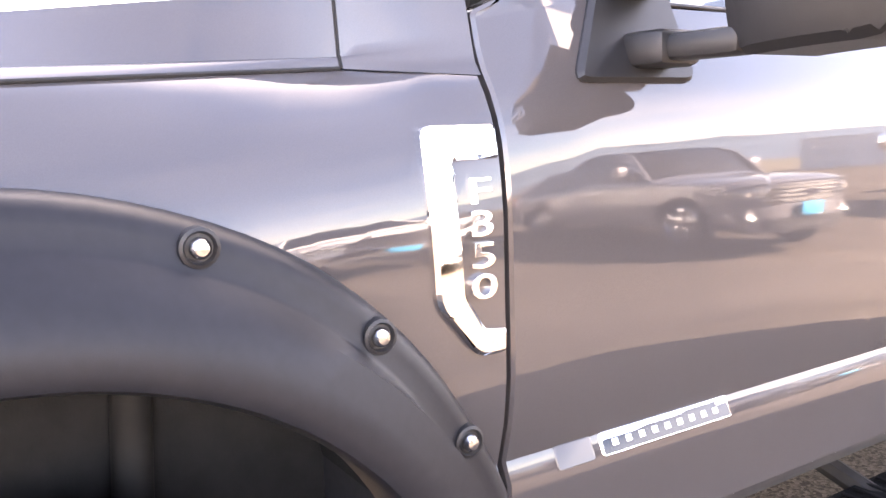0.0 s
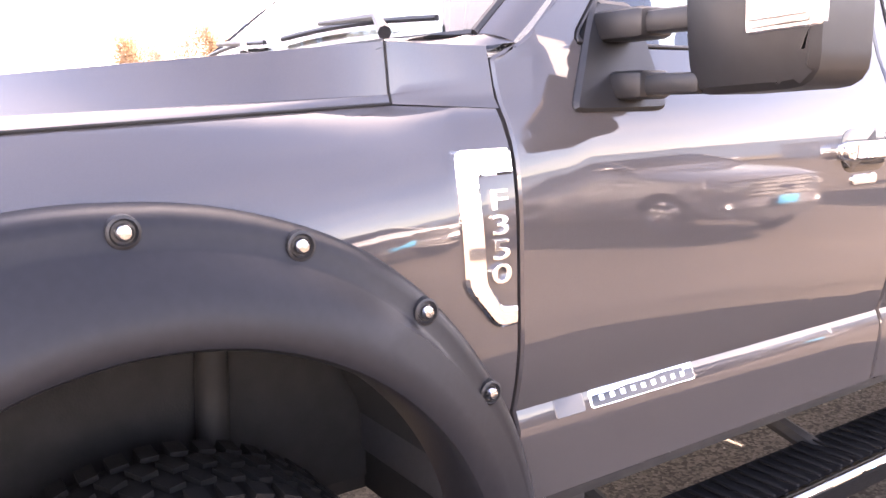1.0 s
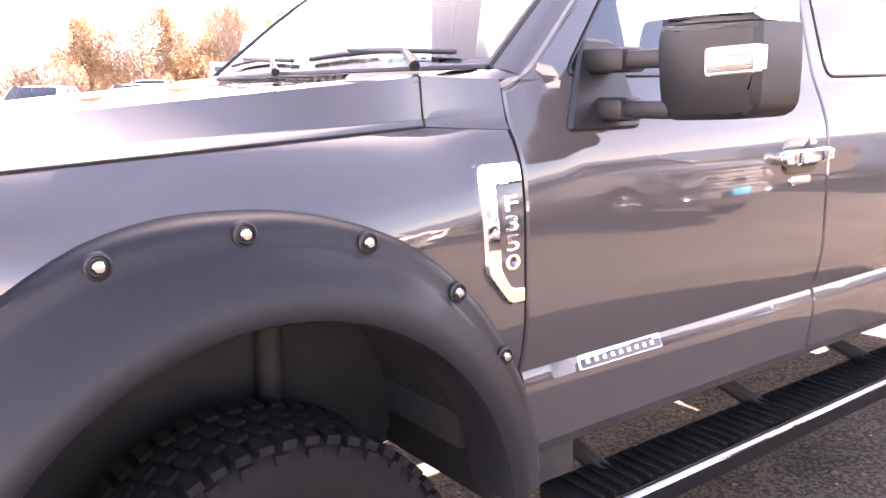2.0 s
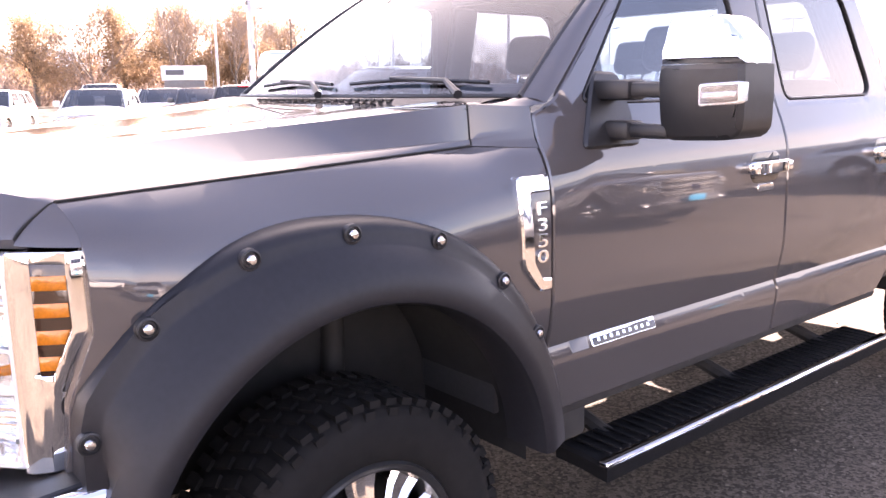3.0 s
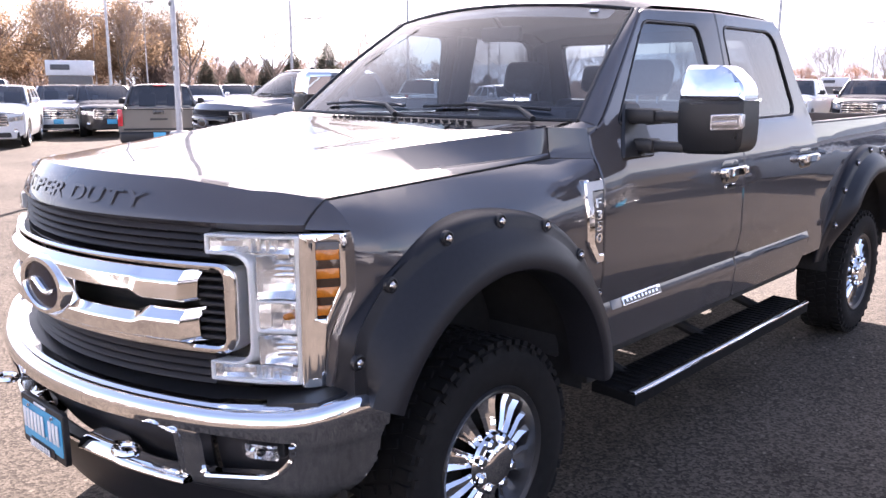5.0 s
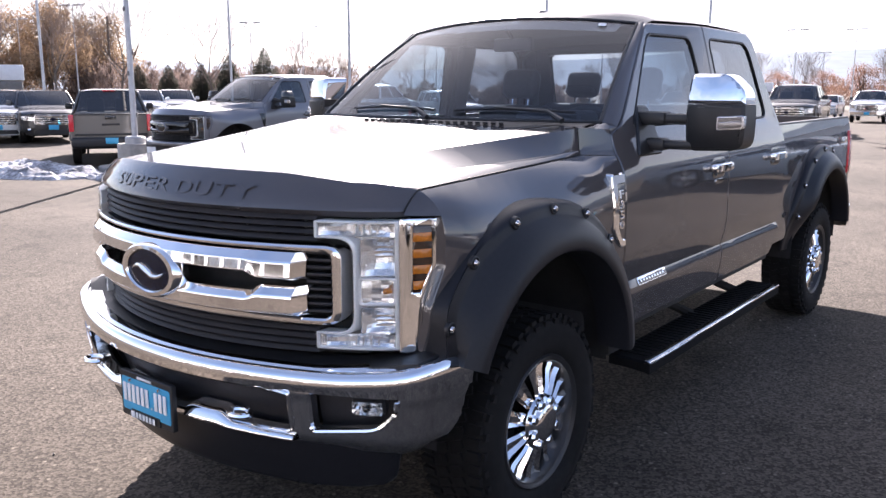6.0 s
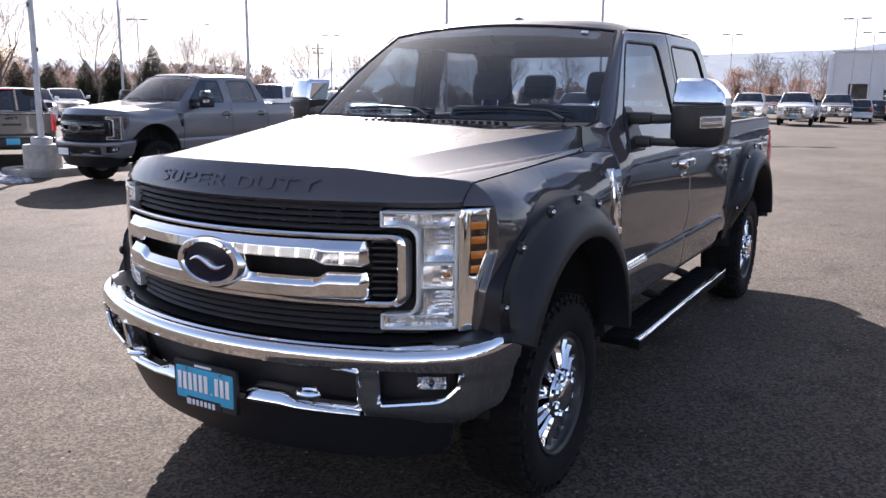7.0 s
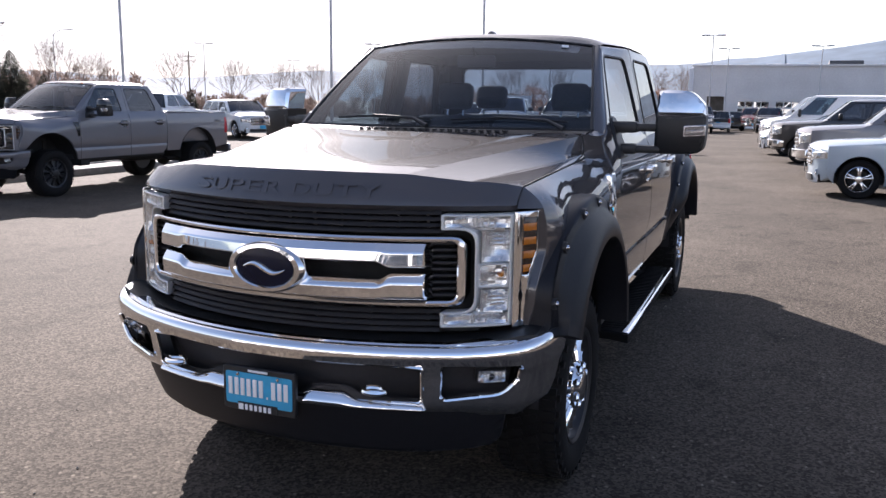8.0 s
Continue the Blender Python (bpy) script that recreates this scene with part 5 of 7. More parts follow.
def crew_cab_pickup(name, paint, bright, mirror_cap, rim_mat, full=True):
    """The whole truck in its own space. full adds flares, boards, raised words and the fender badge."""
    root = empty(name)
    # hood and fenders
    hood = part("hood", hood_mesh(), paint, root, "domed hood", 30)
    for s in (1, -1):
        opening = arc(0.875, 0.56, 0.62, 9.5, 150.5, 22)
        top = [(0.297 + 1.071 * i / 12, seam_z(0.297 + 1.071 * i / 12) - 0.0015) for i in range(13)] + [(1.46, 1.458), (1.553, 1.452)]
        out = [(0.322, 0.865)] + opening[::-1][1:] + [(1.553, 0.665)] + top[::-1] + [(0.312, 1.375), (0.318, 1.333), (0.320, 1.17), (0.268, 1.03), (0.255, 0.865)]
        def fender_nose(a, b, s=s):
            p = Vector(hood_point(1.0, 0.3 * (0.0 if b < 0.001 else b)))
            p += Vector((0.0025, 0.0, -0.012 * (1 - b)))
            y, z = 0.318 - 0.021 * b * b, 1.334 + 0.0795 * b
            r = p * (1 - a) + Vector((side_x(y, z), y, z)) * a
            r.y -= 0.010 * math.sin(math.pi * a) * (1 - b)
            return (s * r.x, r.y, r.z)
        part("fender_nose", grid(fender_nose, 12, 12, flip=s < 0), paint, root)
        part("fender", slab(out, side_warp(s), (), 0.03, 0.002, 0.07, 0.034, flip=s < 0), paint, root)
        if not full:
            part("fender_vent", slab(round_poly([(1.41, 1.365), (1.535, 1.365), (1.54, 1.10), (1.49, 1.10)], 0.015, 3), lambda u, v, w, s=s: (s * (side_x(u, v) + 0.008 + w), u, v), (), 0.02, 0.004, 0.05, 0.05, flip=s < 0), GLOSS_BLACK, root)
        if full:
            flare(root, s, 0.875, True)
            flare(root, s, 4.985, False)
            fb = empty("fender_badge")
            fb.parent = root
            def bw(off, s=s):
                return lambda u, v, w: (s * (side_x(u, v) + off + w), u, v)

            def upright(off, s=s):
                return lambda u, v, w: (s * (0.992 - 0.022 * smooth01(1.20, 1.42, v) + off + w), u, v)
            o = round_poly([(1.424, 1.382), (1.432, 1.137), (1.498, 1.057), (1.549, 1.058), (1.549, 1.092), (1.512, 1.096), (1.480, 1.147), (1.472, 1.335), (1.549, 1.335), (1.549, 1.382)],
                           [0.015, 0.02, 0.02, 0.008, 0.004, 0.008, 0.01, 0.006, 0.004, 0.010], 3)
            field = [(1.468, 1.339), (1.476, 1.147), (1.510, 1.090), (1.547, 1.090), (1.547, 1.339)]
            part("badge_frame", slab(o, upright(0.026), (), 0.075, 0.006, 0.03, 0.06, flip=s < 0), bright, fb, "bright fender badge frame")
            part("badge_field", slab(field, upright(0.012), (), 0.05, 0.001, 0.05, 0.06, flip=s < 0), GLOSS_BLACK, fb)
            for ch, zc in (("F", 1.290), ("3", 1.245), ("5", 1.200), ("0", 1.156)):
                b = letters(ch, 0.052, 0.006)
                for v in b.verts:
                    z = zc + v.co.y * 0.98
                    v.co = Vector((s * (1.008 - 0.022 * smooth01(1.20, 1.42, z) + v.co.z), 1.511 + v.co.x * 1.85 if s > 0 else 1.511 - v.co.x * 1.85, z))
                part("badge_letter", b, bright, fb)
            emb = empty("door_emblem")
            emb.parent = root
            for u0, u1, mt in ((1.66, 1.74, EMBOSS), (1.755, 2.075, bright)):
                b = part("emblem_bar", slab(round_poly([(u0, 0.838), (u1, 0.838), (u1, 0.874), (u0, 0.874)], 0.006, 2), bw(0.003), (), 0.008, 0.0015, 0.1, flip=s < 0), mt, emb)
                if mt is not EMBOSS:
                    part("emblem_inset", slab(round_poly([(u0 + 0.004, 0.841), (u1 - 0.004, 0.841), (u1 - 0.004, 0.871), (u0 + 0.004, 0.871)], 0.004, 2), bw(0.0042), (), 0.003, 0.0008, 0.1, flip=s < 0), GLOSS_BLACK, emb)
                    for i in range(9):
                        a = u0 + 0.025 + 0.031 * i
                        part("emblem_stroke", slab([(a, 0.851), (a + 0.013, 0.851), (a + 0.013, 0.861), (a, 0.861)], bw(0.0055), (), 0.002, 0.0005, flip=s < 0), bright, emb)
            rb = empty("running_board")
            rb.parent = root
            part("board_top", slab([(1.74, 0.0), (3.74, 0.0), (3.74, 0.21), (1.74, 0.21)], lambda u, v, w, s=s: (s * (0.865 + v), u, 0.488 + w - 0.012 * (v / 0.21) ** 3), (), 0.05, 0.010, 0.2, 0.07, back=True, flip=s > 0), STEP_PAD, rb, "black ribbed step pad")
            for k in range(40):
                part("tread_rib", box(bmesh.new(), (s * 0.965, 1.80 + 1.88 * k / 39, 0.494), (0.15, 0.012, 0.006), 0.002), STEP_PAD, rb)
            part("board_edge", slab(round_poly([(1.735, 0.472), (3.745, 0.472), (3.745, 0.489), (1.735, 0.489)], 0.007, 4), lambda u, v, w, s=s: (s * (1.072 + 0.008 * math.sin(math.pi * (v - 0.472) / 0.017) + w), u, v), (), 0.03, 0.005, 0.2, 0.009, back=True, flip=s < 0), bright, rb, "bright step edge")
            for yy in (1.95, 2.72, 3.45):
                part("board_bracket", tube(bmesh.new(), [(s * 0.45, yy, 0.60), (s * 0.80, yy, 0.50), (s * 0.95, yy, 0.455)], 0.028, 8), UNDER, rb)
        wheel_parts(root, (s * 0.945, HUB_F, HUB_Z), s, rim_mat)
        wheel_parts(root, (s * 0.945, HUB_R, HUB_Z), s, rim_mat)
        pickup_mirror(root, s, mirror_cap)
    if full:
        marks = [letters(ch, 0.074, 0.004) if ch != " " else None for ch in "SUPER DUTY"]
        spans = [(min(v.co.x for v in b.verts), max(v.co.x for v in b.verts)) if b else (0.0, 0.020) for b in marks]
        cell, at = 0.0878, -0.402
        for b, (lo, hi) in zip(marks, spans):
            if b:
                for v in b.verts:
                    p = nose_point(at + (v.co.x - lo) / (hi - lo) * 0.076, 1.401 + v.co.y * 0.86)
                    v.co = p + Vector((0, 0.0004 - v.co.z * 0.17, 0))
                part("raised_letter", b, paint, hood)
            at += cell if b else 0.035
    for s in (1, -1):
        gap = bmesh.new()
        tube(gap, [(s * 0.8735, y, seam_z(y) + 0.0005) for y in [0.297 + 1.073 * i / 16 for i in range(17)]], 0.0032, 6)
        tube(gap, [Vector((s * (hood_point(1.0, 0.3 * i / 8)[0] + 0.001), *hood_point(1.0, 0.3 * i / 8)[1:])) + Vector((0, 0.002, -0.001)) for i in range(9)], 0.0032, 6)
        tube(gap, [(s * hood_at(1 + i / 6, 1.372)[0], 1.3725, hood_at(1 + i / 6, 1.372)[1] + 0.001) for i in range(13)], 0.003, 6)
        part("hood_gap", gap, WELL, hood, "dark shut line along the hood")
    pickup_cab(root, paint)
    raise_cab(root)
    pickup_bed(root, paint, bright)
    pickup_under(root)
    pickup_front(root, paint, bright, full, BADGE_BLUE if full else GLOSS_BLACK, bright if full else GLOSS_BLACK)
    return root


# ---- structure ----
def lot_z(y):
    """The lot falls gently away towards its far end."""
    return -0.011 * max(0.0, y - 32.0)


def ground():
    """The lot's asphalt, one broad sheet."""
    b = grid(lambda a, c: (-75 + 150 * a, -45 + 165 * c, lot_z(-45 + 165 * c)), 15, 60)
    tagged(part("ground", b, ASPHALT), "worn grey asphalt of the open parking lot", "parking lot", kind="structure")


ground()

# ---- the pickup that the walk goes round ----
truck = crew_cab_pickup("pickup_truck", GREY_PAINT, CHROME, CHROME, CHROME)
tagged(truck, "dark grey crew-cab pickup with chrome grille and black flares", "pickup truck")
plate(truck, (-0.018, -0.185, 0.625), True)


# ---- other parked vehicles ----
KINDS = {
    "suv": dict(L=4.72, W=1.92, H=1.70, hub=0.90, wb=2.82, R=0.37, zb=0.26, hood0=0.98, hood1=1.12, cowl=1.35, roof0=2.05, roof1=4.15, rear=4.62, belt=1.14, bed=0),
    "pickup": dict(L=5.85, W=2.02, H=1.95, hub=0.94, wb=3.68, R=0.41, zb=0.42, hood0=1.16, hood1=1.30, cowl=1.50, roof0=2.20, roof1=3.45, rear=3.80, belt=1.33, bed=3.86),
    "sedan": dict(L=4.75, W=1.84, H=1.46, hub=0.92, wb=2.78, R=0.33, zb=0.22, hood0=0.78, hood1=0.98, cowl=1.35, roof0=2.15, roof1=3.45, rear=4.20, belt=0.98, bed=0),
    "van": dict(L=5.95, W=2.05, H=2.22, hub=0.98, wb=3.75, R=0.36, zb=0.30, hood0=1.05, hood1=1.32, cowl=0.95, roof0=1.85, roof1=5.85, rear=5.93, belt=1.36, bed=0),
}


def simple_wheel(root, at, s, R, rim_mat, spokes=5):
    wheel = empty("wheel")
    wheel.parent = root
    wheel.matrix_basis = Matrix.Translation(at) @ (pose(0, 0, 0) if s > 0 else stand(0, 0, 180))
    k = R / 0.36
    part("tyre", lathe([(0.235 * k, -0.19), (0.27 * k, -0.205), (0.325 * k, -0.205), (0.352 * k, -0.185), (R, -0.15), (R, -0.06), (0.352 * k, -0.02), (0.325 * k, 0.0), (0.27 * k, 0.002), (0.235 * k, -0.014)], 40, closed=True), RUBBER, wheel)
    rim = part("rim", lathe([(0.19 * k, -0.17), (0.236 * k, -0.17), (0.238 * k, -0.010), (0.228 * k, -0.004), (0.215 * k, -0.02), (0.205 * k, -0.10), (0.19 * k, -0.165)], 40), rim_mat, wheel)
    part("brake_disc", lathe([(0.03, -0.13), (0.19 * k, -0.13), (0.19 * k, -0.11), (0.03, -0.11)], 28), UNDER, rim)
    for i in range(spokes):
        for off in (-0.14, 0.14):
            m = Matrix.Rotation(2 * math.pi * i / spokes + off, 3, "X")
            b = box(bmesh.new(), m @ Vector((-0.022, 0, 0.135 * k)), (0.03, 0.036 * k, 0.19 * k), 0.008, m)
            part("spoke", b, rim_mat, rim)
    part("hub_cap", lathe([(0.065 * k, -0.03), (0.062 * k, -0.002), (0.03 * k, 0.004), (0.002, 0.004)], 20), rim_mat, rim)
    return wheel


def vehicle(kind, paint, rim=ALUMINIUM, bright=CHROME, grille="bars", plate_mat=PLATE_BLUE):
    """A parked car in its own space: front at y = 0, facing -y."""
    k = KINDS[kind]
    L, W, H, hub, wb, R, zb, h0, h1, cowl, r0, r1, rr, belt, bed = (k[i] for i in ("L", "W", "H", "hub", "wb", "R", "zb", "hood0", "hood1", "cowl", "roof0", "roof1", "rear", "belt", "bed"))
    root = empty(kind if kind != "pickup" else "parked_pickup")
    half = W / 2

    def plan(y):
        d = max(0.0, 0.75 - y) / 0.75
        e = max(0.0, y - (L - 0.5)) / 0.5
        return 1 - 0.13 * d ** 2.2 - 0.06 * e ** 2

    def sx(y, z):
        lo = zb + 0.10
        t = max(0.0, (z - belt) / (H - belt))
        b = 1 - 0.05 * max(0.0, (lo + 0.25 - z) / 0.3) ** 2 - 0.035 * max(0.0, (z - (belt - 0.20)) / 0.20) ** 2 * (t <= 0) - (0.035 + (0.23 if bed else 0.17) * t if t > 0 else 0)
        return half * b * plan(y)

    def nose_y(x):
        return 0.02 + 0.42 * (abs(x) / half) ** 3.2

    def top(y):
        if y < cowl:
            return h0 + (h1 - h0) * (y / cowl) ** 0.6
        return belt + 0.02
    ra = R + 0.065
    for s in (1, -1):
        def wp(off=0.0, s=s):
            return lambda u, v, w: (s * (sx(u, v) + off + w), u, v)
        y0, y1 = 0.33, L - 0.04
        out = [(y0, zb + 0.16)]
        for hy in (hub, hub + wb):
            a0 = math.degrees(math.asin(max(-0.9, (zb - R) / ra)))
            out += arc(hy, R, ra, 180 - a0, a0, 16)
        out += [(y1 - 0.1, zb + 0.05), (y1, zb + 0.25), (y1, belt - 0.02 if not bed else belt - 0.03)]
        out += [(rr, belt), (cowl + 0.1, belt)] if bed or kind != "sedan" else [(rr + 0.15, belt), (cowl + 0.1, belt)]
        out += [(cowl * (1 - i / 8) + y0 * i / 8, top(cowl * (1 - i / 8) + y0 * i / 8) - 0.06) for i in range(9)]
        body = part("body_side", slab(out, wp(), (), 0.06, 0.012, 0.14, 0.09, flip=s < 0), paint, root)
        for hy in (hub, hub + wb):
            well = bmesh.new()
            grid(lambda u, v, s=s, hy=hy: (s * (half * 0.95 - 0.34 * v), hy + ra * math.cos(math.pi * u), R + ra * math.sin(math.pi * u)), 14, 2, flip=s > 0, bm=well)
            box(well, (s * (half - 0.40), hy, R + 0.15), (0.03, 2 * ra, ra * 1.2), 0)
            part("wheel_well", well, WELL, body)
        for hy in (hub, hub + wb):
            simple_wheel(root, (s * (half - 0.03), hy, R), s, R, rim)
        # greenhouse side with its windows
        bs = [0.0, 0.47, 1.0] if kind in ("pickup", "sedan") else [0.0, 0.36, 0.70, 1.0]
        if kind == "van":
            bs = [0.0, 0.22, 1.0]
        holes = []
        zt, zl = H - 0.13, belt + 0.05
        yb0, yb1, yt0, yt1 = cowl + 0.28, rr - 0.12, r0 + 0.06, r1 - 0.05
        for a, b in zip(bs[:-1], bs[1:]):
            g = 0.035
            q = [(yb0 + (yb1 - yb0) * a + g, zl), (yb0 + (yb1 - yb0) * b - g, zl), (yt0 + (yt1 - yt0) * b - g, zt), (yt0 + (yt1 - yt0) * a + g, zt)]
            holes.append(round_poly(q, 0.05, 3))
        if kind == "van":
            holes = holes[:1]
        frame_o = [(cowl + 0.06, belt + 0.003), (rr, belt + 0.003), (r1 + 0.05, H - 0.07), (r0 - 0.02, H - 0.07)]
        part("greenhouse_side", slab(round_poly(frame_o, 0.03, 2), wp(), holes, 0.05, 0.008, 0.2, 0.1, flip=s < 0), paint, root)
        for h in holes:
            part("window_pane", slab(h, wp(-0.015), (), 0.004, 0, 0.3, 0.15, flip=s < 0), PRIVACY if kind != "van" else SIDE_GLASS, root)
        for hy in ((cowl + rr) / 2 - 0.15,) if kind == "van" else ((cowl + rr) / 2 - 0.12, rr - 0.30):
            part("door_handle", box(bmesh.new(), (s * (sx(hy, belt - 0.14) + 0.015), hy, belt - 0.14), (0.03, 0.19, 0.035), 0.012), bright if kind == "pickup" else paint, root)
        mir = part("side_mirror", box(bmesh.new(), (s * (half + 0.10), cowl + 0.42, belt + 0.12), (0.20, 0.12, 0.17 if kind != "van" else 0.32), 0.05, seg=3), PLASTIC if kind in ("pickup", "van") else paint, root)
        part("mirror_arm", box(bmesh.new(), (s * (half - 0.03), cowl + 0.44, belt + 0.07), (0.14, 0.06, 0.05), 0.015), PLASTIC, mir)
        # lamps
        zc = h0 - 0.20 if kind != "pickup" else h0 - 0.22
        lo_, hi_ = (0.56, 0.93) if kind != "pickup" else (0.60, 0.94)
        lh = 0.10 if kind != "pickup" else 0.15
        o = round_poly([(half * lo_, zc - lh * 0.7), (half * hi_, zc - lh * 0.3), (half * hi_, zc + lh), (half * lo_, zc + lh * 0.6)], 0.03, 3)
        hl = part("headlight", slab(o, lambda u, v, w, s=s: (s * u, nose_y(u) - 0.010 - w, v), (), 0.06, 0.008, 0.06, flip=s < 0), CHROME_DULL, root)
        part("lamp_lens", slab(o, lambda u, v, w, s=s: (s * u, nose_y(u) - 0.016 - w, v), (), 0.004, 0.002, 0.06, flip=s < 0), LAMP_GLASS, hl)
        part("lamp_bowl", lathe([(0.045, -0.014), (0.03, 0.0), (0.008, 0.006)], 16, (s * half * 0.74, nose_y(half * 0.74) - 0.012, zc + 0.01), "y"), CHROME, hl)
        part("fog_lamp", lathe([(0.05, 0.0), (0.05, -0.02), (0.035, -0.012), (0.005, -0.01)], 16, (s * half * 0.72, nose_y(half * 0.72) - 0.01, zb + 0.22), "y"), CHROME_DULL, root)
        tl = belt - 0.02
        part("tail_lamp", box(bmesh.new(), (s * half * (0.91 if bed else 0.86), L - 0.03, tl - (0.21 if bed else 0.17)), (half * (0.12 if bed else 0.17), 0.10, 0.42 if bed else 0.34), 0.02), RED_LENS, root)
    # hood, nose, glass, roof, tail
    part("hood", grid(lambda a, b: ((-1 + 2 * a) * half * 0.94 * plan(nose_y((-1 + 2 * a) * half * 0.9) + b * 1.0), nose_y((-1 + 2 * a) * half * 0.9) + b * (cowl + 0.08 - nose_y((-1 + 2 * a) * half * 0.9)),
         top(max(0.02, b * cowl)) - 0.055 * (1 - min(1.0, b * 6)) ** 2 + 0.028 * (1 - (-1 + 2 * a) ** 4) - 0.05 * abs(-1 + 2 * a) ** 5), 22, 16), paint, root)
    nose_o = [(-half * 0.93, zb + 0.12), (-half * 0.70, zb), (half * 0.70, zb), (half * 0.93, zb + 0.12), (half * 0.93, h0 - 0.10), (half * 0.5, h0 - 0.035), (-half * 0.5, h0 - 0.035), (-half * 0.93, h0 - 0.10)]
    part("front_fascia", slab(round_poly(nose_o, 0.04, 3), lambda u, v, w: (u, nose_y(u) - w + 0.10 * max(0.0, (zb + 0.20 - v)) + 0.10 * max(0, v - (h0 - 0.2)), v), (), 0.10, 0.015, 0.09, 0.08), paint, root)
    gz0, gz1, gw = (h0 - 0.36, h0 - 0.07, 0.55) if kind != "pickup" else (h0 - 0.44, h0 - 0.08, 0.58)
    g = part("grille", slab(round_poly([(-half * gw, gz0), (half * gw, gz0), (half * (gw - 0.02), gz1), (-half * (gw - 0.02), gz1)], 0.05, 4), lambda u, v, w: (u, nose_y(u) - 0.012 - w, v), (), 0.03, 0.004, 0.1), WELL, root)
    part("grille_surround", slab(round_poly([(-half * gw - 0.02, gz0 - 0.02), (half * gw + 0.02, gz0 - 0.02), (half * gw, gz1 + 0.02), (-half * gw, gz1 + 0.02)], 0.06, 4), lambda u, v, w: (u, nose_y(u) - 0.020 - w, v),
         [round_poly([(-half * gw, gz0), (half * gw, gz0), (half * (gw - 0.02), gz1), (-half * (gw - 0.02), gz1)], 0.05, 4)], 0.03, 0.005, 0.1), bright, g)
    nb = 4 if grille == "bars" else 2
    for i in range(nb):
        z = gz0 + (gz1 - gz0) * (i + 0.5) / nb
        part("grille_bar", slab([(-half * gw + 0.02, z - 0.020), (half * gw - 0.02, z - 0.020), (half * gw - 0.02, z + 0.020), (-half * gw + 0.02, z + 0.020)], lambda u, v, w: (u, nose_y(u) - 0.026 - w, v), (), 0.02, 0.006, 0.1), bright, g)
    part("emblem", lathe([(1.0, 0.0), (0.9, -0.012), (0.02, -0.014)], 24, (0, -0.01, (gz0 + gz1) / 2), "y", None, 0.05, 0.10), BADGE_BLUE, g)
    if kind == "pickup":
        part("front_bumper", slab(round_poly([(-half * 0.97, zb + 0.08), (half * 0.97, zb + 0.08), (half * 0.97, zb + 0.28), (-half * 0.97, zb + 0.28)], 0.03, 4), lambda u, v, w: (u, nose_y(u) - 0.09 - w, v), (), 0.10, 0.02, 0.08), bright, root)
    else:
        part("lower_intake", slab(round_poly([(-half * 0.62, zb + 0.04), (half * 0.62, zb + 0.04), (half * 0.58, zb + 0.17), (-half * 0.58, zb + 0.17)], 0.03, 3), lambda u, v, w: (u, nose_y(u) - 0.012 - w, v), (), 0.03, 0.004, 0.1), PLASTIC, root)
    py = -0.035 if kind != "pickup" else -0.12
    part("front_plate", box(bmesh.new(), (0, py, zb + 0.26 if kind != "pickup" else zb + 0.16), (0.30, 0.012, 0.15), 0.004), plate_mat, root)
    part("windshield", grid(lambda a, b: ((-1 + 2 * a) * (half * 0.90 + (half * (0.70 if bed else 0.745) - half * 0.90) * b), cowl + 0.02 + 0.10 * (-1 + 2 * a) ** 2 * (1 - 0.5 * b) + (r0 - cowl) * b, h1 + 0.01 + (H - 0.055 - h1) * b + 0.02 * math.sin(math.pi * b)), 12, 6), PRIVACY, root)
    part("roof", grid(lambda a, b: ((-1 + 2 * a) * half * (0.76 if bed else 0.815), r0 + 0.02 + 0.05 * (-1 + 2 * a) ** 2 + (r1 - r0 + 0.02 - 0.05 * (-1 + 2 * a) ** 2) * b,
         H - 0.05 + 0.05 * math.sin(math.pi * (0.1 + 0.8 * b)) - 0.025 * (-1 + 2 * a) ** 2 - 0.05 * abs(-1 + 2 * a) ** 8), 16, 12), paint, root)
    for s in (1, -1):
        part("a_pillar", grid(lambda u, v, s=s: (s * (half * 0.90 + (half * (0.70 if bed else 0.745) - half * 0.90) * v + (0.055 + 0.012 * math.sin(math.pi * u)) * u), cowl + 0.12 - 0.05 * v + (r0 - cowl) * v + 0.07 * u, h1 + 0.01 + (H - 0.065 - h1) * v + 0.01 * u), 3, 6, flip=s < 0), paint, root)
    gap = H - 0.07 - (belt + 0.02)
    part("rear_glass", grid(lambda a, b: ((-1 + 2 * a) * half * (0.84 - 0.12 * b if bed else 0.86 - 0.08 * b), rr - 0.01 + (r1 - rr + 0.03) * b, belt + 0.02 + gap * b), 8, 4, flip=True), PRIVACY, root)
    tail_y = L - 0.02
    part("tail_panel", slab(round_poly([(-half * 0.92, zb + 0.15), (half * 0.92, zb + 0.15), (half * 0.92, belt - 0.03), (-half * 0.92, belt - 0.03)], 0.04, 3), lambda u, v, w: (u, tail_y + w - 0.06 * (abs(u) / half) ** 4, v), (), 0.05, 0.012, 0.2, 0.2, flip=True), paint, root)
    if bed:
        part("tailgate_letters", box(bmesh.new(), (0, tail_y + 0.004, belt - 0.27), (0.42, 0.008, 0.05), 0.003), bright, root)
        part("tailgate_handle", box(bmesh.new(), (0, tail_y + 0.002, belt - 0.10), (0.26, 0.02, 0.09), 0.02), GLOSS_BLACK, root)
        part("tailgate_top", box(bmesh.new(), (0, tail_y - 0.03, belt - 0.018), (W * 0.88, 0.09, 0.035), 0.012), PLASTIC, root)
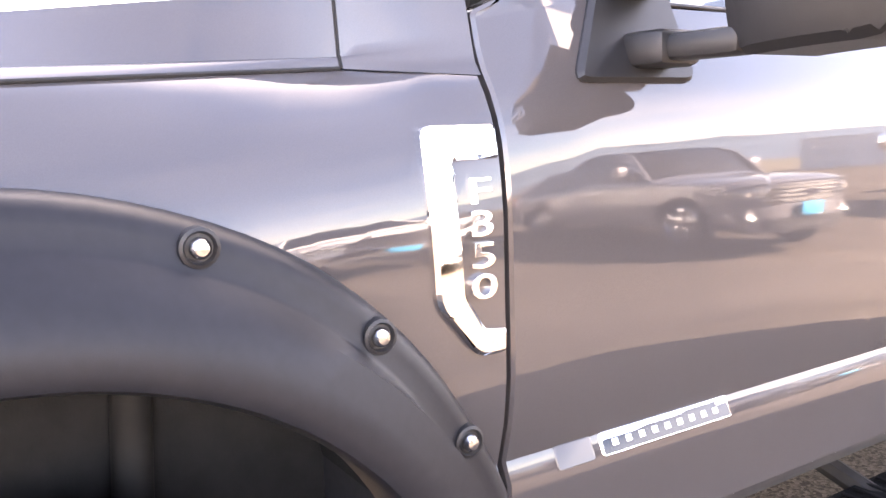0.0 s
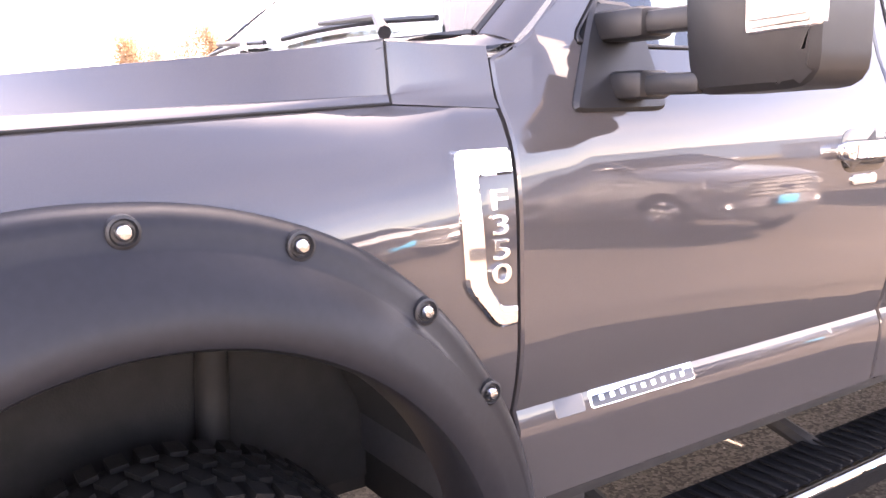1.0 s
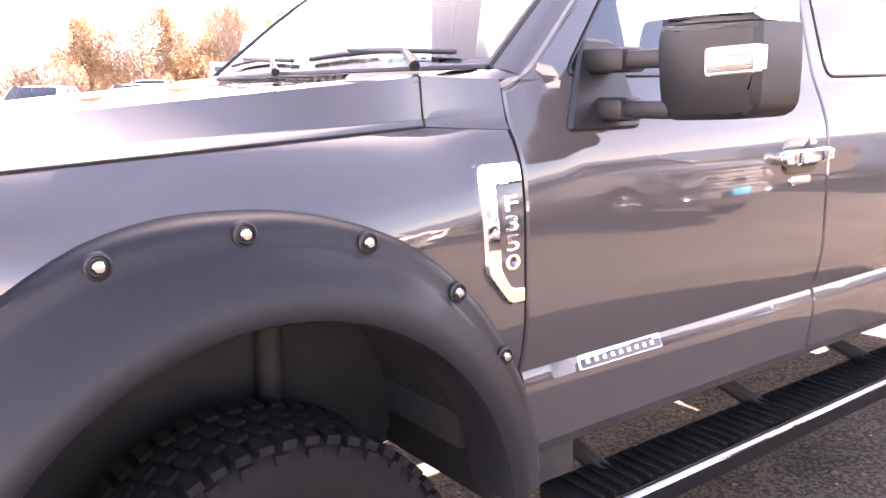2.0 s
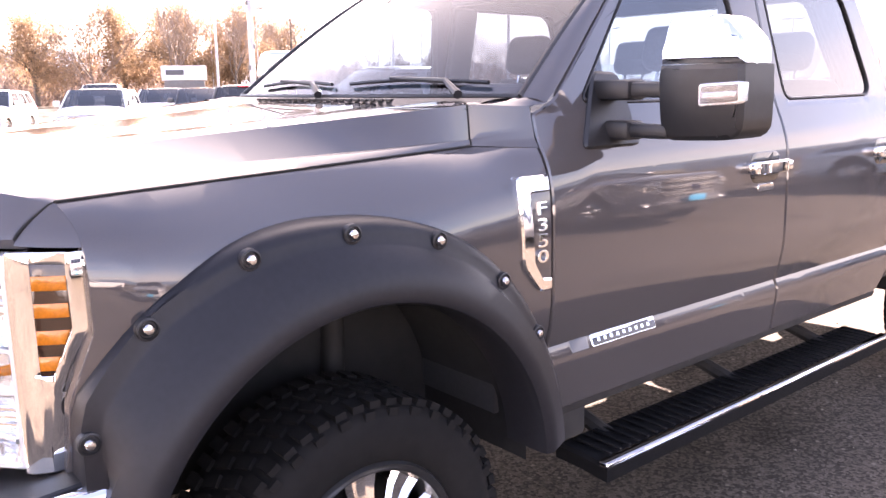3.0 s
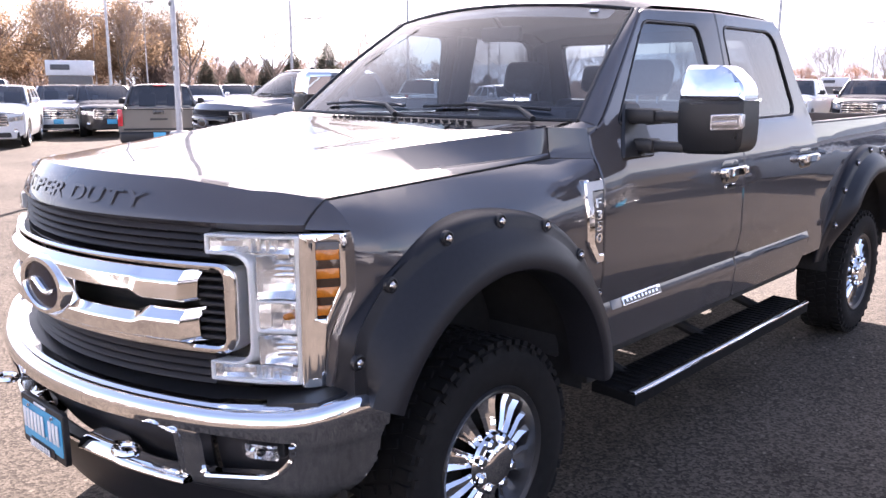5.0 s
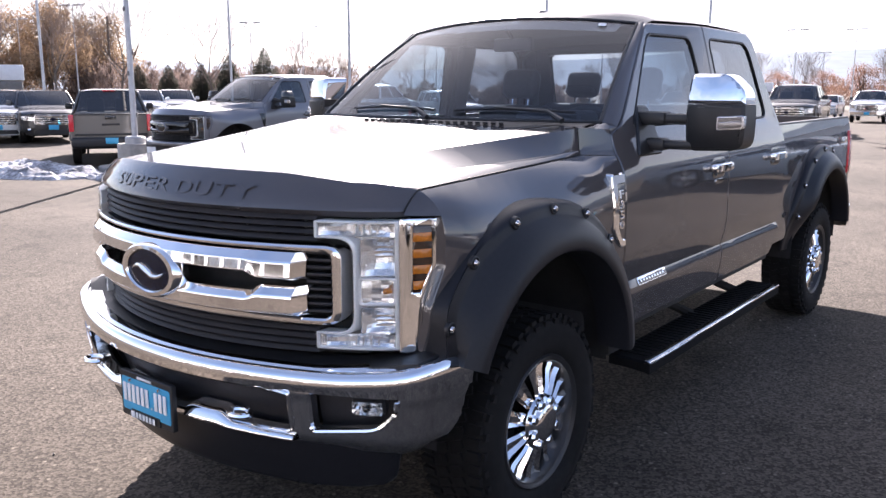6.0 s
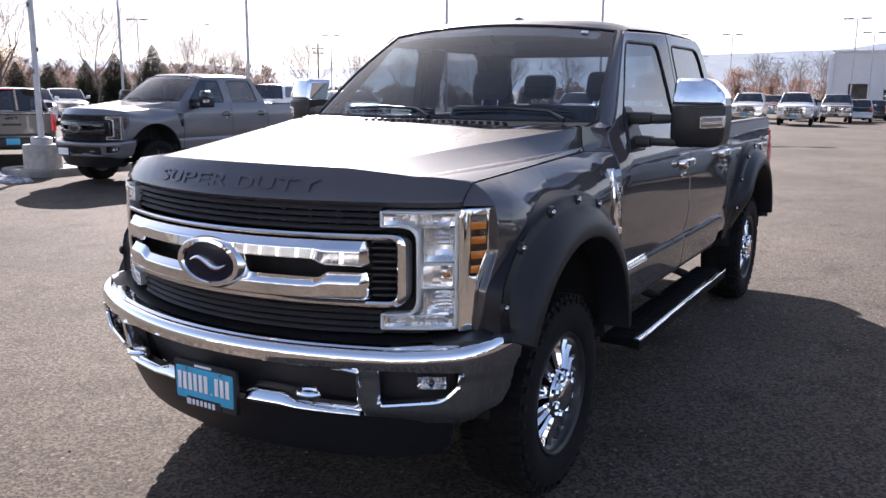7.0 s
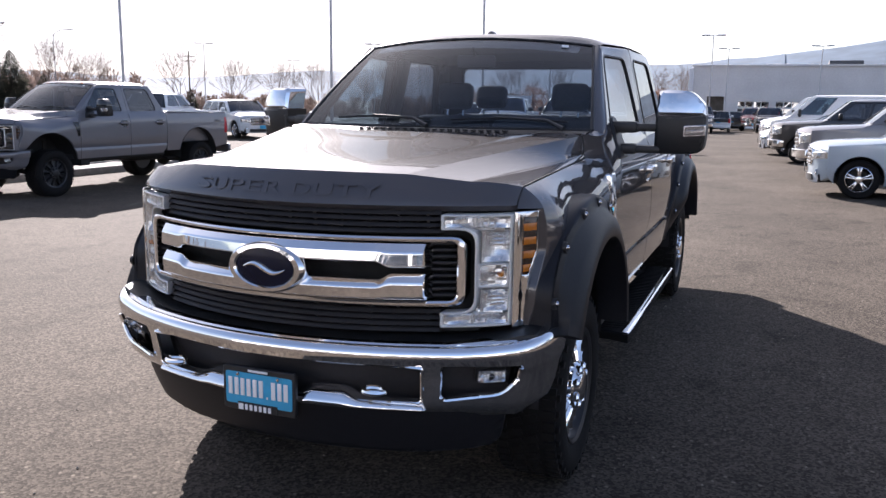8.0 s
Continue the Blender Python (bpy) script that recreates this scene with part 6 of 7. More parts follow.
        part("cab_back", box(bmesh.new(), (0, rr - 0.02, belt - 0.25), (half * 1.76, 0.05, 0.5), 0.01), paint, root)
        part("bed_floor", box(bmesh.new(), (0, (bed + L) / 2, belt - 0.52), (half * 1.7, L - bed, 0.05), 0.01), PLASTIC, root)
    else:
        part("rear_deck", grid(lambda a, b: ((-1 + 2 * a) * half * 0.90, rr - 0.05 + (tail_y - rr + 0.05) * b, belt + 0.012 - 0.02 * b), 4, 3), paint, root)
    part("rear_bumper", box(bmesh.new(), (0, L + 0.03, zb + 0.20), (W * 0.94, 0.16 if bed else 0.14, 0.26 if bed else 0.20), 0.05, seg=3), bright if bed else paint, root)
    part("rear_plate", box(bmesh.new(), (0, L + 0.105 if bed else tail_y + 0.006, zb + 0.24 if bed else belt - 0.30), (0.30, 0.012, 0.15), 0.004), plate_mat, root)
    part("underbody", box(bmesh.new(), (0, L / 2, zb + 0.10), (W * 0.80, L * 0.92, 0.16), 0.03), UNDER, root)
    part("cabin", box(bmesh.new(), (0, (cowl + rr) / 2 + 0.15, belt - 0.18), (W * 0.82, rr - cowl - 0.1, 0.30), 0.06), INTERIOR, root)
    if bed:
        part("brake_lamp", box(bmesh.new(), (0, r1 + 0.04, H - 0.055), (0.34, 0.05, 0.035), 0.01), RED_LENS, root)
    for sx_ in (-0.38, 0.38):
        part("seat", box(box(bmesh.new(), (sx_, r0 + 0.45, belt + 0.08), (0.46, 0.14, 0.55), 0.05), (sx_, r0 + 0.50, belt + 0.42), (0.24, 0.10, 0.16), 0.04), SEAT, root)
    return root


def stand(x, y, yaw):
    """A pose on the lot, turned by yaw."""
    return pose(x, y, lot_z(y), 0, 0, yaw)


def parked(ob, x, y, yaw, label, group):
    """Stands a vehicle with its nose at x, y; yaw 0 faces -y, -90 faces -x."""
    ob.matrix_basis = stand(x, y, yaw)
    return tagged(ob, label, "pickup truck" if "pickup" in ob.name else ob.name.split(".")[0], group)


ROW = "vehicles parked along the lot's edge"
grey_mate = crew_cab_pickup("parked_pickup", GREY_PAINT_B, GREY_PAINT_B, GLOSS_BLACK, PLASTIC, full=False)
grey_mate.matrix_basis = pose(-10.80, 7.20, 0) @ Matrix.Diagonal((0.94, 0.97, 0.94, 1))
tagged(grey_mate, "lifted grey crew-cab pickup with black wheels beside a kerb", "pickup truck", ROW)
plate(grey_mate, (-0.3, -0.20, 0.66), False)
for i in range(5):
    part("roof_marker", box(bmesh.new(), (-0.44 + 0.22 * i, 2.22, 2.095), (0.07, 0.10, 0.035), 0.012), AMBER, grey_mate)

suv_b = vehicle("suv", BLUE_PAINT, ALUMINIUM, plate_mat=PLASTIC)
parked(suv_b, 2.33, 15.6, -90, "ice-blue sport utility vehicle with five-spoke alloy wheels", ROW)
pk = vehicle("pickup", GREY_PAINT_B, ALUMINIUM, plate_mat=PLASTIC)
parked(pk, 2.15, 19.9, -90, "grey pickup with bright bumper and grille", ROW)
pk_b = vehicle("pickup", BLACK_PAINT, ALUMINIUM, plate_mat=PLASTIC)
parked(pk_b, 1.5, 25.6, -90, "black pickup with bright bumper and grille", ROW)
sed = vehicle("sedan", WHITE_PAINT, ALUMINIUM, plate_mat=PLASTIC)
parked(sed, 1.1, 29.6, -90, "white sedan parked nose out", ROW)
van_a = vehicle("van", WHITE_PAINT, STEEL, plate_mat=PLASTIC)
parked(van_a, 1.1, 34.6, -90, "white low-roof cargo van", ROW)
copy_thing(van_a, stand(0.9, 38.4, -90))
suv_w = vehicle("suv", WHITE_PAINT, ALUMINIUM, plate_mat=PLATE_BLUE)
parked(suv_w, -24.8, 10.4, 62, "white sport utility vehicle with a bright grille", ROW)
suv_g = vehicle("suv", GREY_PAINT_B, ALUMINIUM, plate_mat=PLATE_BLUE)
parked(suv_g, 5.2, 8.6, -84, "grey sport utility vehicle with a bright grille", ROW)
blk = vehicle("suv", BLACK_PAINT, ALUMINIUM)
parked(blk, -23.6, 11.6, 70, "black sport utility vehicle with dark glass", ROW)
pk_w = vehicle("pickup", WHITE_PAINT, ALUMINIUM)
parked(pk_w, -4.9, 50.2, 6, "white pickup with bright grille facing down the aisle", ROW)
copy_thing(pk_w, stand(-8.3, 53.7, 6))
pk_r = vehicle("pickup", RED_PAINT, ALUMINIUM)
parked(pk_r, -0.3, 72.2, 4, "dark red pickup with bright bumper", ROW)
sil = vehicle("suv", SILVER_PAINT, ALUMINIUM)
parked(sil, -13.4, 64.0, 4, "silver sport utility vehicle with dark glass", ROW)
copy_thing(pk, stand(-3.6, 59.4, 4))
copy_thing(pk_b, stand(1.1, 65.2, 4))
copy_thing(suv_w, stand(-3.0, 70.0, 184))
copy_thing(blk, stand(-2.1, 78.0, 180))
copy_thing(sil, stand(-6.1, 63.0, 4))
copy_thing(pk_r, stand(-9.4, 69.0, 4))
copy_thing(suv_w, stand(-21.3, 7.0, 62))
copy_thing(blk, stand(-29.5, 14.2, 64))
copy_thing(pk_b, stand(-6.6, 31.0, 8))
copy_thing(pk_w, stand(-8.9, 29.5, 8))
copy_thing(sil, stand(-12.0, 33.0, 8))
copy_thing(suv_w, stand(-19.2, 28.2, 60))
copy_thing(pk_w, stand(-23.0, 28.2, 190))
copy_thing(suv_w, stand(-31.5, 20.0, 60))
copy_thing(sil, stand(-34.0, 23.5, 60))
copy_thing(pk_w, stand(-36.0, 12.0, 66))
copy_thing(suv_w, stand(-27.0, 5.2, 62))
for x in (6.6, 10.2, 13.6):
    copy_thing(sil if x < 9 else pk_w, stand(x, 66.0, 184))
# Unseen vehicles, made up as pale shapes for doors and chrome to mirror.
for i, (src, x, y, a) in enumerate(((pk_w, 6.0, 4.6, -84), (sil, 6.4, 0.4, -84), (pk_w, 8.5, -5.0, -80), (suv_w, 10.0, -10.0, -75))):
    copy_thing(src, stand(x + 0.8, y, a))
tan = vehicle("pickup", TAN_PAINT, ALUMINIUM, PLASTIC)
f = Vector((-0.86, 0.51, 0)).normalized()
parked(tan, -14.8 + 5.25 * f.x, 8.4 + 5.25 * f.y, 59.5 + 180, "bronze mid-size pickup with a dark lower tail", ROW)
tan.matrix_basis = tan.matrix_basis @ Matrix.Diagonal((0.89, 0.89, 0.89, 1))


# ---- surroundings ----
def bearing(az, d, z=0.0):
    """A place on the ground by its bearing from the walk's end part, z above it."""
    y = -2.4 + d * math.cos(radians(az))
    return Vector((2.1 + d * math.sin(radians(az)), y, z + max(-1.0, lot_z(y))))


def lamp_post(h, heads=2, base=False, mat=POLE, r=0.07):
    post = empty("lamp_post")
    part("pole", tube(bmesh.new(), [(0, 0, 0.6 if base else 0.0), (0, 0, h * 0.5), (0, 0, h)], [r, r * 0.85, r * 0.65], 12), mat, post)
    if base:
        b = lathe([(0.36, 0.0), (0.36, 0.60), (0.345, 0.625), (0.02, 0.625)], 28, (0, 0, 0), "z")
        part("concrete_base", b, CONCRETE, post, "round concrete footing")
        part("base_cover", lathe([(0.20, 0.62), (0.20, 0.74), (0.17, 0.77), (0.06, 0.77)], 20, (0, 0, 0), "z"), mat, post)
    if heads == 2:
        part("cross_arm", box(bmesh.new(), (0, 0, h - 0.05), (1.5, 0.07, 0.07), 0.02), mat, post)
        for s in (1, -1):
            part("lamp_head", box(bmesh.new(), (s * 0.72, 0, h + 0.0), (0.85, 0.42, 0.13), 0.04), POLE_DARK if mat is not POLE else POLE, post)
    elif heads == 1:
        part("curved_arm", tube(bmesh.new(), [(0, 0, h - 0.3), (0.35, 0, h + 0.10), (1.0, 0, h + 0.35), (1.9, 0, h + 0.42)], 0.035, 8), mat, post)
        part("lamp_head", box(bmesh.new(), (2.15, 0, h + 0.41), (0.60, 0.22, 0.12), 0.05), mat, post)
    return post


POSTS = "lamp posts of the parking lot"
near_post = lamp_post(9.5, 2, True, r=0.062)
near_post.matrix_basis = pose(-13.0, 7.88, 0, 0, 0, 40)
tagged(near_post, "galvanised lamp post on a round concrete footing", "lamp post", POSTS)
marks = part("tape_mark", tube(bmesh.new(), [(0.066, 0, 1.6), (0.064, 0, 1.75)], 0.012, 6), POLE_DARK, near_post)
for i in range(9):
    a = i * 2.1
    p = part("tape_mark", box(bmesh.new(), (0.068 * math.cos(a), 0.068 * math.sin(a), 1.2 + 0.42 * i), (0.03, 0.05, 0.09), 0.005, Matrix.Rotation(a, 3, "Z")), POLE_DARK, near_post)
two = lamp_post(9.0, 2)
two.matrix_basis = Matrix.Translation(bearing(-4.6, 87)) @ pose(0, 0, 0, 0, 0, 5)
tagged(two, "tall grey lamp post with two flat heads", "lamp post", POSTS)
for az, d, yaw in ((-11.7, 104, 10), (-15.0, 103, 0), (-26.9, 102, 20), (-38.0, 109, 30), (-50.2, 94, 35), (-32.2, 142, 30), (-8.9, 200, 0), (-9.0, 170, 0), (-13.5, 160, 5), (-7.4, 190, 0), (-31.0, 170, 0), (-60.8, 82, 20), (-64.0, 100, 30)):
    copy_thing(two, Matrix.Translation(bearing(az, d)) @ pose(0, 0, 0, 0, 0, yaw))
for az, size in ((-3.6, 0.85), (1.9, 0.87)):
    copy_thing(two, Matrix.Translation(bearing(az, 86)) @ pose(0, 0, 0, 0, 0, 6) @ Matrix.Scale(size, 4))
one = lamp_post(9.0, 1)
one.matrix_basis = Matrix.Translation(bearing(-46.9, 104)) @ pose(0, 0, 0, 0, 0, 10)
tagged(one, "street lamp with one curved arm", "street lamp", POSTS)
tall = lamp_post(10.0, 2, r=0.085)
tall.matrix_basis = pose(-20.4, 36.4, lot_z(36.4), 0, 0, 15)
tagged(tall, "tall lamp post rising over the parked vehicles", "lamp post", POSTS)
for x, y in ((-30.8, 32.5), (-14.1, 42.6)):
    copy_thing(tall, pose(x, y, lot_z(y), 0, 0, 25))
for az, d in ((-51.2, 55), (-62.4, 50)):
    copy_thing(tall, Matrix.Translation(bearing(az, d)) @ pose(0, 0, 0, 0, 0, 25))
util = empty("utility_pole")
part("pole", tube(bmesh.new(), [(0, 0, 0), (0, 0, 10.5)], [0.15, 0.11], 10), BARK, util)
for z in (9.6, 8.8):
    part("cross_arm", box(bmesh.new(), (0, 0, z), (2.2, 0.1, 0.12), 0.02), BARK, util)
util.matrix_basis = Matrix.Translation(bearing(-59.0, 110))
tagged(util, "weathered wooden utility pole with cross arms", "utility pole")
copy_thing(util, Matrix.Translation(bearing(-38.9, 150)) @ pose(0, 0, 0, 0, 0, 50))


def kerb_island():
    """Raised strip with kerbs and gravel beside the grey pickup."""
    x0, x1, y0, y1 = -13.95, -12.55, 7.35, 30.0
    out = round_poly([(x0, y0), (x1, y0), (x1, y1), (x0, y1)], 0.6, 8)
    inn = round_poly([(x0 + 0.16, y0 + 0.16), (x1 - 0.16, y0 + 0.16), (x1 - 0.16, y1 - 0.16), (x0 + 0.16, y1 - 0.16)], 0.45, 8)
    k = part("kerb", slab(out, lambda u, v, w: (u, v, 0.15 + w), [inn], 0.16, 0.02), KERB)
    tagged(k, "pale concrete kerb round a gravel island", "kerb", kind="structure")
    g = part("gravel_bed", slab(inn, lambda u, v, w: (u, v, 0.11 + w + 0.05 * noise.noise((u * 1.3, v * 1.3, 0))), (), 0.1, 0, 0.5, 0.5), GRAVEL)
    tagged(g, "loose brown gravel inside the kerbs", "gravel", kind="stuff")


kerb_island()


def heap(name, cx, cy, lx, ly, h, seed, mat):
    def at(a, b):
        u, v = -1 + 2 * a, -1 + 2 * b
        r = math.hypot(u, v)
        z = h * max(0.0, 1 - r * r) ** 0.7 * (0.75 + 0.6 * noise.noise((u * 2.2 + seed, v * 2.2, seed))) + 0.16 * h * noise.noise((u * 9, v * 7, seed)) + 0.09 * h * noise.noise((u * 21, v * 15, seed)) * (r < 0.95)
        ang = 1 + 0.18 * noise.noise((math.atan2(v, u) * 1.2, seed, 0.3))
        return (cx + u * lx * ang, cy + v * ly * ang, max(-0.02, z) if r < 1 else -0.02)
    return part(name, grid(at, 80, 50), mat)


tagged(heap("snow_bank", -14.7, 6.6, 1.9, 0.9, 0.30, 3.1, SNOW), "old dirty snow bank melting by the kerb", "snow bank")
tagged(heap("snow_lump", -12.6, 6.9, 0.5, 0.3, 0.12, 7.7, SNOW), "small lump of old snow on the asphalt", "snow lump")


# far building with its bays
def far_building():
    root = empty("service_building")
    root.matrix_basis = Matrix.Translation((-0.75, 88, lot_z(88)))
    H = 6.2
    doors = [(-1.7 + i * 3.62, i) for i in range(9)]
    holes = [[(x, 0.05), (x + 3.1, 0.05), (x + 3.1, 2.75), (x, 2.75)] for x, i in doors]
    holes.append([(-4.7, 0.05), (-3.0, 0.05), (-3.0, 3.2), (-4.7, 3.2)])
    part("wall", slab([(-6.2, 0.0), (60.0, 0.0), (60.0, H), (-6.2, H)], lambda u, v, w: (u, -w, v), holes, 0.35, 0.01), WALL, root, "grey stucco wall")
    part("side_wall", box(bmesh.new(), (-6.05, 10.2, H / 2), (0.3, 19.6, H), 0.01), WALL, root)
    part("corner_pier", box(bmesh.new(), (-6.35, -0.12, H / 2 - 0.1), (0.42, 0.42, H - 0.2), 0.02), WALL_LIGHT, root, "white corner pier")
    part("roof", box(bmesh.new(), (26.9, 10.2, H - 0.15), (66.0, 19.6, 0.2), 0.02), TRIM_DARK, root)
    part("roof_trim", box(bmesh.new(), (26.9, -0.03, H + 0.08), (66.4, 0.30, 0.20), 0.02), WALL, root)
    part("roof_unit", box(bmesh.new(), (8.4, 6.0, H + 0.4), (3.2, 1.8, 0.8), 0.05), TRIM_DARK, root)
    part("skylight", box(bmesh.new(), (3.0, 6.0, H + 0.25), (4.6, 1.6, 0.5), 0.05), WALL_LIGHT, root)
    part("inside_wall", box(bmesh.new(), (26.9, 2.4, 2.0), (66.0, 0.2, 4.0), 0.02), ROOM, root)
    for x, i in doors:
        d = empty("bay_door")
        d.parent = root
        for k in range(5):
            part("rail", box(bmesh.new(), (x + 1.55, 0.20, 0.10 + 0.66 * k), (3.1, 0.06, 0.12), 0.01), WALL_LIGHT, d)
        for k in range(5):
            part("stile", box(bmesh.new(), (x + 0.04 + 0.755 * k, 0.20, 1.4), (0.08, 0.07, 2.7), 0.01), WALL_LIGHT, d)
        for k in range(4):
            part("pane", box(bmesh.new(), (x + 1.55, 0.23, 0.43 + 0.66 * k), (3.0, 0.012, 0.56), 0.0), PANE if k else WALL_LIGHT, d)
    tagged(root, "long grey service building with glazed bay doors", "building")


far_building()


def showroom():
    """The glazed building that stands behind the walk and mirrors in the chrome."""
    root = empty("showroom")
    root.matrix_basis = Matrix.Translation((0, -27, 0))
    H = 6.0
    holes = [[(-17.5 + 3.6 * i, 0.3), (-14.4 + 3.6 * i, 0.3), (-14.4 + 3.6 * i, 3.6), (-17.5 + 3.6 * i, 3.6)] for i in range(11)]
    part("wall", slab([(-22, 0), (26, 0), (26, H), (-22, H)], lambda u, v, w: (-u, w, v), holes, 0.3, 0.01), WALL_LIGHT, root, "white panel facade")
    part("back_wall", box(bmesh.new(), (-2, -6, H / 2), (48, 0.3, H), 0.01), WALL, root)
    part("roof", box(bmesh.new(), (-2, -3, H - 0.1), (48, 6, 0.2), 0.01), TRIM_DARK, root)
    for i in range(11):
        for k in (0, 1, 2):
            part("window_pane", box(bmesh.new(), (15.95 - 3.6 * i, -0.15, 0.85 + 1.1 * k), (3.1, 0.012, 1.06), 0), PANE, root)
            part("window_bar", box(bmesh.new(), (15.95 - 3.6 * i, -0.12, 1.40 + 1.1 * k), (3.1, 0.08, 0.08), 0.01), WALL_LIGHT, root)
    tagged(root, "white showroom building with tall panes", "building")


showroom()

sign = empty("pylon_sign")
part("sign_box", box(bmesh.new(), (0, 0, 2.75), (3.0, 0.5, 1.0), 0.06), WALL_LIGHT, sign, "white upper sign box")
part("sign_panel", box(bmesh.new(), (0, 0, 1.85), (2.7, 0.42, 0.75), 0.03), POLE_DARK, sign, "grey lower panel")
part("sign_badge", box(bmesh.new(), (-0.6, -0.26, 2.8), (1.2, 0.05, 0.35), 0.02), TRIM_DARK, sign)
part("sign_base", box(bmesh.new(), (0, 0, 0.72), (2.9, 0.6, 1.44), 0.05), WALL_LIGHT, sign)
sign.matrix_basis = Matrix.Translation(bearing(-65.0, 62)) @ pose(0, 0, 0, 0, 0, 62)
tagged(sign, "white pylon sign with a dark panel", "sign")
copy_thing(sign, Matrix.Translation(bearing(-17.0, 105)) @ pose(0, 0, 0, 0, 0, 12))


# ---- trees ----
def bare_tree(h, seed, spread=0.55, depth=6):
    rng = random.Random(seed)
    root = empty("bare_tree")
    trunk, twigs = bmesh.new(), bmesh.new()

    share = (0.26, 0.22, 0.17, 0.13, 0.10, 0.08, 0.06)

    def grow(p, d, r, level):
        length = h * share[level] * rng.uniform(0.75, 1.2)
        q = p + d * length
        mid = p + d * length * 0.5 + Vector((rng.uniform(-1, 1), rng.uniform(-1, 1), 0)) * length * 0.06
        tube(trunk if level < 2 else twigs, [p, mid, q], [r, r * 0.85, r * 0.7], 6 if level < 2 else 3, False)
        if level >= depth:
            return
        count = (5, 4, 3, 3, 2, 2)[level]
        for i in range(count):
            t = rng.uniform(0.45, 1.0) if i else 1.0
            a = rng.uniform(0, 2 * math.pi)
            side = Vector((math.cos(a), math.sin(a), 0))
            nd = (d + side * (rng.uniform(0.05, 0.25) if i == 0 else rng.uniform(0.7, 1.25)) * spread + Vector((0, 0, 0.16))).normalized()
            grow(p + d * length * t, nd, max(0.008, r * 0.56), level + 1)
    grow(Vector((0, 0, 0)), Vector((0, 0, 1)), h * 0.0095, 0)
    part("trunk", trunk, BARK, root)
    tw = part("crown", twigs, TWIG, root)
    return root


def leafy_tree(h, seed, mat, droop=0.0, n=20000):
    rng = random.Random(seed)
    root = empty("tree")
    trunk, crown = bmesh.new(), bmesh.new()
    tube(trunk, [(0, 0, 0), (0.05 * h * 0.3, 0, h * 0.3), (0, 0.02 * h, h * 0.75)], [h * 0.028, h * 0.02, h * 0.006], 8)
    clumps = []
    for i in range(44):
        a, q = rng.uniform(0, 2 * math.pi), rng.random() ** 0.6
        z = rng.uniform(0.30, 0.92)
        rad = h * 0.40 * q * math.sqrt(max(0.05, 1 - ((z - 0.5) / 0.5) ** 2))
        c = Vector((rad * math.cos(a), rad * math.sin(a), z * h))
        clumps.append((c, h * rng.uniform(0.09, 0.17)))
        if i % 2 == 0:
            tube(trunk, [(0, 0, h * rng.uniform(0.2, 0.5)), tuple(c)], [h * 0.010, h * 0.003], 5)
    for i in range(n):
        c, r = clumps[rng.randrange(len(clumps))]
        v = Vector((rng.gauss(0, 1), rng.gauss(0, 1), rng.gauss(0, 1))).normalized() * r * rng.random() ** 0.35
        if droop:
            v.z -= droop * h * rng.random() ** 2 * 0.25
        p = c + v
        p.z = max(p.z, 0.4)
        u = Vector((rng.uniform(-1, 1), rng.uniform(-1, 1), rng.uniform(-1, 1) - droop)).normalized()
        w = u.cross(Vector((rng.uniform(-1, 1), rng.uniform(-1, 1), rng.uniform(-1, 1)))).normalized()
        s = h * rng.uniform(0.005, 0.010)
        vs = [crown.verts.new(p + u * s * 1.6), crown.verts.new(p + w * s * 0.7), crown.verts.new(p - u * s * 1.2), crown.verts.new(p - w * s * 0.7)]
        crown.faces.new(vs)
    part("trunk", trunk, BARK, root)
    part("crown", crown, mat, root)
    return root


def conifer(h, seed, n=22000):
    rng = random.Random(seed)
    root = empty("conifer")
    part("trunk", tube(bmesh.new(), [(0, 0, 0), (0, 0, h)], [h * 0.022, h * 0.004], 8), BARK, root)
    crown = bmesh.new()
    for i in range(n):
        t = 1 - rng.random() ** 0.62
        a = rng.uniform(0, 2 * math.pi)
        z = h * (0.05 + 0.93 * t)
        bough = 0.82 + 0.62 * noise.noise((math.cos(a) * 1.9, math.sin(a) * 1.9, t * 8 + seed))
        rad = h * 0.42 * (1 - t) ** 0.62 * bough * rng.random() ** 0.5
        p = Vector((rad * math.cos(a), rad * math.sin(a), z - rad * 0.25))
        out = Vector((math.cos(a), math.sin(a), rng.uniform(-0.5, 0.25))).normalized()
        w = out.cross(Vector((rng.uniform(-1, 1), rng.uniform(-1, 1), 1))).normalized()
        s = h * rng.uniform(0.010, 0.020) * (1.1 - 0.6 * t)
        vs = [crown.verts.new(p + out * s * 1.7), crown.verts.new(p + w * s * 0.5), crown.verts.new(p - out * s), crown.verts.new(p - w * s * 0.5)]
        crown.faces.new(vs)
    part("crown", crown, NEEDLES, root)
    return root


TREES = "trees round the lot"
protos = {}
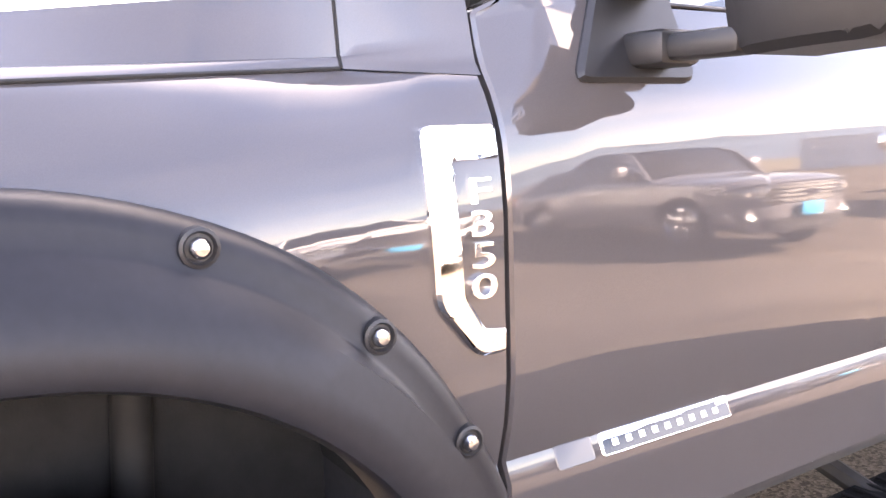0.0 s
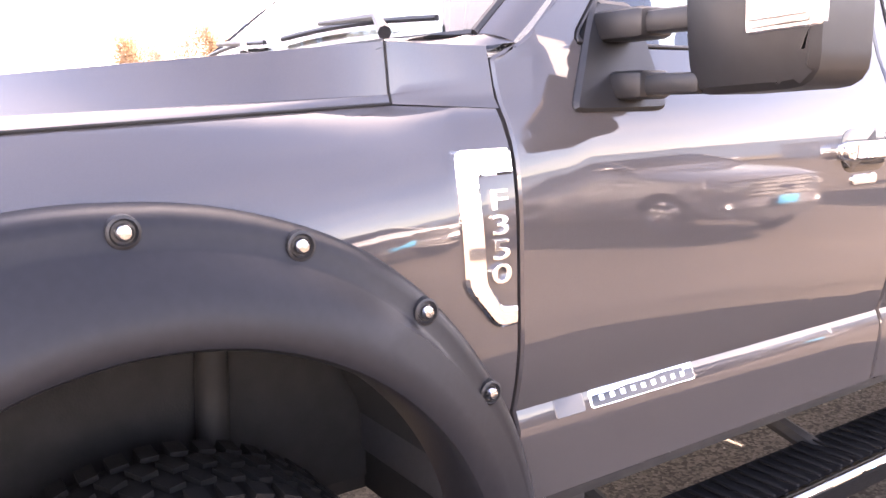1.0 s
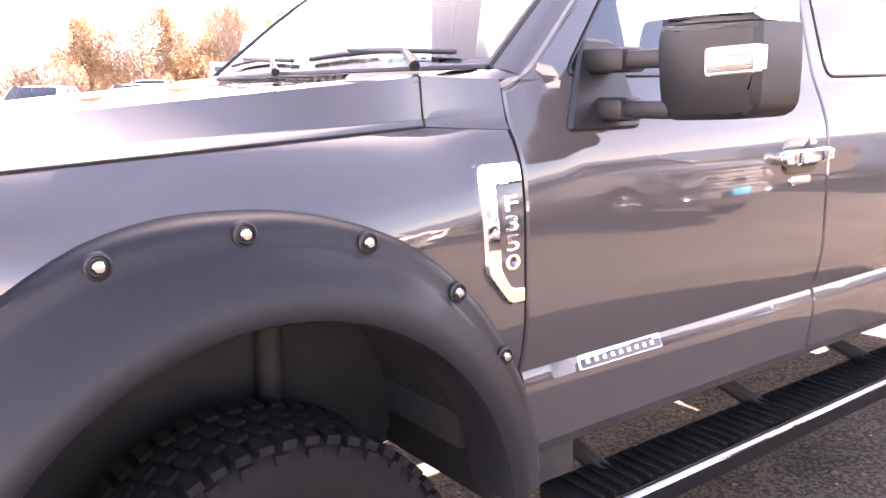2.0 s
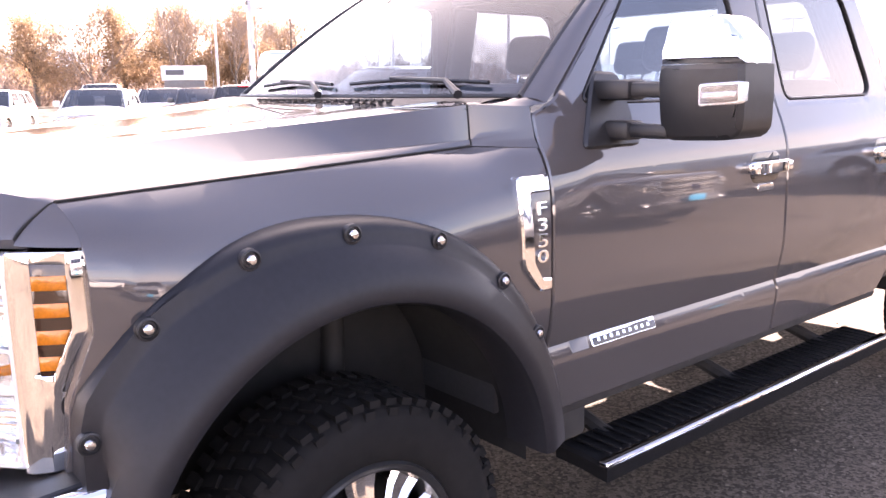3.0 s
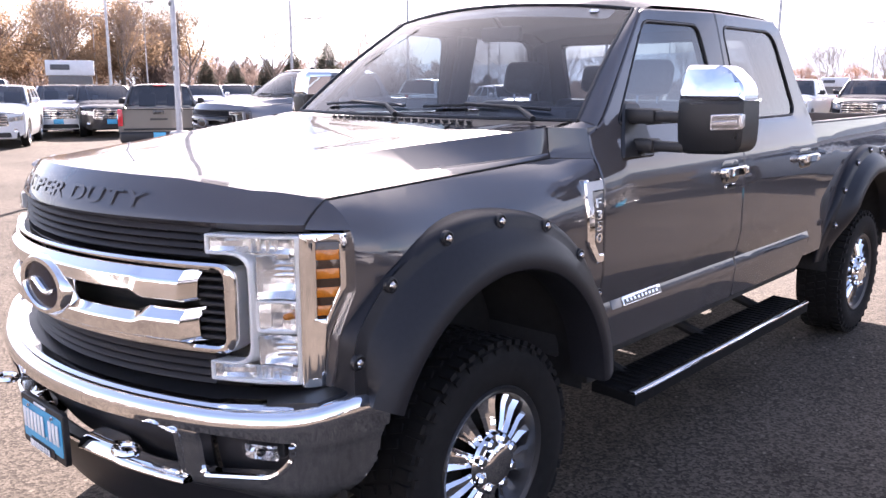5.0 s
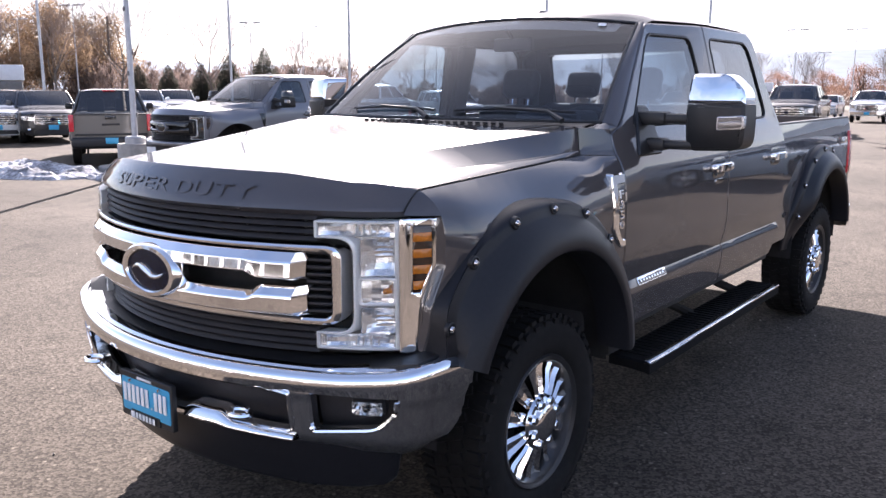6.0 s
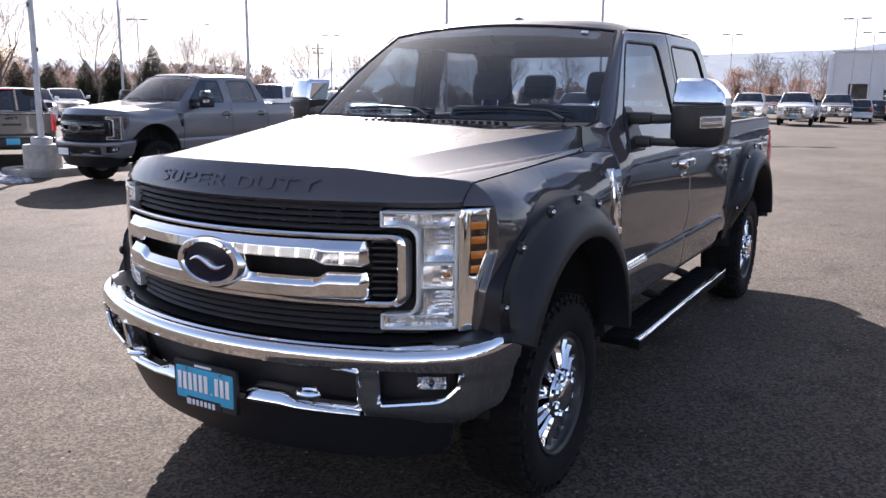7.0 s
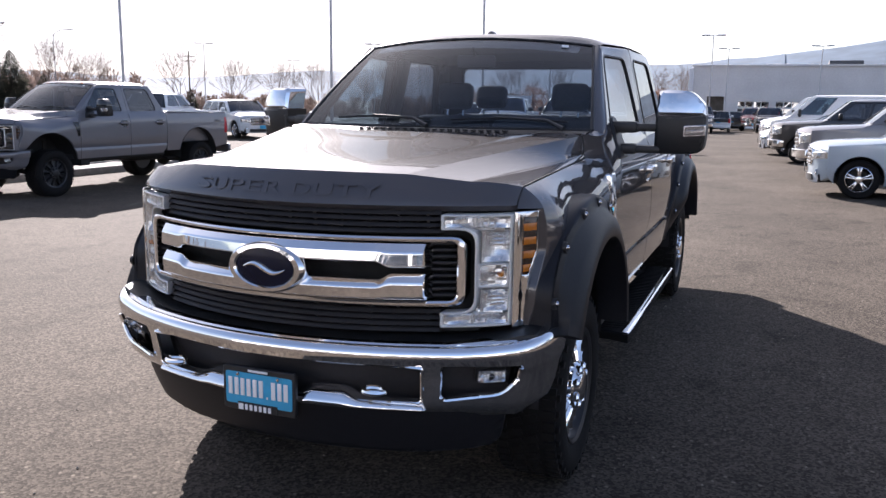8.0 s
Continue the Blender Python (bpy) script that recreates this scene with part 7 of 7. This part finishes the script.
for key, ob, label in (("bare_a", bare_tree(9.0, 5, 0.80), "leafless young tree with fine twigs"), ("bare_b", bare_tree(9.5, 11, 0.70), "leafless upright tree with fine twigs"),
                       ("bare_c", bare_tree(11.0, 23, 0.85), "tall leafless tree with spreading limbs"),
                       ("willow_a", leafy_tree(9.5, 3, WILLOW, 0.8), "willow in orange autumn leaf"), ("willow_b", leafy_tree(8.0, 8, WILLOW, 0.5), "broad tree in orange autumn leaf"),
                       ("russet", leafy_tree(6.5, 15, RUSSET, 0.1, 7000), "small tree in russet leaf"),
                       ("conifer_a", conifer(7.5, 2), "broad dark green conifer tree"), ("conifer_b", conifer(6.0, 9), "short dark green conifer tree")):
    protos[key] = tagged(ob, label, "tree", TREES)
FIRST = set()


def plant(key, az, d, size=1.0, yaw=0.0):
    m = Matrix.Translation(bearing(az, d)) @ pose(0, 0, 0, 0, 0, yaw)
    if key not in FIRST:
        FIRST.add(key)
        protos[key].scale = (size,) * 3
        protos[key].matrix_basis = m @ Matrix.Diagonal((size, size, size, 1))
        return
    ob = copy_thing(protos[key], m)
    ob.scale = (size,) * 3


for row in (("bare_a", -39.6, 92, 0.9), ("bare_b", -36.3, 92, 0.78), ("bare_a", -33.4, 90, 0.78, 70), ("bare_b", -30.7, 96, 0.8, 140), ("bare_b", -44.3, 88, 0.78, 200), ("bare_c", -52.8, 72, 0.9, 20), ("bare_c", -58.0, 74, 1.05, 200),
            ("bare_a", -27.6, 104, 0.7, 30), ("bare_b", -26.0, 100, 0.9, 40), ("bare_a", -22.0, 110, 1.0, 10), ("bare_c", -62.0, 70, 0.9, 300), ("bare_b", -66.0, 75, 1.2, 80), ("bare_a", -8.0, 120, 0.9, 60), ("bare_b", -6.2, 110, 0.9, 0),
            ("bare_b", -10.0, 125, 1.0, 5), ("bare_a", -14.5, 125, 1.0, 25), ("bare_b", -17.5, 120, 1.0, 80), ("bare_b", -47.3, 85, 0.9, 11), ("bare_a", -71.0, 80, 1.2, 14),
            ("willow_a", -62.5, 105, 1.25), ("willow_b", -66.0, 100, 1.45, 60), ("willow_a", -59.5, 115, 1.2, 100), ("willow_b", -69.5, 105, 1.5, 10), ("willow_a", -74.5, 100, 1.1, 200), ("willow_b", -64.0, 130, 1.3, 200),
            ("russet", -11.2, 128), ("russet", -13.4, 135, 0.9, 60), ("russet", -9.2, 140, 0.9, 120), ("russet", -7.6, 150, 0.85, 10), ("russet", -16.0, 140, 0.9, 70), ("russet", -19.0, 140, 0.9, 200),
            ("conifer_a", -49.4, 90, 0.85), ("conifer_b", -47.6, 92, 0.72), ("conifer_a", -51.7, 94, 0.75, 50), ("conifer_b", -53.4, 96, 0.80, 10), ("conifer_b", -45.2, 110, 0.75, 90), ("conifer_b", -42.3, 110, 0.6, 20), ("conifer_a", -55.5, 98, 0.62, 70),
            ("conifer_b", -57.3, 94, 0.75, 33), ("conifer_a", -38.9, 120, 0.5, 33), ("conifer_b", -0.6, 112, 1.0, 10)):
    plant(*row)


def woods(a0, a1, d0, d1, h, trees, mat, seed, label):
    """Far band of bare woods: many crowns of fine twig sprays, each with its own height."""
    rng = random.Random(seed)
    pts, faces = [], []
    for k in range(trees):
        base = bearing(rng.uniform(a0, a1), rng.uniform(d0, d1))
        tall = h * rng.uniform(0.55, 1.0)
        wide = tall * rng.uniform(0.28, 0.45)
        for i in range(300):
            z = rng.random() ** 1.25
            r = wide * math.sqrt(max(0.03, 1 - (1.55 * z - 0.55) ** 2 if z > 0.35 else 0.9)) * rng.random() ** 0.5
            a = rng.uniform(0, 2 * math.pi)
            c = base + Vector((r * math.cos(a), r * math.sin(a), z * tall))
            u = Vector((rng.uniform(-0.7, 0.7) + 0.5 * math.cos(a), rng.uniform(-0.7, 0.7) + 0.5 * math.sin(a), 1)).normalized() * rng.uniform(0.2, 0.55)
            w = Vector((rng.uniform(-1, 1), rng.uniform(-1, 1), 0.2)).normalized() * rng.uniform(0.03, 0.11)
            j = len(pts)
            pts += [c + u, c + w, c - u, c - w]
            faces.append((j, j + 1, j + 2, j + 3))
    me = bpy.data.meshes.new("far_woods")
    me.from_pydata([tuple(p) for p in pts], [], faces)
    me.materials.append(mat)
    tagged(new("far_woods", me), label, "woods", kind="stuff")


woods(-85, -42, 104, 135, 5.8, 280, SCRUB, 4, "brown leafless woods along the lot's far edge")
woods(-42, -20, 125, 165, 3.6, 110, SCRUB, 5, "low brown leafless woods along the road")
woods(-22, 12, 165, 200, 5.2, 110, SCRUB, 6, "brown leafless woods behind the far row")
woods(12, 275, 120, 170, 5.5, 180, SCRUB, 9, "brown leafless woods round the lot")


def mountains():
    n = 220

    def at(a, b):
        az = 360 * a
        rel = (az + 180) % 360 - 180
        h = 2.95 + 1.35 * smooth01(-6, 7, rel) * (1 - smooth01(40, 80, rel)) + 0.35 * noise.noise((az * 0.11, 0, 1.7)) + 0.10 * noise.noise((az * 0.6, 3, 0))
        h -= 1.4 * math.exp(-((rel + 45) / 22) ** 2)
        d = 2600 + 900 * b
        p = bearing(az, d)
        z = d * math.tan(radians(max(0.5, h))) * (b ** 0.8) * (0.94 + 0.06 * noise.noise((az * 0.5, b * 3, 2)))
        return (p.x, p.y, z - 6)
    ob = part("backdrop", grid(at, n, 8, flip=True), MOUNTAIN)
    tagged(ob, "mountain ridge beyond the town, coloured blue for distance haze", "mountains", kind="structure")


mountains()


def plain():
    """Dry ground from the lot's edge out to the mountains."""
    bm = bmesh.new()
    radii = [0, 20, 40, 60, 90, 125, 200, 400, 900, 2000, 3600]
    m = 48
    rings = [[bm.verts.new(bearing(360 * i / m, r, -0.06 - (0.05 if r > 120 else 0.0))) for i in range(m)] for r in radii[1:]]
    c = bm.verts.new(bearing(0, 0, -0.06))
    for i in range(m):
        bm.faces.new((c, rings[0][i], rings[0][i - 1]))
    for a, b in zip(rings[:-1], rings[1:]):
        for i in range(m):
            bm.faces.new((a[i - 1], a[i], b[i], b[i - 1]))
    bmesh.ops.recalc_face_normals(bm, faces=bm.faces[:])
    tagged(part("plain", bm, GRASS), "dry winter grassland beyond the lot", "ground", kind="structure")


plain()


def loose_stones():
    """Fine loose chippings and grit lying on the worn asphalt."""
    rng = random.Random(77)
    pts, faces = [], []
    for i in range(2600):
        x, y = rng.uniform(-6.5, 6.5), rng.uniform(-4.5, 8.0)
        if noise.noise((x * 0.5, y * 0.5, 3.3)) < rng.uniform(-0.5, 0.25):
            continue
        r = 0.0028 + 0.0075 * rng.random() ** 3
        h = r * rng.uniform(0.5, 0.9)
        turn = rng.uniform(0, math.pi)
        j = len(pts)
        for k in range(4):
            a = turn + k * math.pi / 2 + rng.uniform(-0.4, 0.4)
            q = r * rng.uniform(0.7, 1.2)
            pts.append((x + q * math.cos(a), y + q * math.sin(a), h * rng.uniform(0.35, 0.7)))
        pts += [(x, y, h * 1.25), (x, y, -0.001)]
        for k in range(4):
            faces += [(j + k, j + (k + 1) % 4, j + 4), (j + (k + 1) % 4, j + k, j + 5)]
    me = bpy.data.meshes.new("loose_stones")
    me.from_pydata(pts, [], faces)
    me.materials.append(CHIPPING)
    tagged(new("loose_grit", me), "scattered pale grit and chippings on worn asphalt", "grit", kind="stuff")


loose_stones()
